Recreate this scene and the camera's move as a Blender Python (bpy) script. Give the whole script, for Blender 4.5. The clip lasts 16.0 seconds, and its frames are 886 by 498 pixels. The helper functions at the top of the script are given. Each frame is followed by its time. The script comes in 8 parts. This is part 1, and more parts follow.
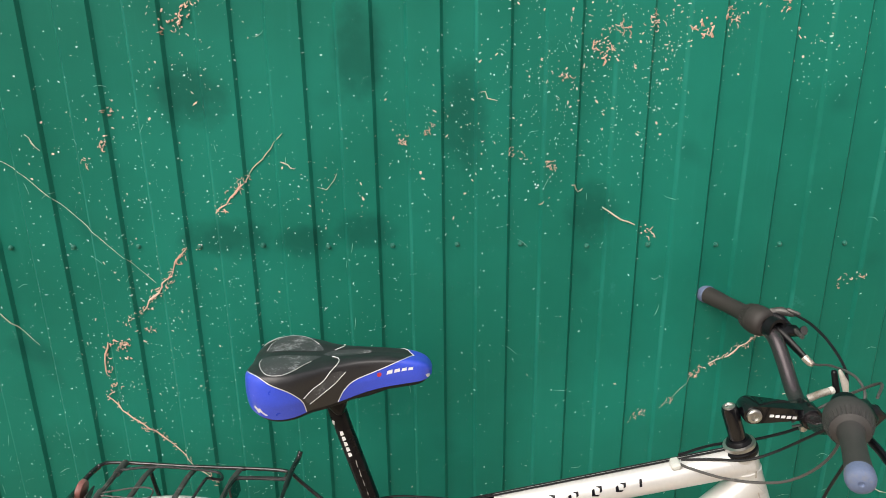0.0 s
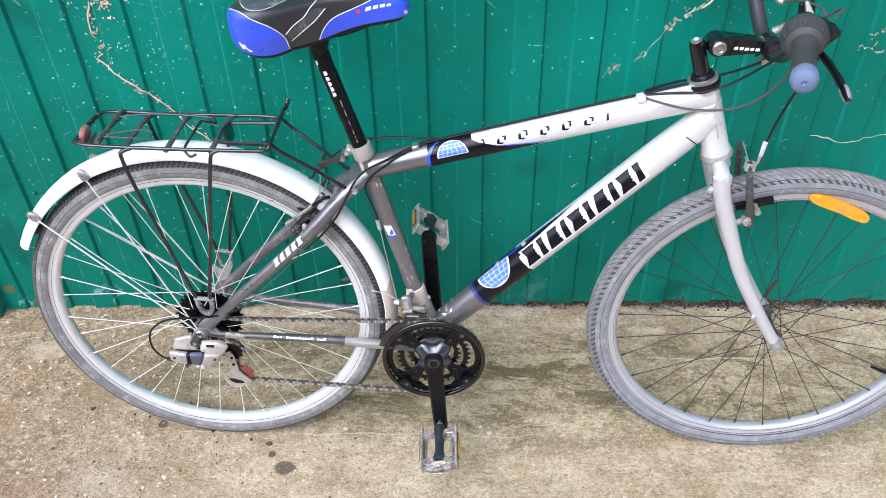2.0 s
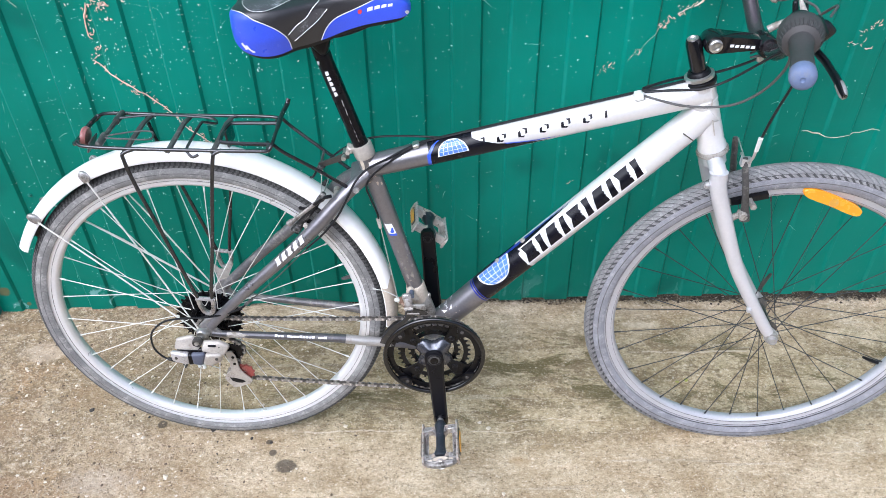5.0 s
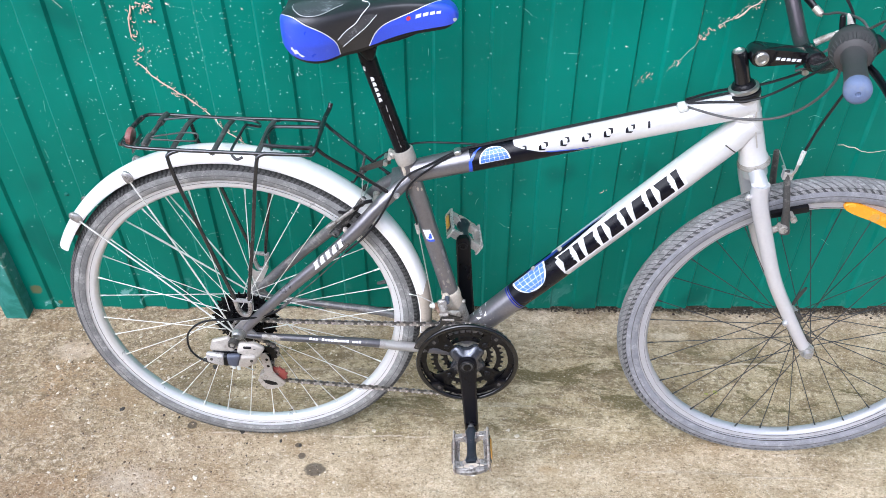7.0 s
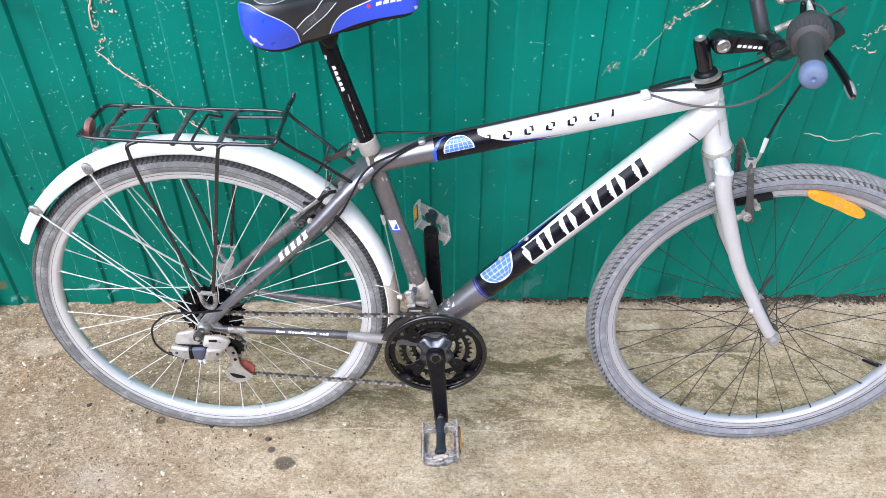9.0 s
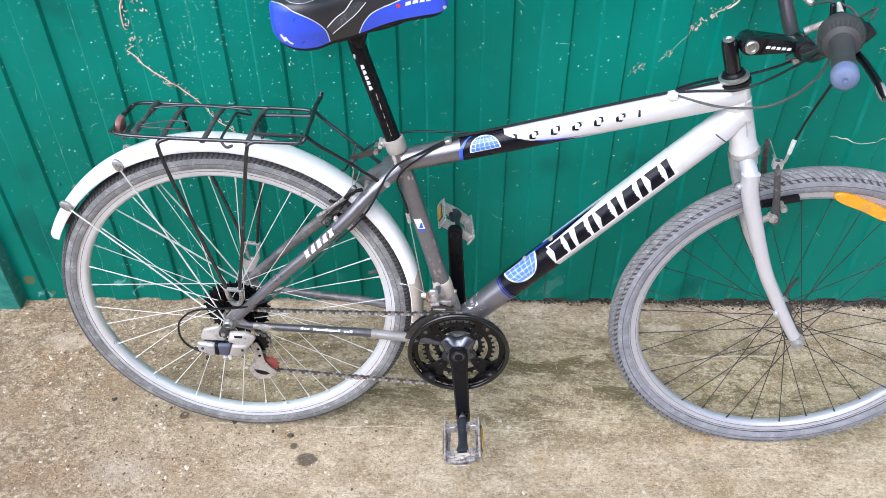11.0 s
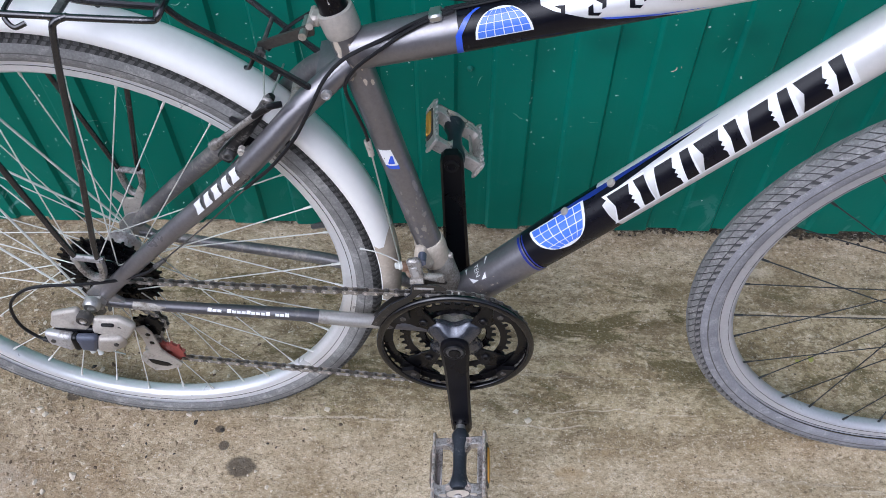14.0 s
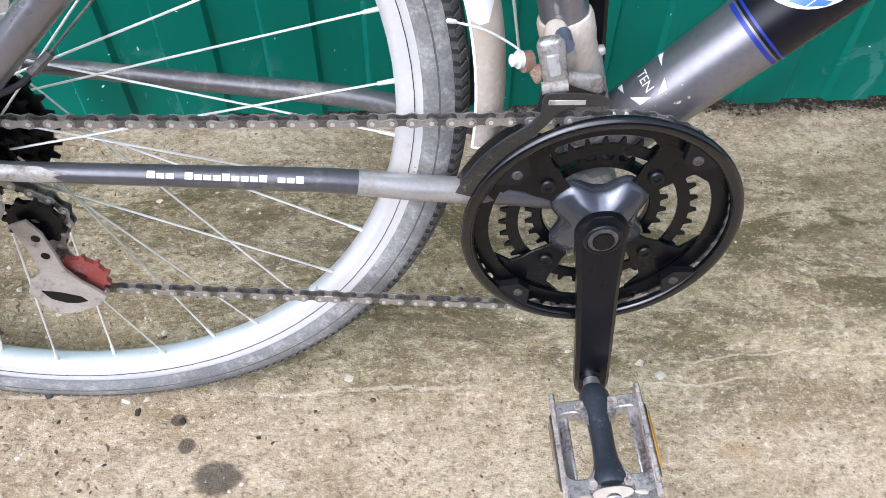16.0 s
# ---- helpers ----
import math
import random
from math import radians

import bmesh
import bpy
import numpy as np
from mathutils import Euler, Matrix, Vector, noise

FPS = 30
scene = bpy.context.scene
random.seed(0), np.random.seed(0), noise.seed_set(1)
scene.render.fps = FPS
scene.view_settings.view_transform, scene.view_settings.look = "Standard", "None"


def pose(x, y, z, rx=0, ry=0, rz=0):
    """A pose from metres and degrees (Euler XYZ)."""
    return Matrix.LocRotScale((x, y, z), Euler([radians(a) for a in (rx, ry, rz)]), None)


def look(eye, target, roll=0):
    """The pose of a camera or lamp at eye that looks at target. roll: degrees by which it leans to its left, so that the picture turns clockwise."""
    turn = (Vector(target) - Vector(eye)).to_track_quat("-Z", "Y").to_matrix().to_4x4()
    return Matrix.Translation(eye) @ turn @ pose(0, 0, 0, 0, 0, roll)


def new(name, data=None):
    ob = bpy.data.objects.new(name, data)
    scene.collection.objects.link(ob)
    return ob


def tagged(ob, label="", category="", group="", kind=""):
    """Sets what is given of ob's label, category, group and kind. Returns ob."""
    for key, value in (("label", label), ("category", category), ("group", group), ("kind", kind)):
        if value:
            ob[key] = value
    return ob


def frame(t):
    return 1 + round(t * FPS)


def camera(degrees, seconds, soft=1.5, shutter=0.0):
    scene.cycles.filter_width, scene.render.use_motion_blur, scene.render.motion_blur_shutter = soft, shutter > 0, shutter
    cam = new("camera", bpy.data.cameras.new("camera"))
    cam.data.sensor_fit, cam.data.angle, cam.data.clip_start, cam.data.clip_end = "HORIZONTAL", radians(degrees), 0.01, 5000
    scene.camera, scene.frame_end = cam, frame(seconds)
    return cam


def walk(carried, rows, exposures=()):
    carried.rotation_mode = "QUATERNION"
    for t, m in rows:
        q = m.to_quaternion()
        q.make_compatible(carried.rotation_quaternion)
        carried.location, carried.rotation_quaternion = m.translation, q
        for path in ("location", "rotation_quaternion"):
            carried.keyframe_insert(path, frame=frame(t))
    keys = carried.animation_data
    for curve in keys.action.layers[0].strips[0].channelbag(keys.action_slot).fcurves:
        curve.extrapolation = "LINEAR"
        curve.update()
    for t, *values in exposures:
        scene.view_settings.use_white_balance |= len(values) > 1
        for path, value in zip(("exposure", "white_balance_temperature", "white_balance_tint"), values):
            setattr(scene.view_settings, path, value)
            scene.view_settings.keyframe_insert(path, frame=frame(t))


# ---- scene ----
from itertools import product

# camera and its path: seconds, place, yaw, pitch, roll
cam = camera(58.29, 16.0, soft=0.65)
ROWS = [
    (0, 0.0205, -1.3414, 1.5535, 1.28, -20.46, -0.66),
    (0.5, 0.0193, -1.3743, 1.4922, 3.18, -30.00, -1.36),
    (1, 0.0222, -1.4128, 1.4647, 3.00, -36.84, -1.73),
    (1.5, 0.0304, -1.4354, 1.4635, 1.94, -39.41, -1.46),
    (2, 0.0416, -1.4593, 1.4653, 1.02, -39.99, -1.32),
    (2.5, 0.0449, -1.4822, 1.4753, 0.81, -40.07, -1.44),
    (3, 0.0500, -1.4784, 1.4766, 0.56, -40.19, -1.51),
    (5.5, -0.0004, -1.4694, 1.4736, -0.57, -40.15, -0.89),
    (6, -0.0095, -1.4746, 1.4781, -0.33, -39.90, -0.52),
    (6.5, -0.0118, -1.4690, 1.4792, -0.03, -39.82, -0.47),
    (7, -0.0396, -1.4729, 1.4757, 0.42, -39.64, -0.40),
    (7.5, -0.0254, -1.4758, 1.4728, 0.16, -39.62, -0.04),
    (8, -0.0039, -1.4741, 1.4651, -1.27, -40.00, 0.26),
    (10.5, -0.0202, -1.4785, 1.4632, -0.15, -39.83, -0.23),
    (11, -0.0245, -1.4823, 1.4646, 0.34, -39.84, -0.23),
    (11.5, -0.0253, -1.4799, 1.4593, 0.79, -39.95, -0.27),
    (12, -0.0319, -1.4754, 1.4506, 1.38, -40.97, -0.34),
    (12.5, -0.1016, -1.4244, 1.4013, 0.61, -42.95, -0.43),
    (13, -0.1394, -1.3344, 1.3465, 0.46, -45.65, -0.54),
    (13.5, -0.0749, -1.1517, 1.2725, 1.62, -48.56, -0.26),
    (14, 0.0077, -0.9382, 1.1724, 2.34, -51.53, -0.80),
    (14.5, -0.0410, -0.8426, 0.9935, 0.93, -53.43, -1.59),
    (15, -0.1163, -0.8145, 0.8384, -2.37, -52.99, -1.20),
    (15.5, -0.1350, -0.7790, 0.7371, -5.02, -51.71, -0.00),
    (16, -0.1408, -0.7646, 0.7238, -3.86, -50.80, 0.89),
]
EXPOSURES = [(0, 0.33, 7050, 10), (0.5, 0.55, 6950, 10), (1, 0.63, 6310, 12.5), (1.5, 0.72, 5810, 13.5), (3, 0.76, 5660, 13.5), (8, 0.76, 5660, 13.5), (12, 0.71, 5640, 14.5), (12.5, 0.65, 5610, 14.5), (13, 0.42, 5600, 15), (13.5, 0.27, 5580, 15.5), (14, 0.10, 5540, 15.5), (14.5, 0.15, 5540, 15.5), (15, 0.46, 5540, 14.5), (15.5, 0.73, 5560, 14.5), (16, 0.82, 5580, 14.5)]
walk(cam, [(t, pose(x, y, z, 90 + pitch, 0, yaw) @ pose(0, 0, 0, 0, 0, roll)) for t, x, y, z, yaw, pitch, roll in ROWS], EXPOSURES)

# ---- light: bright overcast sky, brighter from the side where the fence begins ----
world = bpy.data.worlds.new("sky")
scene.world = world
world.use_nodes = True
wn, wl = world.node_tree.nodes, world.node_tree.links
sky = wn.new("ShaderNodeTexSky")
sky.sky_type, sky.sun_disc = "NISHITA", False
SUN_UP, SUN_ROUND = 48.0, 215.0
sky.sun_elevation, sky.sun_rotation = radians(SUN_UP), radians(SUN_ROUND)
sky.dust_density = 4.0
pale = wn.new("ShaderNodeHueSaturation")
pale.inputs["Saturation"].default_value = 0.35
wl.new(sky.outputs[0], pale.inputs["Color"])
wl.new(pale.outputs[0], wn["Background"].inputs["Color"])
wn["Background"].inputs["Strength"].default_value = 0.15
sun = new("sun", bpy.data.lights.new("sun", "SUN"))
sun.data.energy, sun.data.angle, sun.data.color = 1.5, radians(75), (1.0, 0.97, 0.93)
sun.matrix_world = look((-2.2, -3.2, 4.0), (0, 0, 0.3))


# ---- materials ----
def ramp_node(nt, fac, stops):
    r = nt.nodes.new("ShaderNodeValToRGB")
    while len(r.color_ramp.elements) < len(stops):
        r.color_ramp.elements.new(0.5)
    for el, (p, c) in zip(r.color_ramp.elements, stops):
        el.position, el.color = p, (*c, 1) if len(c) == 3 else c
    nt.links.new(fac, r.inputs["Fac"])
    return r.outputs["Color"]


def coords(nt, scale=(1, 1, 1), offset=(0, 0, 0)):
    tc = nt.nodes.new("ShaderNodeTexCoord")
    mp = nt.nodes.new("ShaderNodeMapping")
    mp.inputs["Scale"].default_value, mp.inputs["Location"].default_value = scale, offset
    nt.links.new(tc.outputs["Object"], mp.inputs["Vector"])
    return mp.outputs[0]


def noise_node(nt, vec, scale, detail=4.0, rough=0.55, distort=0.0):
    n = nt.nodes.new("ShaderNodeTexNoise")
    n.inputs["Scale"].default_value, n.inputs["Detail"].default_value = scale, detail
    n.inputs["Roughness"].default_value, n.inputs["Distortion"].default_value = rough, distort
    nt.links.new(vec, n.inputs["Vector"])
    return n.outputs["Fac"]


def mixed(nt, fac, a, b):
    m = nt.nodes.new("ShaderNodeMix")
    m.data_type = "RGBA"
    for value, slot in ((fac, m.inputs["Factor"]), (a, m.inputs["A"]), (b, m.inputs["B"])):
        if isinstance(value, (int, float)):
            slot.default_value = value
        elif isinstance(value, tuple):
            slot.default_value = (*value, 1)
        else:
            nt.links.new(value, slot)
    return m.outputs["Result"]


def sums(nt, op, a, b=0.0, clamp=False):
    m = nt.nodes.new("ShaderNodeMath")
    m.operation, m.use_clamp = op, clamp
    for value, slot in ((a, m.inputs[0]), (b, m.inputs[1])):
        if isinstance(value, (int, float)):
            slot.default_value = value
        else:
            nt.links.new(value, slot)
    return m.outputs[0]


def band(nt, fac, lo, hi):
    m = nt.nodes.new("ShaderNodeMapRange")
    m.interpolation_type = "SMOOTHSTEP"
    m.inputs["From Min"].default_value, m.inputs["From Max"].default_value = lo, hi
    nt.links.new(fac, m.inputs["Value"])
    return m.outputs[0]


def bump_node(nt, height, strength, distance):
    b = nt.nodes.new("ShaderNodeBump")
    b.inputs["Strength"].default_value, b.inputs["Distance"].default_value = strength, distance
    nt.links.new(height, b.inputs["Height"])
    return b.outputs[0]


def material(name):
    m = bpy.data.materials.new(name)
    m.use_nodes = True
    return m, m.node_tree, m.node_tree.nodes["Principled BSDF"]


def plain(name, col, rough=0.5, metal=0.0, vary=0.12, scale=60.0, bump=0.15, dirt=None, dirt_amount=0.5, dirt_scale=14.0, coat=0.0, dist=0.0006, spec=0.5):
    """One surface: a base colour that varies at two scales, fine relief, and dirt in patches."""
    m, nt, p = material(name)
    vec = coords(nt)
    fine, wide = noise_node(nt, vec, scale * 6, 3), noise_node(nt, vec, scale * 0.3, 5)
    both = sums(nt, "ADD", sums(nt, "MULTIPLY", fine, 0.5), sums(nt, "MULTIPLY", wide, 0.5))
    lo, hi = tuple(c * (1 - vary) for c in col), tuple(min(1, c * (1 + vary)) for c in col)
    colour = ramp_node(nt, both, [(0.3, lo), (0.7, hi)])
    r_out = sums(nt, "ADD", sums(nt, "MULTIPLY", wide, 0.25), rough - 0.12, True)
    if dirt:
        grime = sums(nt, "ADD", sums(nt, "MULTIPLY", noise_node(nt, vec, dirt_scale, 8, 0.7), 0.7), sums(nt, "MULTIPLY", noise_node(nt, vec, dirt_scale * 9, 3, 0.6), 0.3))
        mask = band(nt, grime, 0.66 - 0.34 * dirt_amount, 0.82 - 0.3 * dirt_amount)
        mask = sums(nt, "MULTIPLY", mask, 0.85)
        colour = mixed(nt, mask, colour, dirt)
        r_out = sums(nt, "ADD", r_out, sums(nt, "MULTIPLY", mask, 0.4), True)
    nt.links.new(colour, p.inputs["Base Color"])
    nt.links.new(r_out, p.inputs["Roughness"])
    p.inputs["Metallic"].default_value, p.inputs["Specular IOR Level"].default_value = metal, spec
    p.inputs["Coat Weight"].default_value, p.inputs["Coat Roughness"].default_value = coat, 0.12
    if bump:
        nt.links.new(bump_node(nt, both, bump, dist), p.inputs["Normal"])
    return m


MUD = (0.30, 0.255, 0.20)
M_SILVER = plain("silver_paint", (0.70, 0.69, 0.69), 0.34, 0.25, 0.05, 30, 0.03, MUD, 0.14, 11, 0.3)
M_GREY = plain("grey_metallic_paint", (0.205, 0.197, 0.210), 0.30, 0.65, 0.14, 40, 0.05, (0.26, 0.235, 0.21), 0.24, 18, 0.35)
M_MUDDY = plain("mud_splashed_alloy", (0.36, 0.34, 0.31), 0.5, 0.3, 0.25, 60, 0.35, (0.16, 0.13, 0.10), 0.62, 46)
M_BLACK = plain("black_paint", (0.004, 0.004, 0.006), 0.28, 0.0, 0.2, 50, 0.04, (0.09, 0.086, 0.082), 0.05, 22, 0.1, spec=0.20)
M_GLOSSB = plain("glossy_black_paint", (0.005, 0.005, 0.007), 0.16, 0.0, 0.2, 50, 0.02, (0.1, 0.095, 0.09), 0.03, 22, 0.5, spec=0.5)
M_SATIN = plain("satin_black_plastic", (0.006, 0.006, 0.008), 0.33, 0.0, 0.25, 50, 0.10, (0.05, 0.048, 0.048), 0.10, 34, spec=0.32)
M_STEEL = plain("steel", (0.55, 0.54, 0.52), 0.32, 0.9, 0.12, 80, 0.1, (0.22, 0.19, 0.16), 0.3, 40)
M_ALLOY = plain("dusty_alloy", (0.55, 0.54, 0.545), 0.36, 0.6, 0.12, 60, 0.15, (0.22, 0.19, 0.16), 0.45, 34)
M_RIM = plain("polished_rim", (0.80, 0.80, 0.815), 0.3, 0.4, 0.06, 40, 0.06, (0.46, 0.445, 0.43), 0.22, 20)
M_RIM_F = plain("dull_grey_rim", (0.50, 0.50, 0.535), 0.36, 0.35, 0.12, 40, 0.1, (0.36, 0.355, 0.36), 0.35, 24)
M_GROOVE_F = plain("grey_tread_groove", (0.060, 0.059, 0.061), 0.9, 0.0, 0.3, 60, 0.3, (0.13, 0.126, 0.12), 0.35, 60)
M_FORK = plain("silver_lavender_paint", (0.63, 0.62, 0.645), 0.33, 0.35, 0.05, 30, 0.04, MUD, 0.14, 16, 0.3)
# inner chain links, darkened in colour for the shaded gaps between plates
M_CHAINDARK = plain("dark_oily_link", (0.13, 0.12, 0.112), 0.4, 0.6, 0.3, 90, 0.1, (0.035, 0.031, 0.028), 0.40, 90)
M_SPOKE = plain("bright_spoke", (0.74, 0.73, 0.69), 0.38, 0.25, 0.12, 80, 0.0)
M_DULLSPOKE = plain("dull_spoke", (0.042, 0.043, 0.045), 0.45, 0.4, 0.25, 80, 0.0)
M_TYRE_R = plain("dusty_tyre", (0.20, 0.197, 0.195), 0.85, 0.0, 0.35, 70, 0.5, (0.43, 0.418, 0.40), 0.55, 40)
M_TYRE_F = plain("grey_tyre", (0.225, 0.226, 0.250), 0.82, 0.0, 0.3, 90, 0.45, (0.42, 0.415, 0.43), 0.5, 55)
M_TREAD_R = plain("worn_tread", (0.10, 0.098, 0.096), 0.88, 0.0, 0.3, 60, 0.4, (0.30, 0.275, 0.25), 0.4, 60)
M_TREAD_F = plain("block_tread", (0.20, 0.198, 0.200), 0.85, 0.0, 0.35, 60, 0.4, (0.42, 0.412, 0.403), 0.48, 90)
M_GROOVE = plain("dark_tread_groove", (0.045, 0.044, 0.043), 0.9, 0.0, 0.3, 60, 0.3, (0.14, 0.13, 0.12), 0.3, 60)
M_SEAM = plain("grey_sidewall_seam", (0.10, 0.098, 0.096), 0.9, 0.0, 0.3, 60, 0.2, (0.24, 0.23, 0.22), 0.5, 70)
M_GUARD = plain("white_mudguard", (0.90, 0.89, 0.875), 0.33, 0.0, 0.03, 20, 0.03, (0.60, 0.54, 0.46), 0.14, 8, 0.3)
# inner skin of the white guard: shade put in as near-black colour, muddy patches
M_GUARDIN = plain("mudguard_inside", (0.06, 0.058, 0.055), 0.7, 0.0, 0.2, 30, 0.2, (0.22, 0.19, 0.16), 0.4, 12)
M_LEATHER = plain("black_saddle_vinyl", (0.018, 0.0175, 0.021), 0.42, 0.0, 0.25, 90, 0.25, (0.13, 0.13, 0.14), 0.12, 26, 0.15, spec=0.7)
M_PATCH = plain("scuffed_grey_vinyl", (0.050, 0.051, 0.057), 0.45, 0.0, 0.35, 80, 0.4, (0.50, 0.52, 0.55), 0.46, 40, 0.1, spec=0.75)
M_BLUE = plain("blue_saddle_vinyl", (0.040, 0.085, 0.66), 0.30, 0.0, 0.08, 70, 0.15, (0.42, 0.45, 0.72), 0.16, 30, 0.35)
M_PIPE = plain("pale_piping", (0.70, 0.70, 0.71), 0.6, 0.0, 0.15, 90, 0.2)
M_DBLUE = plain("blue_decal", (0.035, 0.10, 0.66), 0.3, 0.0, 0.05, 40, 0.0, (0.4, 0.4, 0.42), 0.05, 40, 0.3)
M_DLIGHT = plain("light_blue_decal", (0.075, 0.19, 0.74), 0.3, 0.0, 0.10, 40, 0.0, None, 0, 1, 0.3)
M_DWHITE = plain("white_decal", (0.82, 0.82, 0.84), 0.35, 0.0, 0.04, 40, 0.0, (0.4, 0.38, 0.36), 0.06, 40, 0.2)
M_DBLACK = plain("black_decal", (0.005, 0.005, 0.009), 0.26, 0.0, 0.2, 40, 0.0, (0.2, 0.19, 0.18), 0.08, 40, 0.0, spec=0.26)
M_SPLASH = plain("thin_mud_splash", (0.235, 0.22, 0.205), 0.7, 0.1, 0.25, 60, 0.3, (0.36, 0.33, 0.30), 0.35, 80)
M_DRED = plain("red_decal", (0.55, 0.04, 0.06), 0.4, 0.0, 0.1, 40, 0.0)
M_RUBBER = plain("grey_grip_rubber", (0.046, 0.043, 0.043), 0.55, 0.0, 0.15, 60, 0.3, (0.12, 0.115, 0.11), 0.22, 24)
M_CAP = plain("blue_grey_grip_end", (0.125, 0.165, 0.28), 0.65, 0.0, 0.12, 50, 0.2, (0.20, 0.21, 0.25), 0.45, 30)
M_BARMETAL = plain("dark_anodised_bar", (0.115, 0.100, 0.108), 0.18, 0.75, 0.1, 40, 0.05)
M_CABLE = plain("black_cable_housing", (0.008, 0.008, 0.010), 0.4, 0.0, 0.2, 60, 0.05, spec=0.35)
M_GREYCABLE = plain("grey_cable_housing", (0.075, 0.073, 0.072), 0.45, 0.0, 0.2, 60, 0.05)
M_WIRE = plain("bare_cable", (0.42, 0.46, 0.42), 0.4, 0.6, 0.1, 60, 0.0)
M_CHAIN = plain("worn_chain", (0.36, 0.338, 0.318), 0.36, 0.7, 0.25, 90, 0.1, (0.10, 0.086, 0.074), 0.38, 90)
M_PIN = plain("bright_chain_pin", (0.66, 0.63, 0.60), 0.30, 0.6, 0.15, 90, 0.05)
M_BARE = plain("bare_scuffed_alloy", (0.40, 0.385, 0.37), 0.36, 0.5, 0.15, 60, 0.1, (0.30, 0.275, 0.25), 0.5, 30)
M_SPROCKET = plain("oily_sprocket", (0.003, 0.003, 0.004), 0.28, 0.0, 0.3, 80, 0.1, (0.030, 0.028, 0.026), 0.08, 50, spec=0.28)
M_RACK = plain("black_rack_paint", (0.050, 0.050, 0.054), 0.22, 0.7, 0.3, 50, 0.05, (0.34, 0.33, 0.32), 0.26, 40, 0.5)
M_RACKTOP = plain("worn_rack_paint", (0.085, 0.083, 0.082), 0.36, 0.4, 0.3, 60, 0.3, (0.32, 0.30, 0.28), 0.45, 30)
M_AMBER = plain("amber_reflector", (0.85, 0.33, 0.01), 0.25, 0.0, 0.1, 300, 0.5, None, 0, 1, 0.6)
M_PEDREF = plain("dull_amber_reflector", (0.60, 0.30, 0.04), 0.35, 0.0, 0.15, 200, 0.4, (0.34, 0.28, 0.21), 0.35, 50)
M_RUSTY = plain("rusty_washer", (0.20, 0.12, 0.08), 0.8, 0.1, 0.3, 80, 0.4, (0.40, 0.34, 0.28), 0.55, 60)
M_CAGE = plain("mud_dulled_cage", (0.085, 0.078, 0.072), 0.42, 0.5, 0.3, 70, 0.3, (0.26, 0.225, 0.185), 0.42, 40)
M_FDCAGE = plain("mud_greyed_cage", (0.050, 0.047, 0.044), 0.38, 0.5, 0.3, 70, 0.3, (0.27, 0.24, 0.20), 0.36, 60)
M_STAYDARK = plain("dark_grey_stay_paint", (0.105, 0.102, 0.112), 0.34, 0.5, 0.2, 40, 0.06, (0.30, 0.265, 0.225), 0.30, 22, 0.25)
M_STAYMUD = plain("mud_streaked_grey_paint", (0.15, 0.145, 0.15), 0.36, 0.4, 0.2, 40, 0.1, (0.36, 0.33, 0.30), 0.50, 26, 0.15)
M_PEDEND = plain("grimy_pedal_alloy", (0.30, 0.285, 0.27), 0.34, 0.6, 0.3, 70, 0.3, (0.055, 0.046, 0.038), 0.66, 70)
M_DIRTBLACK = plain("mud_caked_black", (0.014, 0.013, 0.013), 0.45, 0.1, 0.3, 60, 0.4, (0.38, 0.345, 0.31), 0.44, 70)
M_RINGBLUE = plain("deep_blue_decal", (0.012, 0.026, 0.25), 0.3, 0.0, 0.1, 40, 0.0, (0.2, 0.2, 0.24), 0.06, 40, 0.1)
M_NAVY = plain("navy_decal", (0.014, 0.030, 0.22), 0.3, 0.0, 0.1, 40, 0.0, (0.2, 0.2, 0.24), 0.08, 40, 0.2)
M_GLOSSY = plain("glossy_black_alloy", (0.085, 0.090, 0.108), 0.22, 0.7, 0.2, 50, 0.05, (0.10, 0.095, 0.09), 0.08, 22, 0.4)
M_DUST = plain("dried_mud_film", (0.50, 0.43, 0.35), 0.8, 0.0, 0.15, 40, 0.5, (0.66, 0.60, 0.53), 0.45, 30)
M_CHROME = plain("pitted_chrome", (0.66, 0.57, 0.51), 0.30, 0.6, 0.3, 80, 0.25, (0.075, 0.056, 0.044), 0.62, 60)
M_REDREF = plain("faded_red_reflector", (0.30, 0.12, 0.11), 0.35, 0.0, 0.15, 120, 0.3, (0.42, 0.37, 0.35), 0.5, 60)
M_PULLEY = plain("red_brown_pulley", (0.27, 0.062, 0.050), 0.45, 0.0, 0.25, 80, 0.2, (0.30, 0.22, 0.18), 0.36, 60)
M_PEDAL = plain("worn_pedal_barrel", (0.045, 0.052, 0.066), 0.34, 0.5, 0.2, 60, 0.1, (0.26, 0.25, 0.24), 0.3, 40)
M_PEDWEB = plain("worn_pedal_alloy", (0.47, 0.45, 0.44), 0.30, 0.7, 0.3, 70, 0.3, (0.090, 0.072, 0.056), 0.63, 44)
M_BROWNREF = plain("muddy_reflector", (0.17, 0.115, 0.07), 0.5, 0.0, 0.2, 100, 0.3, (0.32, 0.28, 0.23), 0.6, 50)
M_GREYMUD = plain("muddy_grey_paint", (0.27, 0.262, 0.265), 0.34, 0.45, 0.14, 40, 0.1, (0.44, 0.40, 0.35), 0.60, 34, 0.2)
M_DARKRUB = plain("dark_grip_rubber", (0.036, 0.031, 0.030), 0.6, 0.0, 0.15, 60, 0.3, (0.14, 0.13, 0.12), 0.22, 24)
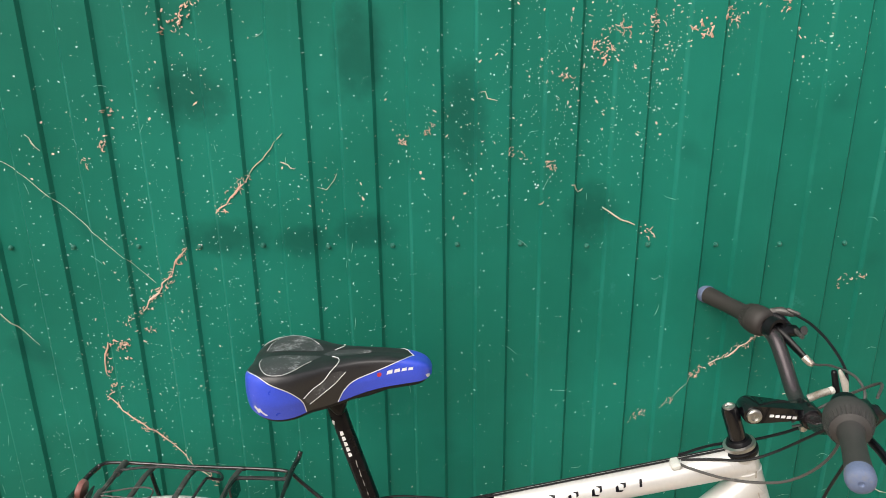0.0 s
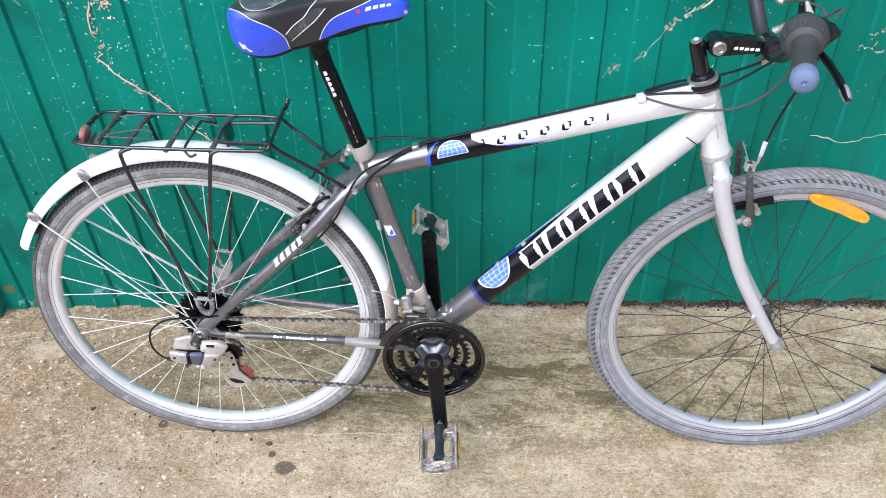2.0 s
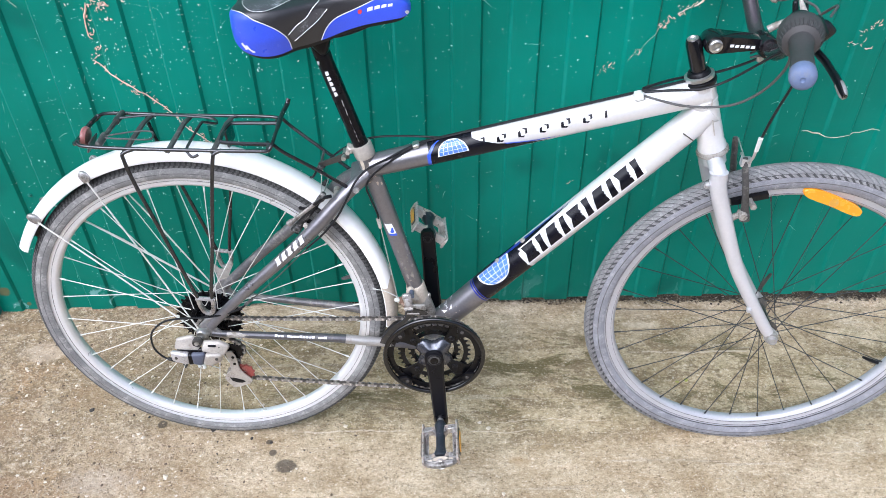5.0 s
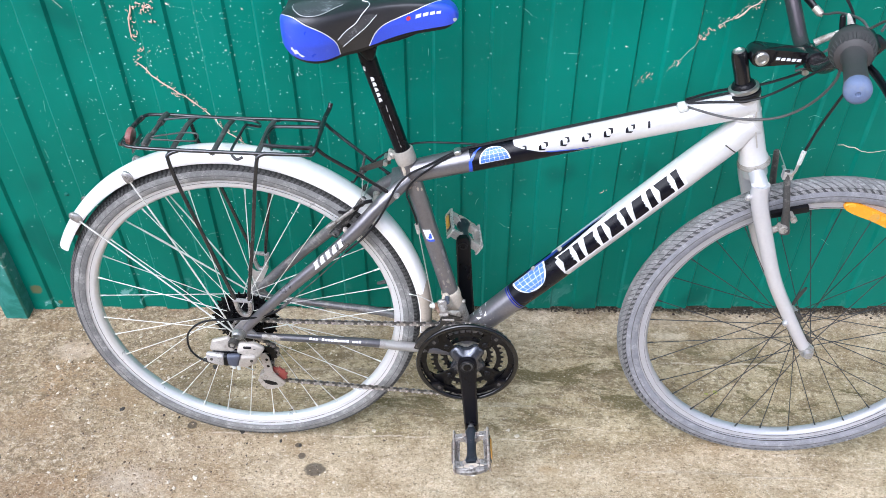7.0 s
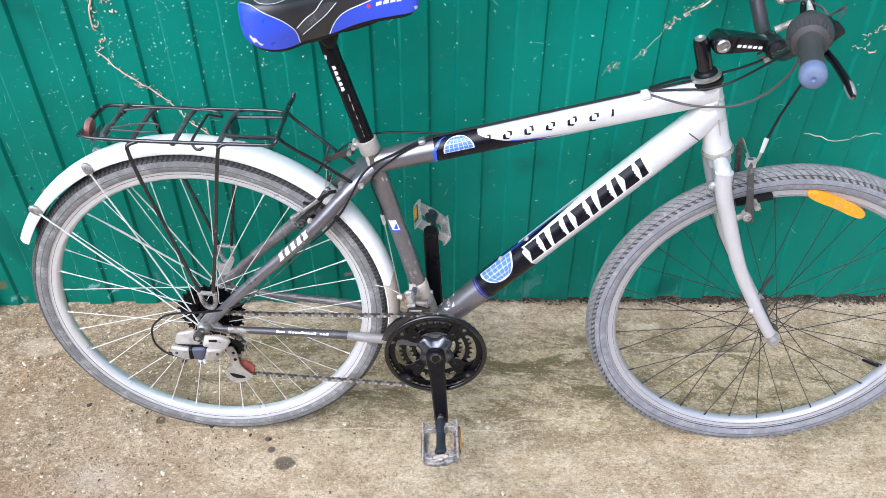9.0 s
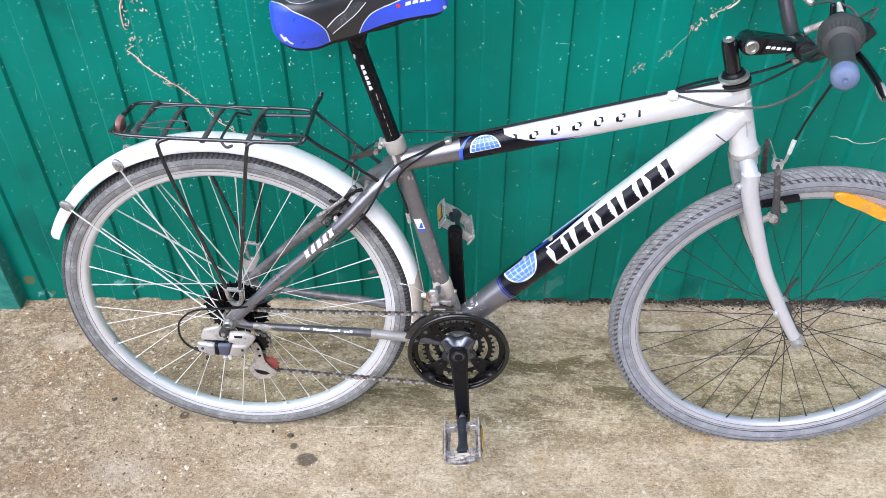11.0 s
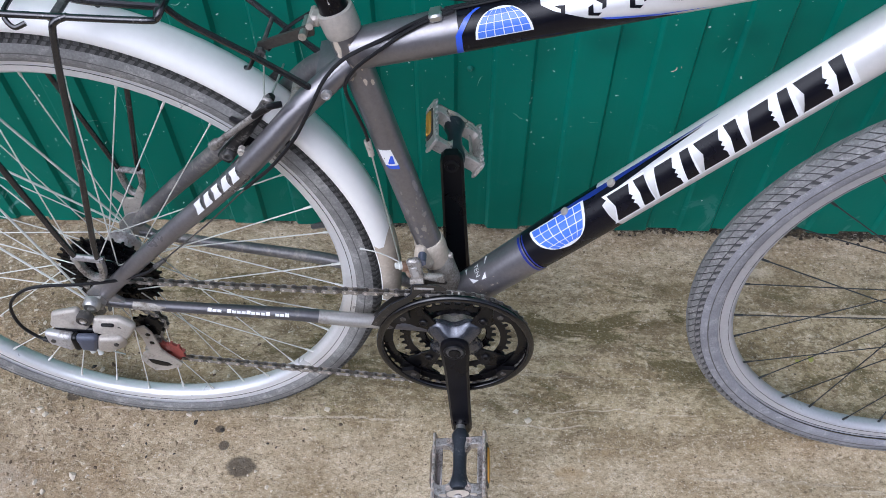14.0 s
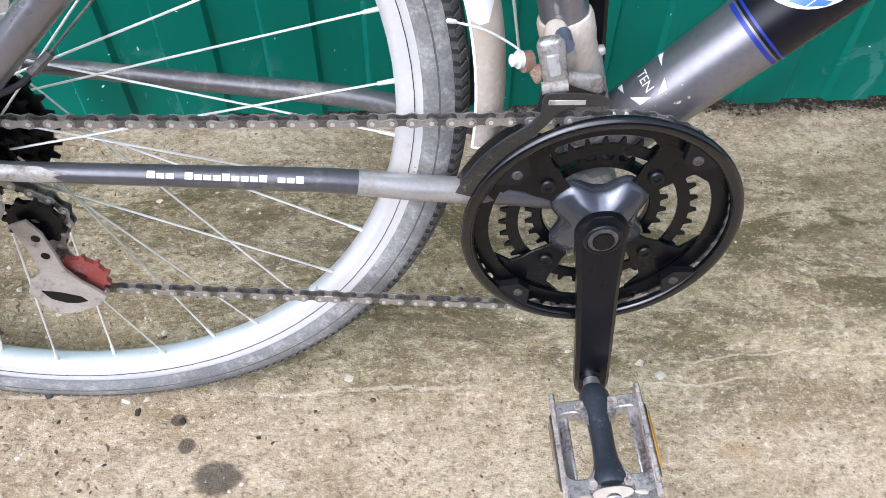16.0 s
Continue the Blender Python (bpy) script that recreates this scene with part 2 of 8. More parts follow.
M_DERGREY = plain("blue_grey_plastic", (0.09, 0.10, 0.14), 0.4, 0.1, 0.15, 60, 0.1, (0.24, 0.22, 0.2), 0.2, 30)
M_CREAM = plain("cream_dusty_alloy", (0.50, 0.46, 0.42), 0.45, 0.3, 0.2, 60, 0.3, (0.11, 0.088, 0.070), 0.46, 24)
M_SEATALLOY = plain("dusty_beige_alloy", (0.47, 0.43, 0.385), 0.45, 0.3, 0.15, 40, 0.15, (0.26, 0.22, 0.18), 0.35, 16)
M_DERCREAM = plain("muddy_cream_alloy", (0.47, 0.43, 0.385), 0.42, 0.3, 0.25, 60, 0.35, (0.16, 0.125, 0.095), 0.44, 40)
M_RINGPLASTIC = plain("black_guard_plastic", (0.003, 0.003, 0.004), 0.17, 0.0, 0.25, 50, 0.05, (0.05, 0.05, 0.052), 0.04, 34, 0.2, spec=0.6)
M_TOOTH = plain("worn_bright_tooth", (0.62, 0.59, 0.56), 0.32, 0.6, 0.25, 90, 0.2, (0.10, 0.08, 0.065), 0.5, 150)
M_CLEAR = plain("whitish_plastic", (0.62, 0.63, 0.60), 0.5, 0.0, 0.08, 60, 0.1)


def root_skin():
    m, nt, p = material("dry_root")
    geo = nt.nodes.new("ShaderNodeNewGeometry")
    tone = ramp_node(nt, geo.outputs["Random Per Island"], [(0.0, (0.50, 0.30, 0.22)), (0.4, (0.80, 0.52, 0.42)), (0.8, (0.88, 0.64, 0.54)), (1.0, (0.90, 0.80, 0.72))])
    grain = noise_node(nt, coords(nt), 500, 3)
    nt.links.new(mixed(nt, sums(nt, "MULTIPLY", grain, 0.5), tone, (0.34, 0.22, 0.16)), p.inputs["Base Color"])
    p.inputs["Roughness"].default_value = 0.85
    nt.links.new(bump_node(nt, grain, 0.4, 0.0006), p.inputs["Normal"])
    return m


M_ROOT = root_skin()
M_VINE = plain("pale_dry_stem", (0.60, 0.55, 0.43), 0.8, 0.0, 0.25, 90, 0.3)
M_FLECK = plain("pale_fleck", (0.68, 0.84, 0.76), 0.8, 0.0, 0.3, 60, 0.3)
M_PINKFLECK = plain("pinkish_root_fleck", (0.84, 0.62, 0.52), 0.8, 0.0, 0.2, 60, 0.3)
M_PEBBLE = plain("pale_pebble", (0.62, 0.55, 0.44), 0.75, 0.0, 0.25, 80, 0.3)
M_GRIT = plain("tan_grit", (0.36, 0.275, 0.18), 0.85, 0.0, 0.4, 60, 0.3)
M_CRUMB = plain("black_crumb", (0.042, 0.036, 0.030), 0.8, 0.0, 0.4, 80, 0.3)
M_DARKGRIT = plain("brown_grit", (0.115, 0.080, 0.050), 0.85, 0.0, 0.5, 60, 0.3)
M_SOIL = plain("damp_soil", (0.050, 0.036, 0.024), 0.95, 0.0, 0.5, 70, 0.5, (0.13, 0.095, 0.06), 0.30, 40)
M_LEAF = plain("yellow_green_leaf", (0.30, 0.31, 0.06), 0.6, 0.0, 0.15, 80, 0.2)


# dark damp blotches on the sheets: x, z, half width, half height
BLOTCHES = [(-0.145, 1.400, 0.040, 0.075), (-0.433, 1.332, 0.060, 0.050), (-0.40, 1.075, 0.075, 0.035), (0.031, 1.290, 0.035, 0.085), (0.253, 1.120, 0.042, 0.050), (-0.15, 1.09, 0.055, 0.030), (-0.26, 1.07, 0.05, 0.03)]


RUST = [(-1.073, 0.130, 0.016), (-1.030, 0.080, 0.006)]
RIB_PITCH, EDGE_AT = 0.11546, -0.0073


def fence_paint():
    m, nt, p = material("green_fence_paint")
    vec = coords(nt)
    wide = noise_node(nt, vec, 1.7, 5, 0.55)
    drip = noise_node(nt, coords(nt, (22, 1, 1.0)), 2.2, 6, 0.6)
    fine = noise_node(nt, vec, 240, 3)
    colour = mixed(nt, band(nt, wide, 0.40, 0.62), (0.003, 0.148, 0.105), (0.005, 0.196, 0.144))
    colour = mixed(nt, sums(nt, "MULTIPLY", band(nt, drip, 0.56, 0.76), 0.16), colour, (0.022, 0.25, 0.20))
    spots = noise_node(nt, vec, 5.5, 2, 0.4)
    colour = mixed(nt, sums(nt, "MULTIPLY", band(nt, spots, 0.62, 0.74), 0.5), colour, (0.001, 0.072, 0.056))
    # chipped pale paint in ragged patches along the foot of the sheets
    sep = nt.nodes.new("ShaderNodeSeparateXYZ")
    tc = nt.nodes.new("ShaderNodeTexCoord")
    nt.links.new(tc.outputs["Object"], sep.inputs[0])
    low = band(nt, sums(nt, "MULTIPLY", sep.outputs["Z"], -1.0), -0.20, -0.10)
    chips = sums(nt, "MULTIPLY", band(nt, noise_node(nt, coords(nt, (1.3, 1, 0.9)), 15, 5, 0.62, 0.9), 0.59, 0.64), low)
    chips = sums(nt, "MULTIPLY", chips, band(nt, noise_node(nt, vec, 4.5, 3), 0.40, 0.52))
    colour = mixed(nt, sums(nt, "MULTIPLY", chips, sums(nt, "ADD", sums(nt, "MULTIPLY", band(nt, sums(nt, "MULTIPLY", sep.outputs["X"], -1.0), 0.45, 0.75), 0.42), 0.16)), colour, (0.30, 0.53, 0.52))
    # soft edge of each rib paled: its highlight painted in, broken by noise
    turn = nt.nodes.new("ShaderNodeMath")
    turn.operation = "WRAP"
    nt.links.new(sums(nt, "SUBTRACT", sep.outputs["X"], EDGE_AT), turn.inputs[0])
    turn.inputs[1].default_value, turn.inputs[2].default_value = RIB_PITCH, 0.0
    rib_glint = sums(nt, "SUBTRACT", 1.0, band(nt, sums(nt, "ABSOLUTE", sums(nt, "SUBTRACT", turn.outputs[0], RIB_PITCH - 0.0585)), 0.0012, 0.0042))
    rib_glint = sums(nt, "MULTIPLY", rib_glint, band(nt, noise_node(nt, coords(nt, (9, 1, 2.0), (3, 0, 5)), 2.0, 6, 0.65), 0.40, 0.62))
    colour = mixed(nt, sums(nt, "MULTIPLY", rib_glint, 0.42), colour, (0.026, 0.27, 0.215))
    chalk = sums(nt, "MULTIPLY", band(nt, noise_node(nt, vec, 9, 8, 0.75, 0.3), 0.64, 0.70), 0.22)
    colour = mixed(nt, chalk, colour, (0.06, 0.30, 0.26))
    wet = 0.0
    for sx, sz, rx, rz in BLOTCHES:
        dx = sums(nt, "DIVIDE", sums(nt, "SUBTRACT", sep.outputs["X"], sx), rx)
        dz = sums(nt, "DIVIDE", sums(nt, "SUBTRACT", sep.outputs["Z"], sz), rz)
        r2 = sums(nt, "ADD", sums(nt, "MULTIPLY", dx, dx), sums(nt, "MULTIPLY", dz, dz))
        r2 = sums(nt, "ADD", r2, sums(nt, "MULTIPLY", sums(nt, "SUBTRACT", noise_node(nt, vec, 26, 5, 0.6), 0.5), 2.2))
        inside = sums(nt, "SUBTRACT", 1.0, band(nt, r2, 0.0, 1.9))
        wet = inside if wet == 0.0 else sums(nt, "MAXIMUM", wet, inside)
    colour = mixed(nt, sums(nt, "MULTIPLY", wet, 0.62), colour, (0.001, 0.070, 0.052))
    for rx, rz, rr2 in RUST:
        away = sums(nt, "ADD", sums(nt, "POWER", sums(nt, "DIVIDE", sums(nt, "SUBTRACT", sep.outputs["X"], rx), rr2), 2.0), sums(nt, "POWER", sums(nt, "DIVIDE", sums(nt, "SUBTRACT", sep.outputs["Z"], rz), rr2), 2.0))
        away = sums(nt, "ADD", away, sums(nt, "MULTIPLY", sums(nt, "SUBTRACT", noise_node(nt, vec, 60, 5, 0.65), 0.5), 2.0))
        colour = mixed(nt, sums(nt, "MULTIPLY", sums(nt, "SUBTRACT", 1.0, band(nt, away, 0.4, 1.2)), 0.8), colour, (0.16, 0.13, 0.055))
    nt.links.new(colour, p.inputs["Base Color"])
    r = sums(nt, "ADD", sums(nt, "MULTIPLY", wide, 0.2), 0.36, True)
    nt.links.new(sums(nt, "ADD", r, sums(nt, "MULTIPLY", chips, 0.3), True), p.inputs["Roughness"])
    p.inputs["Specular IOR Level"].default_value = 0.24
    relief = sums(nt, "ADD", sums(nt, "MULTIPLY", fine, 0.15), sums(nt, "MULTIPLY", noise_node(nt, vec, 6, 3), 0.85))
    nt.links.new(bump_node(nt, relief, 0.28, 0.004), p.inputs["Normal"])
    return m


def post_paint():
    m, nt, p = material("chipped_teal_post_paint")
    vec = coords(nt)
    n1, n2 = noise_node(nt, vec, 16, 8, 0.7, 0.5), noise_node(nt, vec, 60, 5, 0.6)
    colour = mixed(nt, band(nt, n1, 0.4, 0.6), (0.010, 0.16, 0.125), (0.04, 0.24, 0.205))
    colour = mixed(nt, band(nt, sums(nt, "ADD", sums(nt, "MULTIPLY", n1, 0.7), sums(nt, "MULTIPLY", n2, 0.3)), 0.59, 0.64), colour, (0.48, 0.56, 0.54))
    nt.links.new(colour, p.inputs["Base Color"])
    p.inputs["Roughness"].default_value = 0.6
    nt.links.new(bump_node(nt, n1, 0.4, 0.003), p.inputs["Normal"])
    return m


# dark damp spots on the concrete: x, y, half width, half depth
SPOTS = [(-0.330, -0.447, 0.023, 0.017), (-0.362, -0.415, 0.009, 0.008), (-0.372, -0.389, 0.008, 0.006), (-0.247, -0.573, 0.012, 0.008), (-0.296, -0.590, 0.014, 0.008), (-0.62, -0.34, 0.012, 0.010)]

# wider patches: x, y, half width, half depth, colour
PATCHES = [(0.37, -0.107, 0.055, 0.020, (0.12, 0.085, 0.035)), (0.367, -0.177, 0.045, 0.018, (0.12, 0.085, 0.035)), (0.18, -0.44, 0.026, 0.014, (0.33, 0.205, 0.085)), (0.62, -0.13, 0.06, 0.018, (0.14, 0.10, 0.045)), (0.52, -0.06, 0.05, 0.014, (0.70, 0.60, 0.45)), (-0.94, -0.60, 0.11, 0.055, (0.40, 0.225, 0.09)), (-0.92, -0.50, 0.09, 0.045, (0.25, 0.15, 0.075)), (-0.99, -0.337, 0.11, 0.05, (0.27, 0.175, 0.09)), (-0.95, -0.135, 0.07, 0.035, (0.62, 0.51, 0.39)), (-0.80, -0.265, 0.09, 0.04, (0.27, 0.18, 0.095)), (-1.04, -0.055, 0.07, 0.025, (0.20, 0.125, 0.06)), (-0.72, -0.48, 0.10, 0.04, (0.50, 0.42, 0.33))]

# long pale trowel lines in the slab: from x, to x, y, half width
LINES = [(-0.33, -0.06, -0.3640, 0.0028), (0.06, 0.22, -0.362, 0.0020), (0.46, 0.80, -0.146, 0.0034), (-0.58, -0.47, -0.361, 0.0026), (0.12, 0.40, -0.335, 0.0016)]


def concrete():
    m, nt, p = material("stained_concrete")
    vec = coords(nt)
    tc = nt.nodes.new("ShaderNodeTexCoord")
    sep = nt.nodes.new("ShaderNodeSeparateXYZ")
    nt.links.new(tc.outputs["Object"], sep.inputs[0])
    x, y = sep.outputs["X"], sep.outputs["Y"]
    wide, mid = noise_node(nt, vec, 1.6, 6, 0.6), noise_node(nt, coords(nt, (1, 1.5, 1)), 8, 7, 0.66)
    fine, grain = noise_node(nt, vec, 60, 6, 0.7), noise_node(nt, vec, 420, 3, 0.65)
    sandy = noise_node(nt, coords(nt, (1, 1.35, 1), (9, 2, 0)), 105, 6, 0.76, 0.5)
    streak = noise_node(nt, coords(nt, (3.0, 20, 1)), 1.0, 7, 0.66, 0.3)
    thin = noise_node(nt, coords(nt, (2.2, 46, 1), (4, 2, 0)), 1.0, 6, 0.62, 0.25)
    comb = noise_node(nt, coords(nt, (11, 105, 1), (2, 4, 0)), 1.0, 6, 0.7, 1.2)
    colour = ramp_node(nt, mid, [(0.32, (0.345, 0.252, 0.142)), (0.5, (0.515, 0.408, 0.266)), (0.67, (0.64, 0.530, 0.368))])
    wander = sums(nt, "MULTIPLY", sums(nt, "SUBTRACT", wide, 0.5), 0.5)
    # damp band in front of the fence, in patches drawn along it
    damp = band(nt, sums(nt, "ADD", y, wander), -0.42, -0.27)
    strip = band(nt, sums(nt, "ADD", y, sums(nt, "MULTIPLY", wander, 0.6)), -0.13, -0.06)
    damp = sums(nt, "MULTIPLY", damp, sums(nt, "SUBTRACT", 1.0, sums(nt, "MULTIPLY", strip, 0.7)))
    patch = sums(nt, "ADD", sums(nt, "MULTIPLY", streak, 0.55), sums(nt, "MULTIPLY", fine, 0.45))
    dark = sums(nt, "MULTIPLY", band(nt, patch, 0.50, 0.57), sums(nt, "ADD", sums(nt, "MULTIPLY", damp, 0.55), 0.14))
    colour = mixed(nt, dark, colour, (0.135, 0.098, 0.052))
    colour = mixed(nt, sums(nt, "MULTIPLY", damp, 0.24), colour, (0.34, 0.275, 0.12))
    moss = sums(nt, "MULTIPLY", band(nt, noise_node(nt, coords(nt, (1, 2.5, 1), (7, 1, 0)), 7, 6, 0.7), 0.56, 0.68), sums(nt, "ADD", sums(nt, "MULTIPLY", damp, 0.45), 0.10))
    colour = mixed(nt, moss, colour, (0.20, 0.175, 0.06))
    # sandy, rusty soil towards the post
    sand = band(nt, sums(nt, "ADD", sums(nt, "MULTIPLY", x, -1.0), sums(nt, "MULTIPLY", wander, 2.0)), 0.30, 0.90)
    slab = sums(nt, "SUBTRACT", 1.0, sums(nt, "MULTIPLY", sand, 0.75))
    colour = mixed(nt, sums(nt, "MULTIPLY", sand, 0.62), colour, (0.37, 0.262, 0.155))
    clump = noise_node(nt, coords(nt, (1, 1.6, 1), (4, 4, 0)), 26, 7, 0.72)
    colour = mixed(nt, sums(nt, "MULTIPLY", sums(nt, "MULTIPLY", band(nt, clump, 0.48, 0.57), sand), 0.72), colour, (0.20, 0.140, 0.080))
    rust = sums(nt, "MULTIPLY", band(nt, noise_node(nt, vec, 5, 6, 0.6), 0.52, 0.66), sums(nt, "ADD", sums(nt, "MULTIPLY", sand, 0.8), 0.2))
    colour = mixed(nt, sums(nt, "MULTIPLY", rust, 0.45), colour, (0.42, 0.25, 0.12))
    # gravelly earth there: dark and pale stones of several millimetres
    gravel = noise_node(nt, coords(nt, (1, 1, 1), (5, 7, 0)), 75, 5, 0.7)
    colour = mixed(nt, sums(nt, "MULTIPLY", sums(nt, "MULTIPLY", band(nt, gravel, 0.50, 0.60), sand), 0.7), colour, (0.15, 0.105, 0.06))
    colour = mixed(nt, sums(nt, "MULTIPLY", sums(nt, "MULTIPLY", band(nt, sums(nt, "SUBTRACT", 1.0, gravel), 0.56, 0.64), sand), 0.6), colour, (0.66, 0.56, 0.43))
    # earth along the foot of the fence, blackened for the shade under the sheets
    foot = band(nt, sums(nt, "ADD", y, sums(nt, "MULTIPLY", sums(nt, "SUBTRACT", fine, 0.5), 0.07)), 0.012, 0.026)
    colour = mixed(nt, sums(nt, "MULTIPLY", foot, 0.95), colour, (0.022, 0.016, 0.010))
    # a few pale trowel ridges
    stroke = noise_node(nt, coords(nt, (8.0, 20, 1), (8, 3, 0)), 1.0, 8, 0.74, 0.6)
    wetline = sums(nt, "MULTIPLY", sums(nt, "MULTIPLY", band(nt, stroke, 0.515, 0.60), slab), sums(nt, "ADD", sums(nt, "MULTIPLY", damp, 0.46), 0.20))
    colour = mixed(nt, wetline, colour, (0.15, 0.105, 0.05))
    colour = mixed(nt, sums(nt, "MULTIPLY", sums(nt, "MULTIPLY", band(nt, comb, 0.52, 0.66), slab), 0.17), colour, (0.20, 0.15, 0.09))
    colour = mixed(nt, sums(nt, "MULTIPLY", sums(nt, "MULTIPLY", band(nt, sums(nt, "SUBTRACT", 1.0, thin), 0.58, 0.66), slab), 0.20), colour, (0.19, 0.14, 0.08))
    ridge = sums(nt, "MULTIPLY", sums(nt, "MULTIPLY", band(nt, thin, 0.60, 0.67), slab), 0.22)
    colour = mixed(nt, ridge, colour, (0.66, 0.61, 0.53))
    blot = noise_node(nt, coords(nt, (1, 2.0, 1), (2, 8, 0)), 13, 7, 0.74)
    colour = mixed(nt, sums(nt, "MULTIPLY", band(nt, blot, 0.52, 0.62), sums(nt, "ADD", sums(nt, "MULTIPLY", damp, 0.40), 0.22)), colour, (0.175, 0.122, 0.062))
    # grains of sand, dark ones and pale ones, and pits
    colour = mixed(nt, sums(nt, "MULTIPLY", band(nt, sandy, 0.50, 0.64), 0.60), colour, (0.175, 0.128, 0.075))
    colour = mixed(nt, sums(nt, "MULTIPLY", band(nt, sums(nt, "SUBTRACT", 1.0, sandy), 0.53, 0.67), 0.58), colour, (0.79, 0.70, 0.55))
    light = band(nt, noise_node(nt, coords(nt, (1, 1, 1), (3, 5, 0)), 110, 4, 0.6), 0.65, 0.71)
    colour = mixed(nt, sums(nt, "MULTIPLY", light, 0.32), colour, (0.76, 0.71, 0.62))
    colour = mixed(nt, sums(nt, "MULTIPLY", band(nt, grain, 0.55, 0.7), 0.30), colour, (0.20, 0.165, 0.12))
    pits = noise_node(nt, coords(nt, (1, 1, 1), (1, 11, 0)), 120, 4, 0.6)
    colour = mixed(nt, sums(nt, "MULTIPLY", band(nt, pits, 0.615, 0.665), 0.55), colour, (0.085, 0.062, 0.036))
    # olive damp strokes on the slab before the fence, ragged and drawn along it
    ragged = noise_node(nt, coords(nt, (5.0, 13, 1), (6, 9, 0)), 1.0, 10, 0.78, 0.7)
    zone = sums(nt, "MULTIPLY", sums(nt, "MULTIPLY", band(nt, sums(nt, "ADD", y, wander), -0.36, -0.20), sums(nt, "SUBTRACT", 1.0, sums(nt, "MULTIPLY", strip, 0.75))), slab)
    olive = sums(nt, "MULTIPLY", band(nt, ragged, 0.52, 0.58), sums(nt, "ADD", sums(nt, "MULTIPLY", zone, 0.80), 0.10))
    colour = mixed(nt, olive, colour, (0.125, 0.100, 0.040))
    # crisp dark and pale grain
    crisp = noise_node(nt, coords(nt, (1, 1.5, 1), (3, 14, 0)), 210, 5, 0.8, 0.3)
    colour = mixed(nt, sums(nt, "MULTIPLY", band(nt, crisp, 0.54, 0.62), 0.50), colour, (0.125, 0.090, 0.050))
    colour = mixed(nt, sums(nt, "MULTIPLY", band(nt, sums(nt, "SUBTRACT", 1.0, crisp), 0.57, 0.65), 0.52), colour, (0.84, 0.77, 0.64))
    # long pale trowel lines
    for x0, x1, ly, lh in LINES:
        off = sums(nt, "ADD", sums(nt, "SUBTRACT", y, ly), sums(nt, "MULTIPLY", sums(nt, "SUBTRACT", noise_node(nt, coords(nt, (9, 1, 1)), 1.0, 4, 0.6), 0.5), 0.03))
        across = sums(nt, "SUBTRACT", 1.0, band(nt, sums(nt, "ABSOLUTE", off), lh * 0.4, lh))
        along = sums(nt, "SUBTRACT", 1.0, band(nt, sums(nt, "ABSOLUTE", sums(nt, "SUBTRACT", x, (x0 + x1) / 2)), (x1 - x0) * 0.35, (x1 - x0) * 0.5))
        stroke_on = sums(nt, "MULTIPLY", sums(nt, "MULTIPLY", across, along), band(nt, fine, 0.36, 0.50))
        colour = mixed(nt, sums(nt, "MULTIPLY", stroke_on, 0.50), colour, (0.72, 0.62, 0.48))
    # brown and rusty damp patches
    for sx, sy, rx, ry, tone in PATCHES:
        dx = sums(nt, "DIVIDE", sums(nt, "SUBTRACT", x, sx), rx)
        dy = sums(nt, "DIVIDE", sums(nt, "SUBTRACT", y, sy), ry)
        r2 = sums(nt, "ADD", sums(nt, "MULTIPLY", dx, dx), sums(nt, "MULTIPLY", dy, dy))
        r2 = sums(nt, "ADD", r2, sums(nt, "MULTIPLY", sums(nt, "SUBTRACT", fine, 0.5), 3.0))
        colour = mixed(nt, sums(nt, "MULTIPLY", sums(nt, "SUBTRACT", 1.0, band(nt, r2, -0.2, 1.2)), 0.50), colour, tone)
    stain = 0.0
    for sx, sy, rx, ry in SPOTS:
        dx = sums(nt, "DIVIDE", sums(nt, "SUBTRACT", x, sx), rx)
        dy = sums(nt, "DIVIDE", sums(nt, "SUBTRACT", y, sy), ry)
        r2 = sums(nt, "ADD", sums(nt, "MULTIPLY", dx, dx), sums(nt, "MULTIPLY", dy, dy))
        r2 = sums(nt, "ADD", r2, sums(nt, "MULTIPLY", sums(nt, "SUBTRACT", fine, 0.5), 1.6))
        inside = sums(nt, "SUBTRACT", 1.0, band(nt, r2, 0.6, 1.25))
        stain = inside if stain == 0.0 else sums(nt, "MAXIMUM", stain, inside)
    colour = mixed(nt, sums(nt, "MULTIPLY", stain, 0.82), colour, (0.055, 0.043, 0.030))
    nt.links.new(colour, p.inputs["Base Color"])
    wet = sums(nt, "SUBTRACT", 0.92, sums(nt, "MULTIPLY", sums(nt, "MAXIMUM", stain, dark), 0.25))
    nt.links.new(wet, p.inputs["Roughness"])
    p.inputs["Specular IOR Level"].default_value = 0.35
    h = sums(nt, "ADD", sums(nt, "MULTIPLY", fine, 0.55), sums(nt, "MULTIPLY", grain, 0.12))
    h = sums(nt, "SUBTRACT", h, sums(nt, "MULTIPLY", sandy, 0.28))
    h = sums(nt, "SUBTRACT", h, sums(nt, "MULTIPLY", band(nt, pits, 0.60, 0.70), 0.10))
    h = sums(nt, "ADD", h, sums(nt, "MULTIPLY", mid, 0.5))
    h = sums(nt, "ADD", h, sums(nt, "MULTIPLY", sums(nt, "SUBTRACT", ridge, sums(nt, "MULTIPLY", wetline, 0.3)), 0.25))
    nt.links.new(bump_node(nt, h, 0.9, 0.0075), p.inputs["Normal"])
    return m


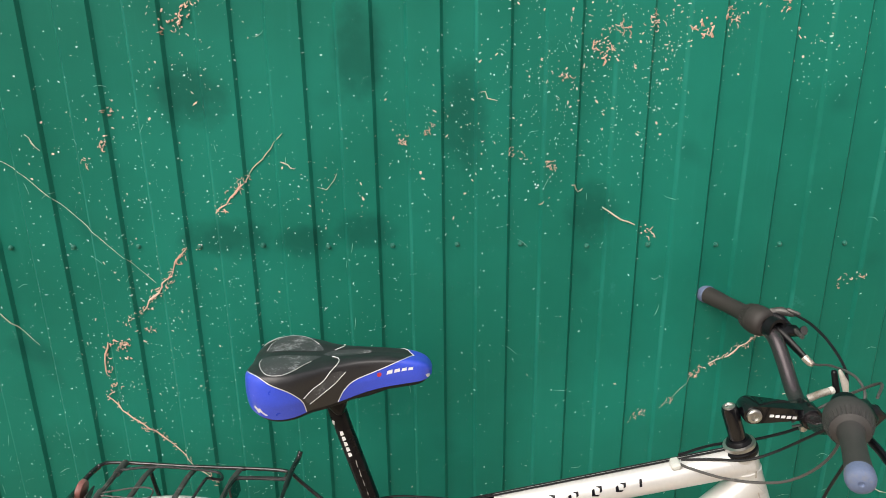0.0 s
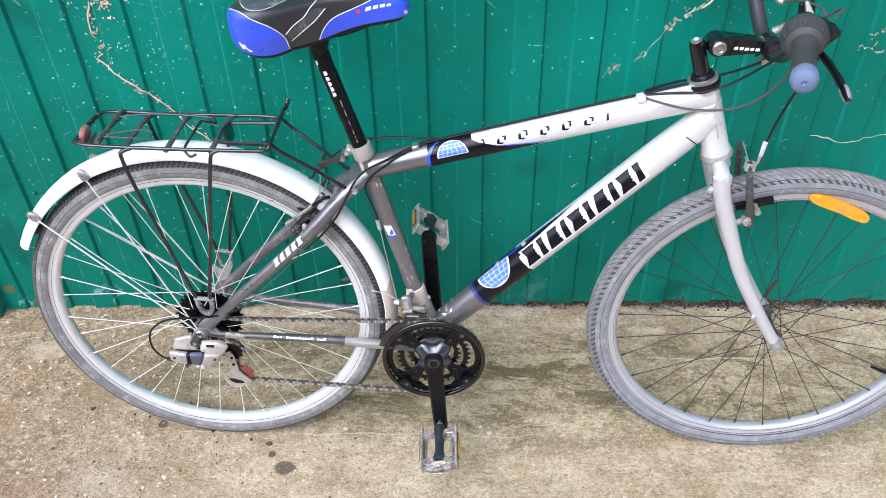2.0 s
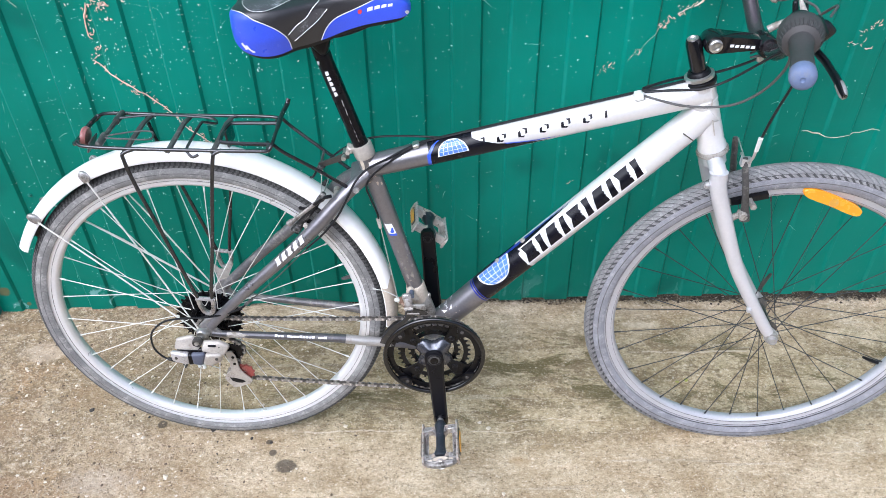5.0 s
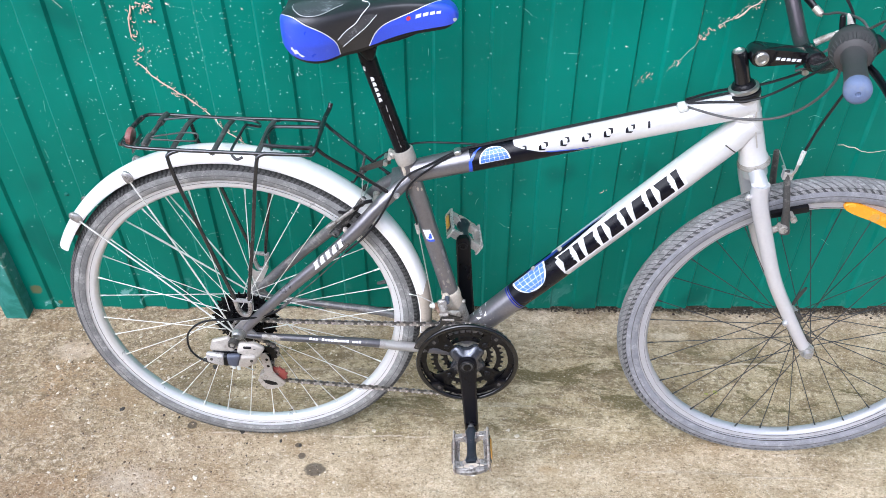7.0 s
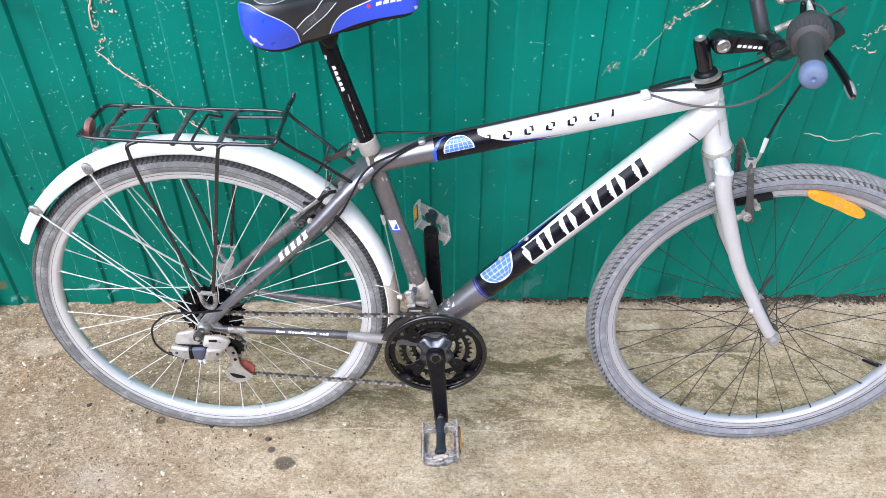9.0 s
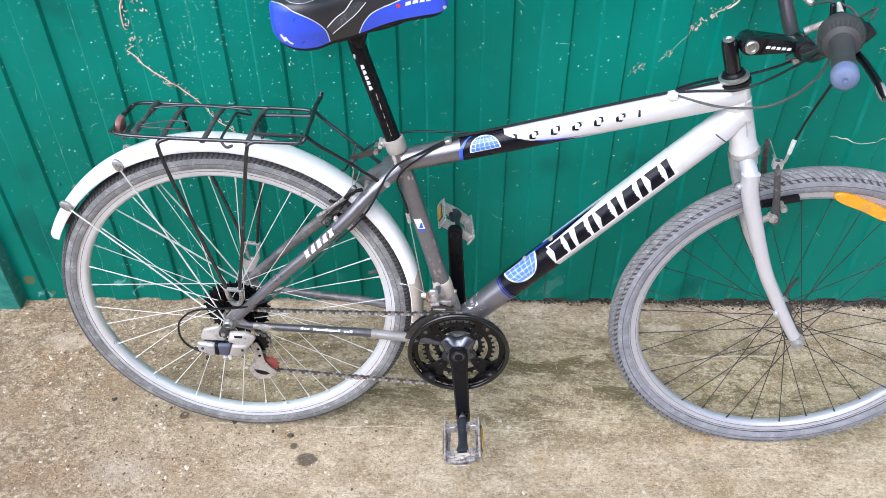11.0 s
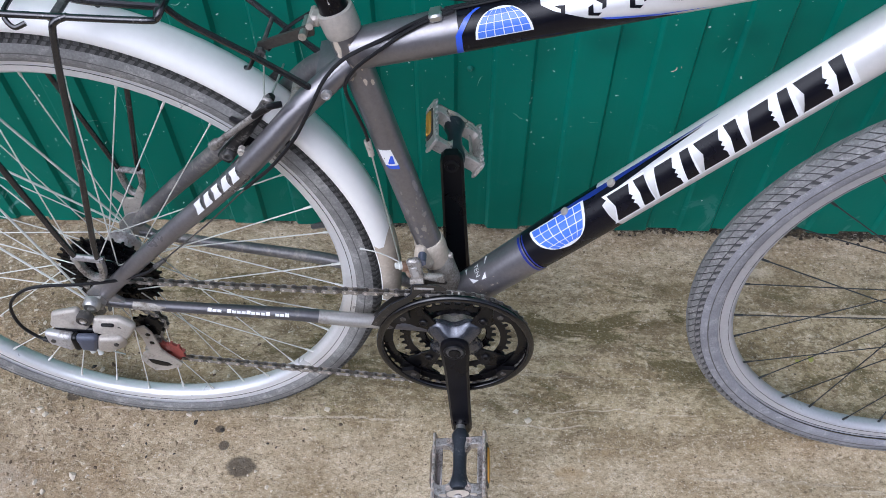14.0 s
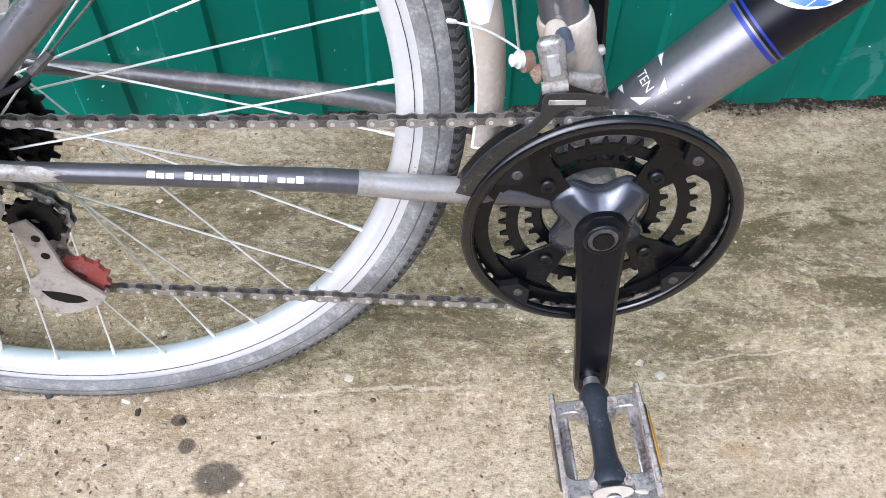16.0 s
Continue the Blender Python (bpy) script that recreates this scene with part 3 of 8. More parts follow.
M_FENCE, M_POST, M_GROUND = fence_paint(), post_paint(), concrete()
M_SCREW = plain("green_screw_head", (0.012, 0.16, 0.12), 0.45, 0.1, 0.2, 80, 0.1, (0.45, 0.5, 0.46), 0.25, 60)
M_PLASTER = plain("grey_wall_plaster", (0.20, 0.195, 0.185), 0.9, 0.0, 0.2, 8, 0.4, (0.12, 0.115, 0.105), 0.4, 3)
M_BACK = plain("galvanised_rail", (0.35, 0.36, 0.36), 0.5, 0.7, 0.1, 20, 0.1)


# ---- mesh helpers ----
class Geo:
    """Collects one mesh: points, faces, and a material slot for each face."""

    def __init__(self):
        self.v, self.f, self.m = [], [], []

    def add(self, verts, faces, slot=0):
        base = len(self.v)
        self.v += [tuple(p) for p in verts]
        self.f += [tuple(base + i for i in face) for face in faces]
        self.m += [slot] * len(faces)
        return self

    def tube(self, points, radii, sides=12, slot=0, squash=1.0, slots=None, caps=True):
        """A tube swept along points. squash: its width along v against its height."""
        pts = [Vector(p) for p in points]
        rs = radii if hasattr(radii, "__len__") else [radii] * len(pts)
        base, n = len(self.v), len(pts)
        side = None
        for i, p in enumerate(pts):
            d = (pts[min(i + 1, n - 1)] - pts[max(i - 1, 0)]).normalized()
            if side is None:
                side = d.cross(Vector((0, 0, 1)) if abs(d.z) < 0.9 else Vector((1, 0, 0))).normalized()
            side = (side - d * side.dot(d)).normalized()
            up = side.cross(d)
            for k in range(sides):
                a = 2 * math.pi * k / sides
                self.v.append(tuple(p + side * (math.cos(a) * rs[i] * squash) + up * (math.sin(a) * rs[i])))
        for i in range(n - 1):
            for k in range(sides):
                q = (k + 1) % sides
                self.f.append((base + i * sides + k, base + i * sides + q, base + (i + 1) * sides + q, base + (i + 1) * sides + k))
                self.m.append(slots[i] if slots else slot)
        if caps:
            self.f += [tuple(base + k for k in reversed(range(sides))), tuple(base + (n - 1) * sides + k for k in range(sides))]
            self.m += [slots[0] if slots else slot, slots[-1] if slots else slot]
        return self

    def lathe(self, centre, axis, profile, sides=24, slot=0, closed=False, start=0.0, sweep=360.0):
        """A profile of (distance along the axis, radius) turned about the axis."""
        c, ax = Vector(centre), Vector(axis).normalized()
        e1 = ax.cross(Vector((0, 0, 1)) if abs(ax.z) < 0.9 else Vector((1, 0, 0))).normalized()
        e2 = ax.cross(e1)
        base, n = len(self.v), len(profile)
        full = sweep >= 360.0
        steps = sides if full else sides + 1
        for k in range(steps):
            a = radians(start + sweep * k / sides)
            w = e1 * math.cos(a) + e2 * math.sin(a)
            self.v += [tuple(c + ax * s + w * r) for s, r in profile]
        for k in range(sides):
            q = (k + 1) % steps
            for i in range(n if closed else n - 1):
                j = (i + 1) % n
                self.f.append((base + k * n + i, base + k * n + j, base + q * n + j, base + q * n + i))
                self.m.append(slot)
        return self

    def hull(self, points, slot=0):
        bm = bmesh.new()
        for p in points:
            bm.verts.new(p)
        bmesh.ops.convex_hull(bm, input=bm.verts)
        bmesh.ops.delete(bm, geom=[v for v in bm.verts if not v.link_faces], context="VERTS")
        bm.verts.index_update()
        self.add([v.co[:] for v in bm.verts], [[v.index for v in f.verts] for f in bm.faces], slot)
        bm.free()
        return self

    def blob(self, balls, slot=0, n=10):
        """The smooth skin round a set of balls (u, v, w, radius)."""
        pts = []
        for u, v, w, r in balls:
            for i in range(1, n):
                for k in range(n):
                    a, b = math.pi * i / n, math.tau * k / n
                    pts.append((u + r * math.sin(a) * math.cos(b), v + r * math.sin(a) * math.sin(b), w + r * math.cos(a)))
        return self.hull(pts, slot)

    def block(self, m, size, bevel=0.001, slot=0):
        """A box with chamfered edges, at the pose m."""
        h = [s / 2 for s in size]
        pts = []
        for sg in product((-1, 1), repeat=3):
            for k in range(3):
                pts.append(m @ Vector([sg[i] * (h[i] - (0 if i == k else bevel)) for i in range(3)]))
        return self.hull(pts, slot)

    def plate(self, outline, v0, v1, bevel=0.0008, slot=0):
        """An outline in u, w given a thickness from v0 to v1, with chamfered rims."""
        n = len(outline)
        cx, cz = sum(p[0] for p in outline) / n, sum(p[1] for p in outline) / n
        rings = []
        for v, inset in ((v0, bevel), (v0 + math.copysign(bevel, v1 - v0), 0), (v1 - math.copysign(bevel, v1 - v0), 0), (v1, bevel)):
            ring = []
            for x, z in outline:
                d = math.hypot(x - cx, z - cz) or 1
                ring.append((x - (x - cx) / d * inset, v, z - (z - cz) / d * inset))
            rings.append(ring)
        base = len(self.v)
        for ring in rings:
            self.v += ring
        for r in range(3):
            for i in range(n):
                j = (i + 1) % n
                self.f.append((base + r * n + i, base + r * n + j, base + (r + 1) * n + j, base + (r + 1) * n + i))
                self.m.append(slot)
        self.f += [tuple(base + i for i in reversed(range(n))), tuple(base + 3 * n + i for i in range(n))]
        self.m += [slot, slot]
        return self

    def mesh(self, name, mats, angle=40):
        me = bpy.data.meshes.new(name)
        me.from_pydata(self.v, [], self.f)
        for m in mats if isinstance(mats, (list, tuple)) else [mats]:
            me.materials.append(m)
        me.polygons.foreach_set("material_index", self.m)
        bm = bmesh.new()
        bm.from_mesh(me)
        bmesh.ops.recalc_face_normals(bm, faces=bm.faces)
        bm.to_mesh(me)
        bm.free()
        me.polygons.foreach_set("use_smooth", [True] * len(me.polygons))
        me.set_sharp_from_angle(angle=radians(angle))
        return me


def part(name, geo, mats, parent, label="", at=None, angle=40):
    """Links a mesh as one part under a thing or a part."""
    ob = new(name, geo if isinstance(geo, bpy.types.Mesh) else geo.mesh(name, mats, angle))
    ob.parent = parent
    if at is not None:
        ob.matrix_basis = at
    return tagged(ob, label)


def thing(name, geo, mats, label, category, group="", kind="", at=None, angle=40):
    ob = new(name, geo if isinstance(geo, bpy.types.Mesh) else geo.mesh(name, mats, angle))
    if at is not None:
        ob.matrix_basis = at
    return tagged(ob, label, category, group, kind)


def bent(points, steps=8):
    """A smooth line through points (Catmull-Rom)."""
    p = [Vector(q) for q in points]
    p = [p[0] * 2 - p[1]] + p + [p[-1] * 2 - p[-2]]
    out = []
    for i in range(1, len(p) - 2):
        for k in range(steps):
            t = k / steps
            a, b, c, d = p[i - 1], p[i], p[i + 1], p[i + 2]
            out.append(0.5 * (2 * b + (c - a) * t + (2 * a - 5 * b + 4 * c - d) * t * t + (3 * b - a - 3 * c + d) * t ** 3))
    return out + [p[-2]]


rnd = random.Random(7)

# ---- the ground: one sheet, rising gently to the fence and falling along it, level farther off ----
SLOPE_X, SLOPE_Y = -0.0254, 0.0957


def ground_z(x, y):
    ix = 2.5 * math.tanh(x / 2.5)
    iy = 2.0 * math.tanh((y + 0.4) / 2.0)
    return SLOPE_X * ix + SLOPE_Y * iy


def rough_z(x, y):
    near = max(0.0, 1 - max(abs(x) / 2.2, abs(y + 0.4) / 1.6))
    h = noise.noise((x * 2.1, y * 5.0, 0.3)) * 0.004 + noise.noise((x * 9, y * 22, 1.7)) * 0.0016 + noise.noise((x * 40, y * 60, 4.1)) * 0.0008
    soil = max(0.0, min(1.0, (-x - 0.45) * 2.2))
    h += soil * (noise.noise((x * 30, y * 30, 9.0)) * 0.0025 + noise.noise((x * 80, y * 80, 3.0)) * 0.0012)
    return ground_z(x, y) + h * near - 0.002 * near


def ground_lines(lo, hi, step, far):
    inner = list(np.arange(lo, hi + step / 2, step))
    out, d = [], step
    while (not out) or out[-1] < far:
        d *= 1.5
        out.append((out[-1] if out else 0.0) + d)
    return [lo - o for o in reversed(out)] + inner + [hi + o for o in out]


def build_ground():
    xs, ys = ground_lines(-1.5, 1.4, 0.0125, 300), ground_lines(-1.0, 0.12, 0.0125, 300)
    g = Geo()
    g.v = [(x, y, rough_z(x, y)) for y in ys for x in xs]
    nx = len(xs)
    g.f = [(j * nx + i, j * nx + i + 1, (j + 1) * nx + i + 1, (j + 1) * nx + i) for j in range(len(ys) - 1) for i in range(nx - 1)]
    g.m = [0] * len(g.f)
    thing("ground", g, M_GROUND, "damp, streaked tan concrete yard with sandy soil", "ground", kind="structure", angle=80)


build_ground()

# plain wall added behind, out of view: darkens low reflections in glossy parts
thing("unseen_wall", Geo().block(pose(0, -6.0, 1.3), (22, 0.25, 2.8), 0.01), M_PLASTER, "plain grey wall added out of view to darken reflections", "wall", kind="structure")

# ---- the fence: green profiled sheets ----
PITCH, EDGE0, FOOT, TOP = RIB_PITCH, EDGE_AT, 0.061, 2.0
RAISE = 0.0036


def fence_profile(x0, x1):
    """(x, y) of the sheet: a raised face up to each dark edge, a sunk one beyond it."""
    out = []
    for k in range(math.floor((x0 - EDGE0) / PITCH) - 1, math.ceil((x1 - EDGE0) / PITCH) + 2):
        e = EDGE0 + k * PITCH
        out += [(e - 0.0624, RAISE), (e - 0.0572, -RAISE), (e - 0.033, -RAISE - 0.0004), (e - 0.003, -RAISE), (e + 0.002, RAISE), (e + 0.026, RAISE + 0.0004)]
    inside = [p for p in out if x0 < p[0] < x1]
    return [(x0, fence_y(x0))] + inside + [(x1, fence_y(x1))]


def fence_y(x):
    f = (x - EDGE0) / PITCH % 1.0 * PITCH
    if f < 0.002 or f > PITCH - 0.003:
        g = f + 0.003 if f < 0.002 else f - PITCH + 0.003
        return -RAISE + 2 * RAISE * g / 0.005
    if PITCH - 0.0624 < f < PITCH - 0.0572:
        return RAISE - 2 * RAISE * (f - PITCH + 0.0624) / 0.0052
    return RAISE if f <= PITCH - 0.0624 else -RAISE


fence = thing("fence", Geo().block(pose(0.65, 0.035, 0.42), (3.5, 0.04, 0.04), 0.002).block(pose(0.65, 0.035, 1.06), (3.5, 0.04, 0.04), 0.002).block(pose(0.65, 0.035, 1.75), (3.5, 0.04, 0.04), 0.002), M_BACK,
              "green painted fence of profiled metal sheets on rails", "fence", kind="structure")


def build_sheet(x0, x1, lift):
    prof = fence_profile(x0, x1)
    zs = [FOOT] + [FOOT + 0.012, FOOT + 0.03] + list(np.linspace(FOOT + 0.06, TOP, 24))
    g = Geo()
    n = len(prof)
    for t in (0.0, 0.0007):
        for z in zs:
            for x, y in prof:
                jag = 0.0016 * noise.noise((x * 5, 0.5, 2.0)) if z == FOOT else 0.0
                dent = 0.0016 * noise.noise((x * 3.0, z * 2.2, 5.0)) + (0.003 * noise.noise((x * 14, 7.0, z * 6)) if z < FOOT + 0.02 else 0.0)
                g.v.append((x, y + t + lift + dent, z + jag))
    m = len(zs)
    for s in range(2):
        for j in range(m - 1):
            for i in range(n - 1):
                a = s * n * m + j * n + i
                g.f.append((a, a + 1, a + n + 1, a + n))
    for i in range(n - 1):
        g.f += [(i, i + 1, n * m + i + 1, n * m + i), (n * (m - 1) + i, n * (m - 1) + i + 1, n * (2 * m - 1) + i + 1, n * (2 * m - 1) + i)]
    for j in range(m - 1):
        g.f += [(j * n, j * n + n, n * m + j * n + n, n * m + j * n), (j * n + n - 1, j * n + 2 * n - 1, n * m + j * n + 2 * n - 1, n * m + j * n + n - 1)]
    g.m = [0] * len(g.f)
    part("sheet", g, M_FENCE, fence, angle=25)


build_sheet(-1.098, 0.0505, 0.0)
build_sheet(0.0455, 1.20, -0.0012)
build_sheet(1.195, 2.40, 0.0)

screw_mesh = Geo().lathe((0, 0, 0), (0, -1, 0), [(0, 0.0048), (0.0013, 0.0048), (0.0020, 0.0036), (0.0042, 0.0031), (0.0047, 0.0024), (0.0048, 0.0)], 10).mesh("screw", M_SCREW)
for k in range(-9, 20):
    sx = EDGE0 + k * PITCH + 0.021
    for sz in (0.42, 1.06, 1.75):
        if sz == 0.42 and k % 4:
            continue
        part("screw", screw_mesh, None, fence, at=pose(sx + rnd.uniform(-0.004, 0.004), fence_y(sx) - 0.0014, sz + rnd.uniform(-0.003, 0.003)))

# square post at the fence's end
POST_X = -1.132
post = Geo().block(pose(POST_X, -0.006, 0.98), (0.060, 0.060, 1.96), 0.004)
thing("fence_post", post, M_POST, "chipped teal square metal fence post", "post", kind="structure")


# ---- the bicycle; u forward, v towards the fence, w up, from the rear axle ----
AXLE = Vector((-0.44055, -0.32525, 0.36149))
BU, BV, BW = Vector((0.99944605, -0.02007098, -0.02654694)), Vector((0.01794886, 0.9968001, -0.07789347)), Vector((0.02802539, 0.07737383, 0.99660818))
TYRE_R = 0.349
bike = new("bicycle")
bike.empty_display_size = 0.1
base = AXLE - BW * TYRE_R
bike.matrix_world = Matrix(((BU.x, BV.x, BW.x, base.x), (BU.y, BV.y, BW.y, base.y), (BU.z, BV.z, BW.z, base.z), (0, 0, 0, 1)))
tagged(bike, "muddy silver and grey city bicycle leaning on the fence", "bicycle")
RAISED = pose(0, 0, TYRE_R)


def piece(name, geo, mats, label="", angle=40):
    """A part of the bicycle itself."""
    return part(name, geo, mats, bike, label, RAISED, angle)


def line(a, b, n):
    a, b = Vector(a), Vector(b)
    return [a.lerp(b, i / n) for i in range(n + 1)]


# frame
BB = (0.443, 0.0, -0.070)
HEAD_T, HEAD_B = Vector((0.8765, 0, 0.4986)), Vector((0.9200, 0, 0.3801))
HEAD_AX = (HEAD_T - HEAD_B).normalized()
frame_geo = Geo().tube([HEAD_B, HEAD_B + HEAD_AX * 0.006, HEAD_B + HEAD_AX * 0.012, HEAD_T - HEAD_AX * 0.012, HEAD_T - HEAD_AX * 0.006, HEAD_T], [0.0245, 0.0245, 0.0225, 0.0225, 0.0245, 0.0245], 28)
frame_ob = piece("frame", frame_geo, M_SILVER, "silver aluminium head tube and frame")


def frame_part(name, geo, mats, label="", angle=40):
    return part(name, geo, mats, frame_ob, label, None, angle)


DT_A, DT_B = Vector((0.4325, 0, -0.0436)), Vector((0.901, 0, 0.4522))
TT_A, TT_B = Vector((0.330, 0, 0.3360)), Vector((0.892, 0, 0.4865))
ST_A, ST_B = Vector((0.4435, 0, -0.062)), Vector((0.3150, 0, 0.372))


def radius_along(stops, t):
    return float(np.interp(t, [s[0] for s in stops], [s[1] for s in stops]))


DT_R = [(0, 0.0235), (0.3, 0.0272), (0.8, 0.0275), (1, 0.0255)]
TT_R = [(0, 0.0205), (0.2, 0.0222), (0.75, 0.0235), (1, 0.0240)]


def painted_tube(name, a, b, stops, n, slot_of, mats, label):
    pts = line(a, b, n)
    g = Geo().tube(pts, [radius_along(stops, i / n) for i in range(n + 1)], 28, slots=[slot_of((i + 0.5) / n * (b - a).length) for i in range(n)])
    return frame_part(name, g, mats, label)


down_tube = painted_tube("down_tube", DT_A, DT_B, DT_R, 65, lambda s: 0 if s < 0.147 else 1 if s < 0.262 else 2, [M_GREY, M_DBLACK, M_SILVER], "down tube fading from grey to silver, black decal")
top_tube = painted_tube("top_tube", TT_A, TT_B, TT_R, 60, lambda s: 0 if s < 0.108 else 1 if s < 0.182 else 2, [M_GREY, M_DBLACK, M_SILVER], "top tube fading from grey to silver")
seat_tube = frame_part("seat_tube", Geo().tube(line(ST_A, ST_B, 12), 0.0162, 24), M_GREY, "scratched grey seat tube")
frame_part("bottom_bracket_shell", Geo().lathe((BB[0], -0.035, BB[2]), (0, 1, 0), [(0, 0.0), (0, 0.0205), (0.002, 0.0215), (0.068, 0.0215), (0.07, 0.0205), (0.07, 0)], 24), M_MUDDY, "mud-caked bottom bracket shell")
frame_part("seat_tube_foot", Geo().tube([Vector((0.441, 0, -0.045)), Vector((0.428, 0, 0.002)), Vector((0.4165, 0, 0.040)), Vector((0.4155, 0, 0.043))], [0.0182, 0.0176, 0.0172, 0.0163], 20), M_MUDDY, "mud splashes on the tube's foot")
STAY_LINE = [(0.012, 0.060, -0.006), (0.05, 0.059, -0.0105), (0.15, 0.0543, -0.0188), (0.25, 0.0495, -0.0270), (0.31, 0.045, -0.0375), (0.37, 0.037, -0.049), (0.425, 0.026, -0.066)]
STAY_R = [float(np.interp(i, [0, 4, 8, 12, 16, 20, 24], [0.0062, 0.0066, 0.0076, 0.0086, 0.0092, 0.0094, 0.0092])) for i in range(25)]
for sg in (-1, 1):
    stay = [(0.012, sg * 0.062, 0.012), (0.03, sg * 0.0605, 0.033), (0.10, sg * 0.055, 0.105), (0.18, sg * 0.050, 0.182), (0.235, sg * 0.044, 0.240), (0.275, sg * 0.033, 0.285), (0.30, sg * 0.022, 0.307), (0.325, sg * 0.009, 0.325)]
    frame_part("seat_stay", Geo().tube(bent(stay, 4), [0.0085 + 0.0045 * min(1, i / 16) for i in range(29)], 14), M_GREY if sg < 0 else M_STAYMUD, "scuffed grey seat stay" if sg < 0 else "mud-streaked grey seat stay")
    chain_stay = [(u, sg * v, w) for u, v, w in STAY_LINE]
    frame_part("chain_stay", Geo().tube(bent(chain_stay, 4), STAY_R, 16), M_STAYDARK if sg < 0 else M_STAYMUD, "grey chain stay with pale bare ends")
    drop = [(-0.016, -0.006), (-0.012, 0.012), (0.004, 0.03), (0.02, 0.036), (0.03, 0.028), (0.022, 0.008), (0.034, -0.006), (0.026, -0.016), (0.006, -0.012), (-0.008, -0.016)]
    frame_part("dropout", Geo().plate(drop, sg * 0.058, sg * 0.064), M_GREYMUD, "muddy grey dropout")
frame_part("rack_eyelet", Geo().plate([(-0.002, 0.020), (0.001, 0.046), (-0.008, 0.062), (-0.003, 0.069), (0.009, 0.058), (0.020, 0.058), (0.032, 0.082), (0.037, 0.070), (0.026, 0.046), (0.016, 0.020)], 0.0590, 0.0625), M_DERCREAM, "muddy eyelet plate above the dropout")
frame_part("stay_bridge", Geo().tube([(0.262, -0.040, 0.270), (0.266, 0, 0.275), (0.262, 0.040, 0.270)], 0.007, 10), M_MUDDY)
frame_part("stay_yoke", Geo().hull([(x, v, w) for x, w, r in ((0.292, 0.300, 0.013), (0.330, 0.326, 0.011)) for v in (-0.026 if x < 0.3 else -0.012, 0.026 if x < 0.3 else 0.012) for w in (w - r, w + r)]), M_GREY)
# lower head tube lug ring and gusset scratches
frame_part("weld_bead", Geo().lathe(HEAD_T - HEAD_AX * 0.03, HEAD_AX, [(-0.002, 0.0225), (0, 0.0236), (0.002, 0.0225)], 24), M_SILVER)
for u, w, ln, ang in ((0.893, 0.475, 0.012, 95), (0.905, 0.430, 0.030, 108)):
    frame_part("scratch", Geo().block(pose(u, -0.0266, w, 0, -ang, 0), (ln, 0.0012, 0.0022), 0.0003), M_CREAM, "rubbed paint")

frame_part("scratch", Geo().block(pose(0.8661, -0.0262, 0.4120, 0, 34, 0), (0.024, 0.0012, 0.0020), 0.0003), M_CAGE, "dark scratch in the paint")

# bottle bosses with pale caps
for s in (0.277, 0.3425):
    d = (DT_B - DT_A).normalized()
    n = Vector((-d.z, 0, d.x))
    n = (n + Vector((0, -0.12, 0))).normalized()
    p = DT_A + d * (s - 0.06) + n * 0.0252
    frame_part("bottle_boss", Geo().lathe(p, n, [(0, 0.0054), (0.003, 0.0052), (0.0050, 0.0044), (0.0056, 0)], 14), M_SEATALLOY, "dirty boss cap")
for w in (0.0410,):
    u = float(np.interp(w, [ST_A.z, ST_B.z], [ST_A.x, ST_B.x]))
    frame_part("bottle_boss", Geo().lathe((u + 0.0155, -0.002, w + 0.005), (0.95, 0, 0.3), [(0, 0.0042), (0.003, 0.004), (0.006, 0.0034), (0.0065, 0)], 10), M_CREAM, "dirty boss cap")
frame_part("cable_clip", Geo().block(Matrix.Translation((0.776, -0.010, 0.4785)) @ pose(0, 0, 0, 0, -15.6, 0), (0.016, 0.024, 0.011), 0.003), M_CLEAR, "white plastic cable clip")
frame_part("cable_clip", Geo().block(Matrix.Translation((0.4085, -0.005, 0.3805)) @ pose(0, 0, 0, 0, -15.6, 0), (0.013, 0.018, 0.008), 0.002), M_STEEL)


# decals laid on the tubes
class OnTube:
    """Maps (distance along, height round) to the near side of a tube."""

    def __init__(self, a, b, stops):
        self.a, self.d, self.ln, self.stops = a, (b - a).normalized(), (b - a).length, stops
        self.n = Vector((-self.d.z, 0, self.d.x))

    def at(self, s, h, lift):
        r = radius_along(self.stops, s / self.ln)
        g = h / r
        return self.a + self.d * s + (Vector((0, -1, 0)) * math.cos(g) + self.n * math.sin(g)) * (r + lift)


def decal(name, polygons, on, lift, mats, parent, label="", cut=0.004):
    """Flat outlines cut fine and bent round a tube."""
    bm = bmesh.new()
    for poly in polygons:
        bm.faces.new([bm.verts.new((s, h, 0)) for s, h in poly])
    hs = [v.co.y for v in bm.verts]
    for k in range(math.ceil(min(hs) / cut), math.floor(max(hs) / cut) + 1):
        bmesh.ops.bisect_plane(bm, geom=bm.verts[:] + bm.edges[:] + bm.faces[:], plane_co=(0, k * cut, 0), plane_no=(0, 1, 0))
    ss = [v.co.x for v in bm.verts]
    for k in range(math.ceil(min(ss) / 0.012), math.floor(max(ss) / 0.012) + 1):
        bmesh.ops.bisect_plane(bm, geom=bm.verts[:] + bm.edges[:] + bm.faces[:], plane_co=(k * 0.012, 0, 0), plane_no=(1, 0, 0))
    bm.verts.index_update()
    g = Geo().add([on.at(v.co.x, v.co.y, lift) for v in bm.verts], [[v.index for v in f.verts] for f in bm.faces])
    bm.free()
    return part(name, g, mats, parent, label)


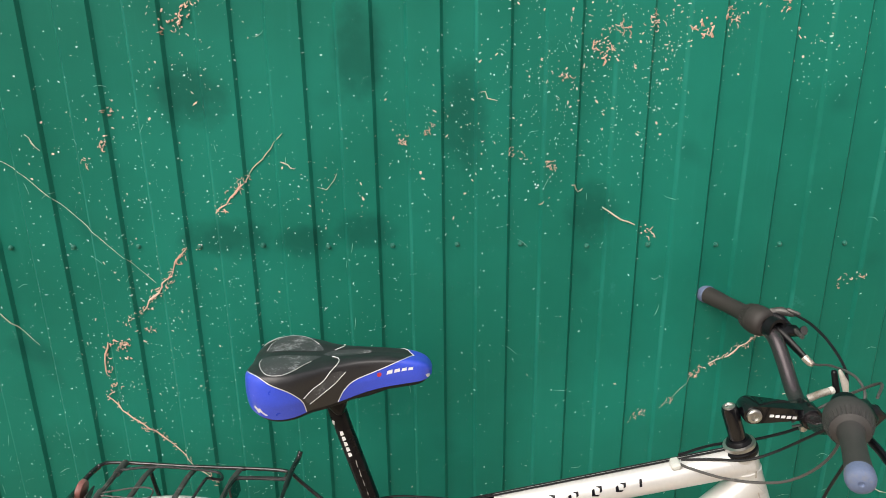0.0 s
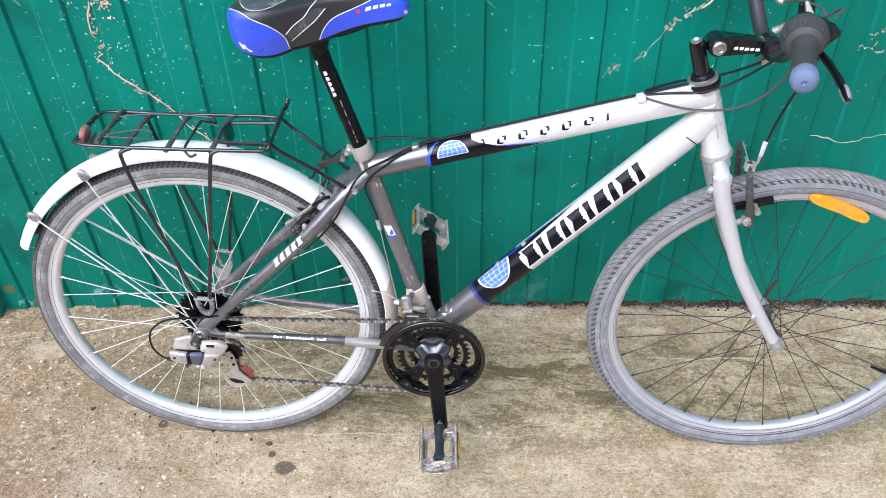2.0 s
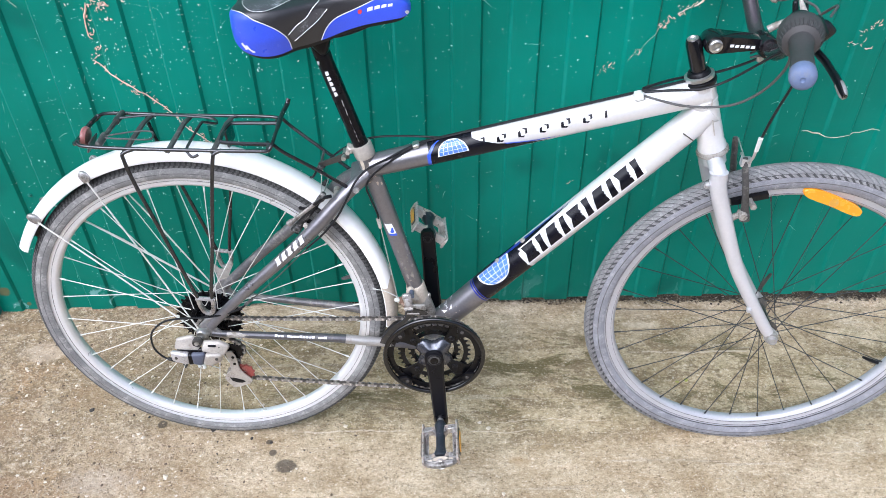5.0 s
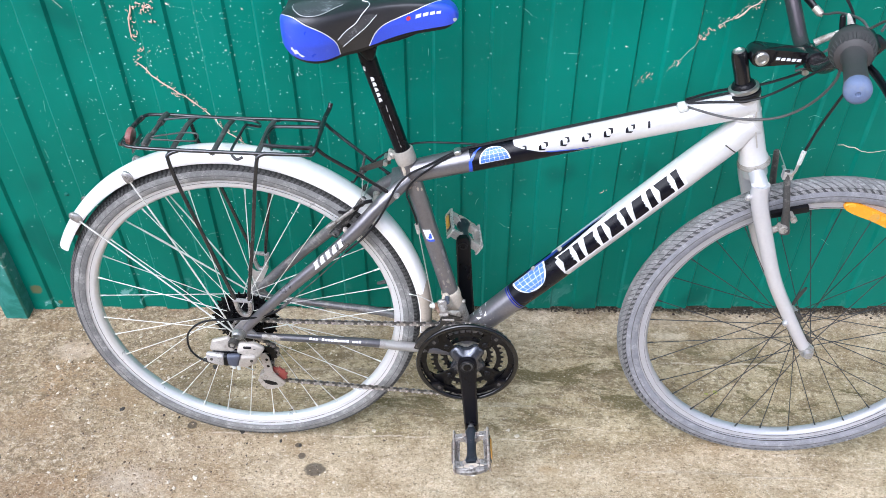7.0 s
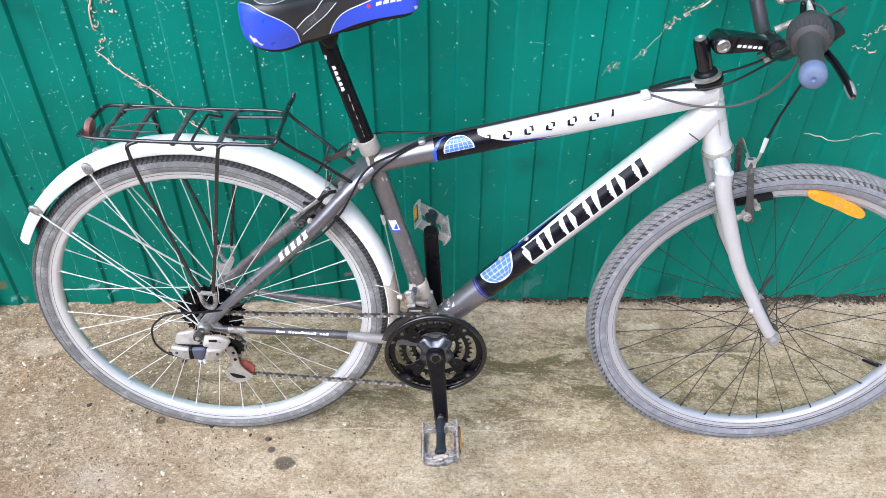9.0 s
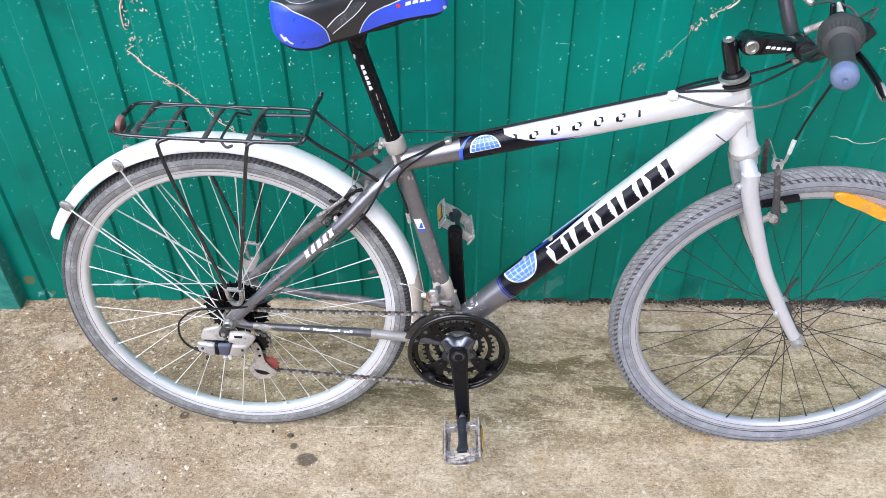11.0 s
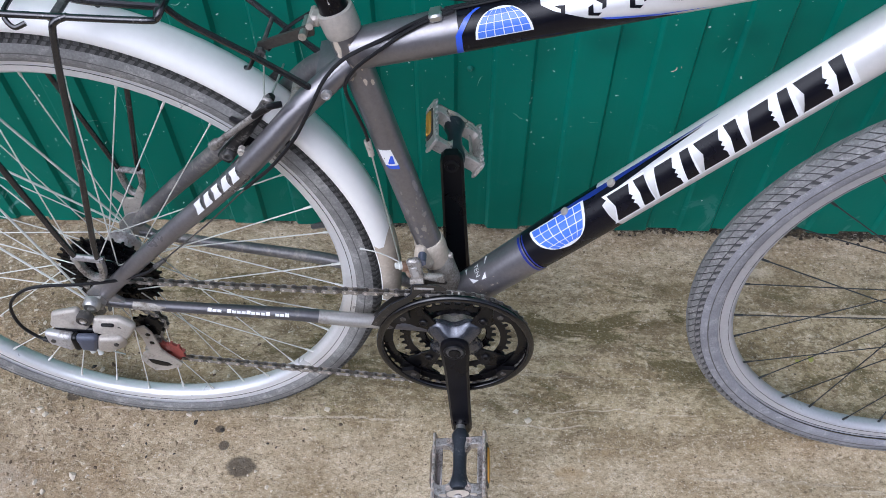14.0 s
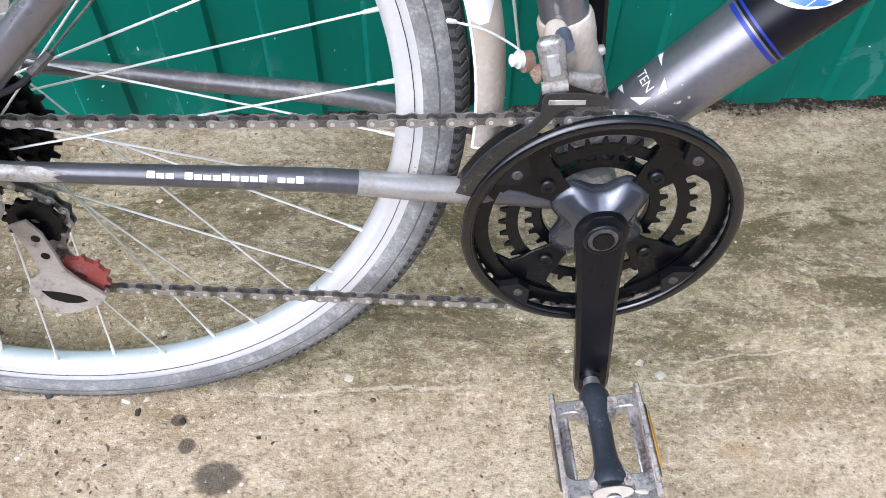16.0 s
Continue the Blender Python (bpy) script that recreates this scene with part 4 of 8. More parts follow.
def half_globe(s0, h0, rad, tilt, squash=1.0):
    """A half disc, dome upwards after the tilt, and its cells between the white meridians."""
    c, s = math.cos(radians(tilt)), math.sin(radians(tilt))
    turn = lambda x, y: (s0 + (x * c - y * s), h0 + (x * s + y * c) * squash)
    rim = [turn(rad * math.cos(a), rad * math.sin(a)) for a in np.linspace(0, math.pi, 22)]
    cells = []
    lats, lons = [0.03, 0.27, 0.52, 0.76, 0.95], [-0.96, -0.66, -0.34, 0.0, 0.34, 0.66, 0.96]
    for j in range(4):
        for i in range(6):
            quad = []
            for la, lo in ((j, i), (j, i + 1), (j + 1, i + 1), (j + 1, i)):
                y = lats[la] * 0.95
                x = lons[lo] * math.sqrt(max(0.0, 1 - y * y)) * 0.96
                quad.append((x, y))
            mx, my = sum(q[0] for q in quad) / 4, sum(q[1] for q in quad) / 4
            k = 0.90
            cells.append([turn(rad * (mx + (x - mx) * k), rad * (my + (y - my) * k)) for x, y in quad])
    return [rim], cells


def blocks(s0, s1, h0, h1, count, gap, slant, notch):
    """Slanted bars with toothed flanks, one for each character of an unlettered mark."""
    out = []
    step = (s1 - s0) / count
    for k in range(count):
        a, b = s0 + k * step, s0 + (k + 1) * step - gap
        poly = [(a, h0), (b, h0)]
        teeth = 3 if notch else 0
        for t in range(teeth):
            f = 0.25 + 0.5 * t / 3
            poly += [(b + slant * f, h0 + (h1 - h0) * f), (b - notch + slant * (f + 0.1), h0 + (h1 - h0) * (f + 0.1))]
        poly += [(b + slant, h1), (a + slant + (b - a) * (0.25 if k % 2 else 0.0), h1)]
        if k % 2 == 0:
            poly += [(a + slant * 0.55 + (b - a) * 0.22, h0 + (h1 - h0) * 0.55)]
        out.append(poly)
    return out


ON_DT, ON_TT = OnTube(DT_A, DT_B, DT_R), OnTube(TT_A, TT_B, TT_R)
decal("blue_streak", [[(0.255, 0.037), (0.30, 0.039), (0.42, 0.0430), (0.28, 0.0450), (0.20, 0.045), (0.20, 0.041)]], ON_DT, 0.0005, M_NAVY, down_tube, "navy decal streak")
decal("black_streak", [[(0.20, 0.022), (0.262, 0.0215), (0.285, 0.030), (0.40, 0.0405), (0.25, 0.0415), (0.19, 0.041)]], ON_DT, 0.0003, M_DBLACK, down_tube)
decal("mark_outline", blocks(0.260, 0.540, -0.0072, 0.0300, 5, 0.0, 0.006, 0.0), ON_DT, 0.0007, M_DWHITE, down_tube)
decal("black_mark", blocks(0.266, 0.540, -0.0045, 0.0275, 5, 0.0255, 0.006, 0.0030) + blocks(0.301, 0.575, -0.0045, 0.0275, 5, 0.0410, 0.006, 0.0), ON_DT, 0.0010, M_DBLACK, down_tube, "black slanted block mark")
rim_poly, cell_polys = half_globe(0.203, 0.040, 0.040, 180)
decal("globe_emblem", rim_poly, ON_DT, 0.0006, M_DWHITE, down_tube, "half globe emblem")
decal("globe_cell", cell_polys, ON_DT, 0.0009, M_DLIGHT, down_tube)
for s in (0.1425, 0.1490):
    decal("blue_line", [[(s, h) for h in np.linspace(-0.030, 0.044, 9)] + [(s + (0.0030 if s < 0.145 else 0.0018), h) for h in np.linspace(0.044, -0.030, 9)]], ON_DT, 0.0006, M_RINGBLUE, down_tube, "blue ring line")
decal("torn_sticker", [[(0.0880, 0.0480), (0.0923, 0.0452), (0.0877, 0.0338)], [(0.0856, 0.0254), (0.0829, 0.0176), (0.0753, 0.0183)], [(0.0588, 0.0281), (0.0711, 0.0195), (0.0621, 0.0194)], [(0.0529, 0.0438), (0.0572, 0.0440), (0.0565, 0.0334)]], ON_DT, 0.0006, M_DWHITE, down_tube, "remains of a torn white sticker")
def sticker_word(text, s0, h0, size):
    """A word in the built-in font, read round the tube, top of the letters forward."""
    curve = bpy.data.curves.new("word", "FONT")
    curve.body, curve.size, curve.align_x, curve.align_y = text, size, "CENTER", "CENTER"
    ob = bpy.data.objects.new("word", curve)
    me = bpy.data.meshes.new_from_object(ob)
    polys = [[(s0 + me.vertices[i].co.y, h0 - me.vertices[i].co.x) for i in f.vertices] for f in me.polygons]
    bpy.data.objects.remove(ob)
    decal("sticker_word", polys, ON_DT, 0.0007, M_DWHITE, down_tube, "white word on the torn sticker")


sticker_word("TEN", 0.0728, 0.0325, 0.0098)
rim_poly, cell_polys = half_globe(0.148, -0.0010, 0.0270, 0)
decal("globe_emblem", rim_poly, ON_TT, 0.0006, M_DWHITE, top_tube, "half globe emblem")
decal("globe_cell", cell_polys, ON_TT, 0.0009, M_DLIGHT, top_tube)
decal("blue_line", [[(0.106, -0.016), (0.109, 0.006), (0.122, 0.024), (0.130, 0.029), (0.125, 0.029), (0.114, 0.021), (0.103, 0.006), (0.100, -0.016)]], ON_TT, 0.0006, M_DBLUE, top_tube, "blue curved line")
decal("black_wedge", [[(0.180, -0.020), (0.180, 0.022), (0.195, 0.012), (0.225, 0.000), (0.275, -0.010), (0.31, -0.018)]], ON_TT, 0.0005, M_DBLACK, top_tube)
decal("blue_wedge", [[(0.235, -0.0012), (0.285, -0.0092), (0.335, -0.0130), (0.285, -0.0115), (0.24, -0.0042)]], ON_TT, 0.0007, M_DBLUE, top_tube)
for k in range(7):
    s = 0.188 + 0.0365 * k
    tall = 0.0140 if k in (1, 3, 5) else 0.0155
    decal("small_mark", [[(s, 0.003), (s + 0.009, 0.001), (s + 0.012, 0.0035), (s + 0.005, 0.0045), (s + 0.0055, tall - 0.002), (s + 0.001, tall - 0.004)], [(s + 0.0125, 0.006), (s + 0.0165, 0.0075), (s + 0.0175, tall), (s + 0.0075, tall + 0.001), (s + 0.0135, tall - 0.003)]] if k != 6 else [[(s, 0.003), (s + 0.004, 0.003), (s + 0.006, 0.0145), (s + 0.002, 0.0145)]],
          ON_TT, 0.0008, M_DBLACK, top_tube, "small dark mark")
ON_ST = OnTube(ST_A, ST_B, [(0, 0.0162), (1, 0.0162)])
decal("tube_sticker", [[(0.274, -0.006), (0.297, -0.004), (0.299, 0.010), (0.277, 0.008)]], ON_ST, 0.0005, M_DWHITE, seat_tube, "small white and blue sticker")
decal("sticker_edge", [[(0.269, -0.006), (0.274, -0.006), (0.277, 0.008), (0.272, 0.006)], [(0.277, -0.003), (0.288, -0.0035), (0.289, -0.0015), (0.2795, 0.004), (0.278, 0.003)]], ON_ST, 0.0006, M_DBLUE, seat_tube)
ss_a, ss_b = Vector((0.10, -0.0552, 0.105)), Vector((0.235, -0.0442, 0.240))
ON_SS = OnTube(ss_a, ss_b, [(0, 0.0125), (1, 0.0135)])
stay_near = [o for o in frame_ob.children if o.name.startswith("seat_stay")][0]
decal("pale_mark", blocks(0.078, 0.158, -0.0015, 0.0105, 5, 0.004, 0.006, 0.0015), ON_SS, 0.0008, M_DWHITE, stay_near, "row of white block marks")
ON_CS = OnTube(Vector((0.05, -0.059, -0.0105)), Vector((0.25, -0.0495, -0.0270)), [(0, 0.0066), (0.5, 0.0076), (1, 0.0086)])
cs_near = [o for o in frame_ob.children if o.name.startswith("chain_stay")][0]
for k in range(17):
    if k not in (3, 13):
        a = 0.082 + 0.0060 * k
        decal("pale_bar", [[(a, 0.0036), (a + 0.0050, 0.0036), (a + 0.0050, 0.0068 if k % 4 else 0.0080), (a, 0.0068 if k % 4 else 0.0080)]], ON_CS, 0.0008, M_DWHITE, cs_near, "white bar of small print")
decal("bare_metal", [[(-0.01, -0.004), (0.010, -0.004), (0.030, -0.002), (0.024, 0.002), (0.033, 0.004), (0.021, 0.006), (0.016, 0.008), (-0.01, 0.009)]], ON_CS, 0.0005, M_MUDDY, cs_near, "paint worn to bare alloy")
worn_end = bent([(u, -v, w) for u, v, w in STAY_LINE], 4)[13:20]
part("bare_metal", Geo().tube(worn_end, [r + 0.0003 for r in STAY_R[13:20]], 16), M_BARE, cs_near, "muddy end with worn paint")

# spatter of dried mud and scuffs on the tubes
def spatter(on, seed, count, span, lean, size, mats, parent, label):
    rr = random.Random(seed)
    polys = []
    for _ in range(count):
        s = span[0] + (span[1] - span[0]) * rr.random() ** lean
        h, r, long = rr.uniform(-0.017, 0.017), size * rr.uniform(0.3, 1.0) ** 2, rr.uniform(1.0, 2.6)
        n = rr.randint(5, 8)
        polys.append([(s + r * long * math.cos(math.tau * k / n) * rr.uniform(0.6, 1.2), h + r * math.sin(math.tau * k / n) * rr.uniform(0.6, 1.2)) for k in range(n)])
    tagged(decal("mud_spatter", polys, on, 0.0005, mats, parent, label, 0.006), label, kind="stuff")


spatter(ON_ST, 3, 170, (0.05, 0.34), 2.6, 0.0022, M_SPLASH, seat_tube, "dried mud spatter")
spatter(ON_ST, 4, 40, (0.04, 0.24), 1.8, 0.0038, M_GREYMUD, seat_tube, "grey mud splashes")
spatter(ON_ST, 5, 22, (0.38, 0.43), 0.7, 0.0045, M_DUST, seat_tube, "pale scuffs under the joint")
spatter(ON_SS, 6, 70, (0.02, 0.17), 0.45, 0.0011, M_SPLASH, stay_near, "mud spatter")
spatter(ON_DT, 7, 46, (0.015, 0.10), 1.3, 0.0012, M_DUST, down_tube, "mud spatter")

# fork, headset
fork = piece("fork", Geo().tube([HEAD_B - HEAD_AX * 0.030, HEAD_B - HEAD_AX * 0.008], [0.0205, 0.0215], 20).tube(bent([(0.928, -0.052, 0.346), (0.9265, -0.040, 0.358), (0.925, -0.015, 0.364), (0.925, 0.015, 0.364), (0.9265, 0.040, 0.358), (0.928, 0.052, 0.346)], 4), 0.0140, 16), M_FORK, "silver suspension-free fork")
for sg in (-1, 1):
    leg = [(0.926, sg * 0.050, 0.360), (0.9325, sg * 0.051, 0.325), (0.962, sg * 0.052, 0.249), (1.000, sg * 0.053, 0.162), (1.046, sg * 0.054, 0.083), (1.088, sg * 0.056, 0.018), (1.098, sg * 0.056, 0.004)]
    part("fork_blade", Geo().tube(bent(leg, 5), [0.0156 - 0.0052 * i / 30 for i in range(31)], 16), M_FORK, fork, "raked silver fork blade")
    part("fork_end", Geo().plate([(1.084, 0.022), (1.096, 0.024), (1.116, 0.006), (1.114, -0.010), (1.100, -0.012), (1.088, 0.004)], sg * 0.053, sg * 0.058), M_ALLOY, fork)
    part("brake_boss", Geo().lathe((0.985, sg * 0.045, 0.275), (0, sg, 0), [(-0.004, 0), (-0.004, 0.008), (0.012, 0.008), (0.014, 0.006), (0.014, 0)], 12).tube([(0.958, sg * 0.050, 0.262), (0.985, sg * 0.046, 0.275)], 0.006, 8), M_MUDDY, fork)
part("eyelet_bolt", Geo().lathe((0.912, -0.052, 0.335), (-0.6, -0.8, 0), [(0, 0.006), (0.006, 0.005), (0.008, 0.003), (0.008, 0)], 10), M_ALLOY, fork)
part("eyelet_bolt", Geo().lathe((1.043, -0.062, 0.070), (-0.4, -0.9, 0), [(0, 0.006), (0.006, 0.005), (0.008, 0.003), (0.008, 0)], 10), M_ALLOY, fork)
headset = piece("headset", Geo().lathe(HEAD_T, HEAD_AX, [(-0.002, 0.0), (-0.002, 0.0245), (0.002, 0.0265), (0.007, 0.0262), (0.009, 0.0215), (0.011, 0.0210), (0.0118, 0.0232), (0.0148, 0.0232), (0.0160, 0.0195), (0.0200, 0.0185), (0.0235, 0.0165), (0.0235, 0)], 30), M_SATIN, "black headset with steel locknut")
part("locknut", Geo().lathe(HEAD_T, HEAD_AX, [(0.0095, 0.0210), (0.0105, 0.0242), (0.0160, 0.0242), (0.0172, 0.0195)], 30), M_STEEL, headset, "steel locknut")
piece("lower_headset", Geo().lathe(HEAD_B, HEAD_AX, [(-0.012, 0.0), (-0.012, 0.0235), (-0.008, 0.0275), (-0.003, 0.0275), (0.0005, 0.0255), (0.0005, 0)], 28), M_MUDDY, "dull lower headset cup")

# stem and bar
CLAMP = Vector((0.9665, 0, 0.5655))
PIVOT = Vector((0.8805, 0, 0.5690))
q0 = HEAD_T + HEAD_AX * 0.02
stem_geo = Geo().tube([q0, q0 + HEAD_AX * 0.052, q0 + HEAD_AX * 0.059], [0.0128, 0.0130, 0.0112], 20)
stem = piece("stem", stem_geo, M_GLOSSB, "black adjustable stem")
part("quill_bolt", Geo().lathe(q0 + HEAD_AX * 0.058, HEAD_AX, [(0, 0.0095), (0.003, 0.009), (0.004, 0.006), (0.001, 0.0045), (0.001, 0)], 14), M_STEEL, stem)
ext = Geo().lathe((PIVOT.x, -0.019, PIVOT.z), (0, 1, 0), [(0, 0), (0, 0.0142), (0.003, 0.0156), (0.035, 0.0156), (0.038, 0.0142), (0.038, 0)], 28)
ext.hull([(u, v, w) for u, vs, w0, w1 in ((0.882, 0.018, 0.5545, 0.5835), (0.915, 0.0150, 0.5585, 0.5815), (0.957, 0.0130, 0.5605, 0.5775)) for v in (-vs, vs) for w in (w0, w1)])
ext.lathe((CLAMP.x, -0.021, CLAMP.z), (0, 1, 0), [(0, 0.012), (0, 0.0160), (0.002, 0.0170), (0.040, 0.0170), (0.042, 0.0160), (0.042, 0.012)], 20)
extension = part("extension", ext, M_GLOSSB, stem, "black stem extension")
part("pivot_bolt", Geo().lathe((PIVOT.x, -0.0195, PIVOT.z), (0, -1, 0), [(0, 0.0110), (0.004, 0.0107), (0.0056, 0.0090), (0.0058, 0.0064), (0.0030, 0.0060), (0.0035, 0.0030), (0.002, 0)], 24), M_STEEL, stem, "large steel pivot bolt")
part("clamp_bolt", Geo().lathe((0.962, 0.0, 0.546), (0.3, 0, -1), [(0, 0.006), (0.008, 0.006), (0.010, 0.004), (0.010, 0)], 12), M_STEEL, stem)
part("pale_mark", Geo().add([(0.904 + 0.0084 * k + a, -0.0172 + 0.00005 * k, 0.5660 - 0.0005 * k + b) for k in range(5) for a, b in ((0, 0), (0.0062, 0), (0.0070, 0.0046), (0.0008, 0.0046))], [(4 * k, 4 * k + 1, 4 * k + 2, 4 * k + 3) for k in range(5)]), M_DWHITE, extension, "row of white block marks")
bar_half = [(0.9665, 0.0, 0.5655), (0.9668, 0.035, 0.5665), (0.9655, 0.060, 0.577), (0.963, 0.100, 0.606), (0.9575, 0.135, 0.632), (0.946, 0.170, 0.6435), (0.931, 0.205, 0.647), (0.888, 0.298, 0.650)]
bar_near = bar_half[1:5] + [(0.9405, 0.170, 0.6435), (0.9264, 0.205, 0.6448), (0.8960, 0.298, 0.6394)]
bar_line = [(u, -v, w) for u, v, w in reversed(bar_near)] + bar_half
handlebar = piece("handlebar", Geo().tube(bent(bar_line, 5), 0.0122, 16), M_BARMETAL, "dark riser handlebar")
for sg in (-1, 1):
    tip, inn = Vector((0.888, sg * 0.298, 0.650)), Vector((0.931, sg * 0.205, 0.647))
    if sg < 0:
        tip, inn = Vector((0.8919, -0.3100, 0.6387)), Vector((0.9264, -0.2050, 0.6448))
    ax = (tip - inn).normalized()
    part("grip", Geo().lathe(inn - ax * 0.004, ax, [(0, 0.0125), (0, 0.0165), (0.005, 0.0165), (0.009, 0.0148), (0.045, 0.0142), (0.070, 0.0148), (0.090, 0.0156), (0.094 if sg < 0 else 0.1000, 0.0152)], 26), M_RUBBER if sg < 0 else M_DARKRUB, handlebar, "worn grey rubber grip" if sg < 0 else "worn dark brown rubber grip")
    part("grip_end", Geo().lathe(inn + ax * (0.088 if sg < 0 else 0.0940), ax, [(d * (1.0 if sg < 0 else 0.85), r) for d, r in ((0, 0.0150), (0.001, 0.0164), (0.012, 0.0168), (0.018, 0.0155), (0.0215, 0.0118), (0.0225, 0.0035), (0.0205, 0.0020), (0.0205, 0))], 26), M_CAP, handlebar, "blue-grey grip end")
    big = 0.93 if sg < 0 else 0.78
    sh = Geo().lathe(inn - ax * 0.052, ax, [(d, max(0.0125, r * big)) for d, r in ((0, 0.0125), (0, 0.022), (0.004, 0.0285), (0.012, 0.0318), (0.020, 0.0325), (0.026, 0.0325), (0.030, 0.0318), (0.034, 0.0302), (0.046, 0.0255), (0.049, 0.0195), (0.0505, 0.0150))], 36)
    shifter = part("twist_shifter", sh, M_RUBBER if sg < 0 else M_DARKRUB, handlebar, "grey twist shifter with ribs")
    e1 = ax.cross(Vector((0, 0, 1))).normalized()
    e2 = ax.cross(e1)
    ribs = Geo()
    for k in range(30):
        w = e1 * math.cos(k * math.tau / 30) + e2 * math.sin(k * math.tau / 30)
        ribs.tube([inn - ax * 0.019 + w * (0.0297 * big), inn - ax * 0.006 + w * (0.0257 * big)], [0.0016, 0.0011], 6)
    part("grip_ribs", ribs, M_RUBBER if sg < 0 else M_DARKRUB, shifter)
    part("shifter_ring", Geo().lathe(inn - ax * 0.050, ax, [(0, 0.020 * big), (0.0005, 0.0255 * big), (0.003, 0.0285 * big), (0.005, 0.0292 * big), (0.0055, 0.026 * big)], 32), M_STEEL if sg > 0 else M_RUBBER, shifter)
    part("indicator", Geo().blob([(*(inn - ax * 0.034 + Vector((0.016, 0, 0.014))), 0.010 * big), (*(inn - ax * 0.052 + Vector((0.020, 0, 0.010))), 0.010 * big), (*(inn - ax * 0.052 + Vector((0.036, 0, -0.002))), 0.007 * big), (*(inn - ax * 0.034 + Vector((0.030, 0, 0.000))), 0.007 * big)]), M_SATIN, shifter, "black shifter housing")
    mount = inn - ax * 0.066
    lever = part("brake_lever", Geo().lathe(mount, ax, [(-0.008, 0.013), (-0.008, 0.0185), (0.008, 0.0185), (0.008, 0.013)], 18).blob([(*(mount + Vector((f, sg * s, h))), 0.006) for f, s, h in ((0.014, -0.004, -0.006), (0.014, 0.006, 0.0), (0.038, -0.002, -0.006), (0.036, 0.006, -0.002))]), M_SATIN, handlebar, "black brake lever with alloy blade")
    pv = mount + Vector((0.040, 0, -0.004))
    bl = bent([pv + Vector((0.004, -sg * 0.012, 0.006)), pv + Vector((0.010, sg * 0.012, -0.006)), pv + Vector((0.006, sg * 0.045, -0.022)), pv + Vector((-0.006, sg * 0.085, -0.036)), pv + Vector((-0.022, sg * 0.125, -0.045))], 5)
    if sg < 0:
        bl = bent([pv + Vector((0.002, 0.004, 0.002))] + [Vector(q) for q in [(0.9632, -0.165, 0.629), (0.9701, -0.2, 0.6169), (0.9739, -0.235, 0.6067), (0.9759, -0.262, 0.5955)]], 5)
    part("blade", Geo().tube(bl, [0.0075, 0.0085, 0.0085, 0.008, 0.0075, 0.007, 0.0068, 0.0066, 0.0066, 0.0066, 0.0066, 0.0066, 0.0066, 0.0068, 0.007, 0.0072, 0.0074, 0.0074, 0.0074, 0.007, 0.005], 10, squash=0.75), M_BLACK, lever, "black lever blade with worn tip")
    part("blade_tip", Geo().tube(bl[-5:], [0.0074, 0.0076, 0.0076, 0.0073, 0.0050], 10, squash=0.75), M_PEDWEB, lever, "bare alloy tip")
    if sg < 0:
        part("lever_housing", Geo().blob([(0.952, -0.162, 0.655, 0.010), (0.972, -0.160, 0.652, 0.010), (0.986, -0.158, 0.646, 0.0055), (0.966, -0.168, 0.638, 0.008)]), M_SATIN, lever, "black lever housing")
    part("adjuster", Geo().tube([mount + Vector((0.034, -sg * 0.004, -0.002)), mount + Vector((0.037, -sg * 0.026, -0.005))], [0.0045, 0.0036], 10), M_RACKTOP, lever, "alloy cable adjuster")

# cable exit of the far shifter, bracket and adjusters ahead of the clamp
exit_tube = part("cable_exit", Geo().tube(bent([(0.958, 0.160, 0.645), (0.972, 0.138, 0.636), (0.990, 0.115, 0.619), (0.999, 0.104, 0.610)], 4), [0.0080, 0.0080, 0.0078, 0.0075, 0.0072, 0.007, 0.0068, 0.0066, 0.0064, 0.0062, 0.006, 0.0058, 0.0056], 12, squash=0.7), M_SATIN, handlebar, "black cable exit of the shifter")
part("ferrule", Geo().tube([(0.997, 0.106, 0.612), (1.0045, 0.098, 0.605), (1.008, 0.094, 0.604)], [0.0064, 0.0062, 0.004], 10), M_CHROME, exit_tube, "bright ferrule")
part("lever_hood", Geo().blob([(0.962, 0.172, 0.664, 0.006), (0.975, 0.166, 0.668, 0.007), (0.992, 0.158, 0.666, 0.005)]).blob([(0.984, 0.160, 0.672, 0.004), (0.998, 0.152, 0.668, 0.0035)]), M_RACKTOP, handlebar, "dusty black lever hood")
bracket = part("accessory_bracket", Geo().tube([(0.966, 0.004, 0.588), (0.978, 0.002, 0.596), (0.990, 0.0, 0.6025), (0.996, 0.0, 0.6045)], [0.006, 0.0055, 0.0055, 0.005], 12), M_MUDDY, handlebar, "dull alloy bracket on the bar clamp")
part("bracket_bolt", Geo().lathe((0.994, 0.0, 0.6035), (0.9, 0, 0.4), [(0, 0.0062), (0.005, 0.0060), (0.007, 0.004), (0.007, 0)], 10), M_CLEAR, bracket, "bright bolt end")
part("bracket_arm", Geo().blob([(1.002, 0.012, 0.628, 0.0045), (1.007, 0.010, 0.606, 0.005), (1.012, 0.008, 0.590, 0.004)]), M_SATIN, bracket)
part("bracket_arm", Geo().blob([(1.006, 0.004, 0.634, 0.003), (1.016, 0.0, 0.618, 0.0035), (1.020, -0.004, 0.590, 0.003)]), M_CREAM, bracket, "pale bracket strip")


# wheels
def tyre_profile(r_rim, r_out, half):
    mid = (r_rim + r_out) / 2 - 0.002
    prof = []
    for a in np.linspace(-128, 128, 19):
        prof.append((half * math.sin(radians(a)), mid + (r_out - mid) * math.cos(radians(a))))
    return prof


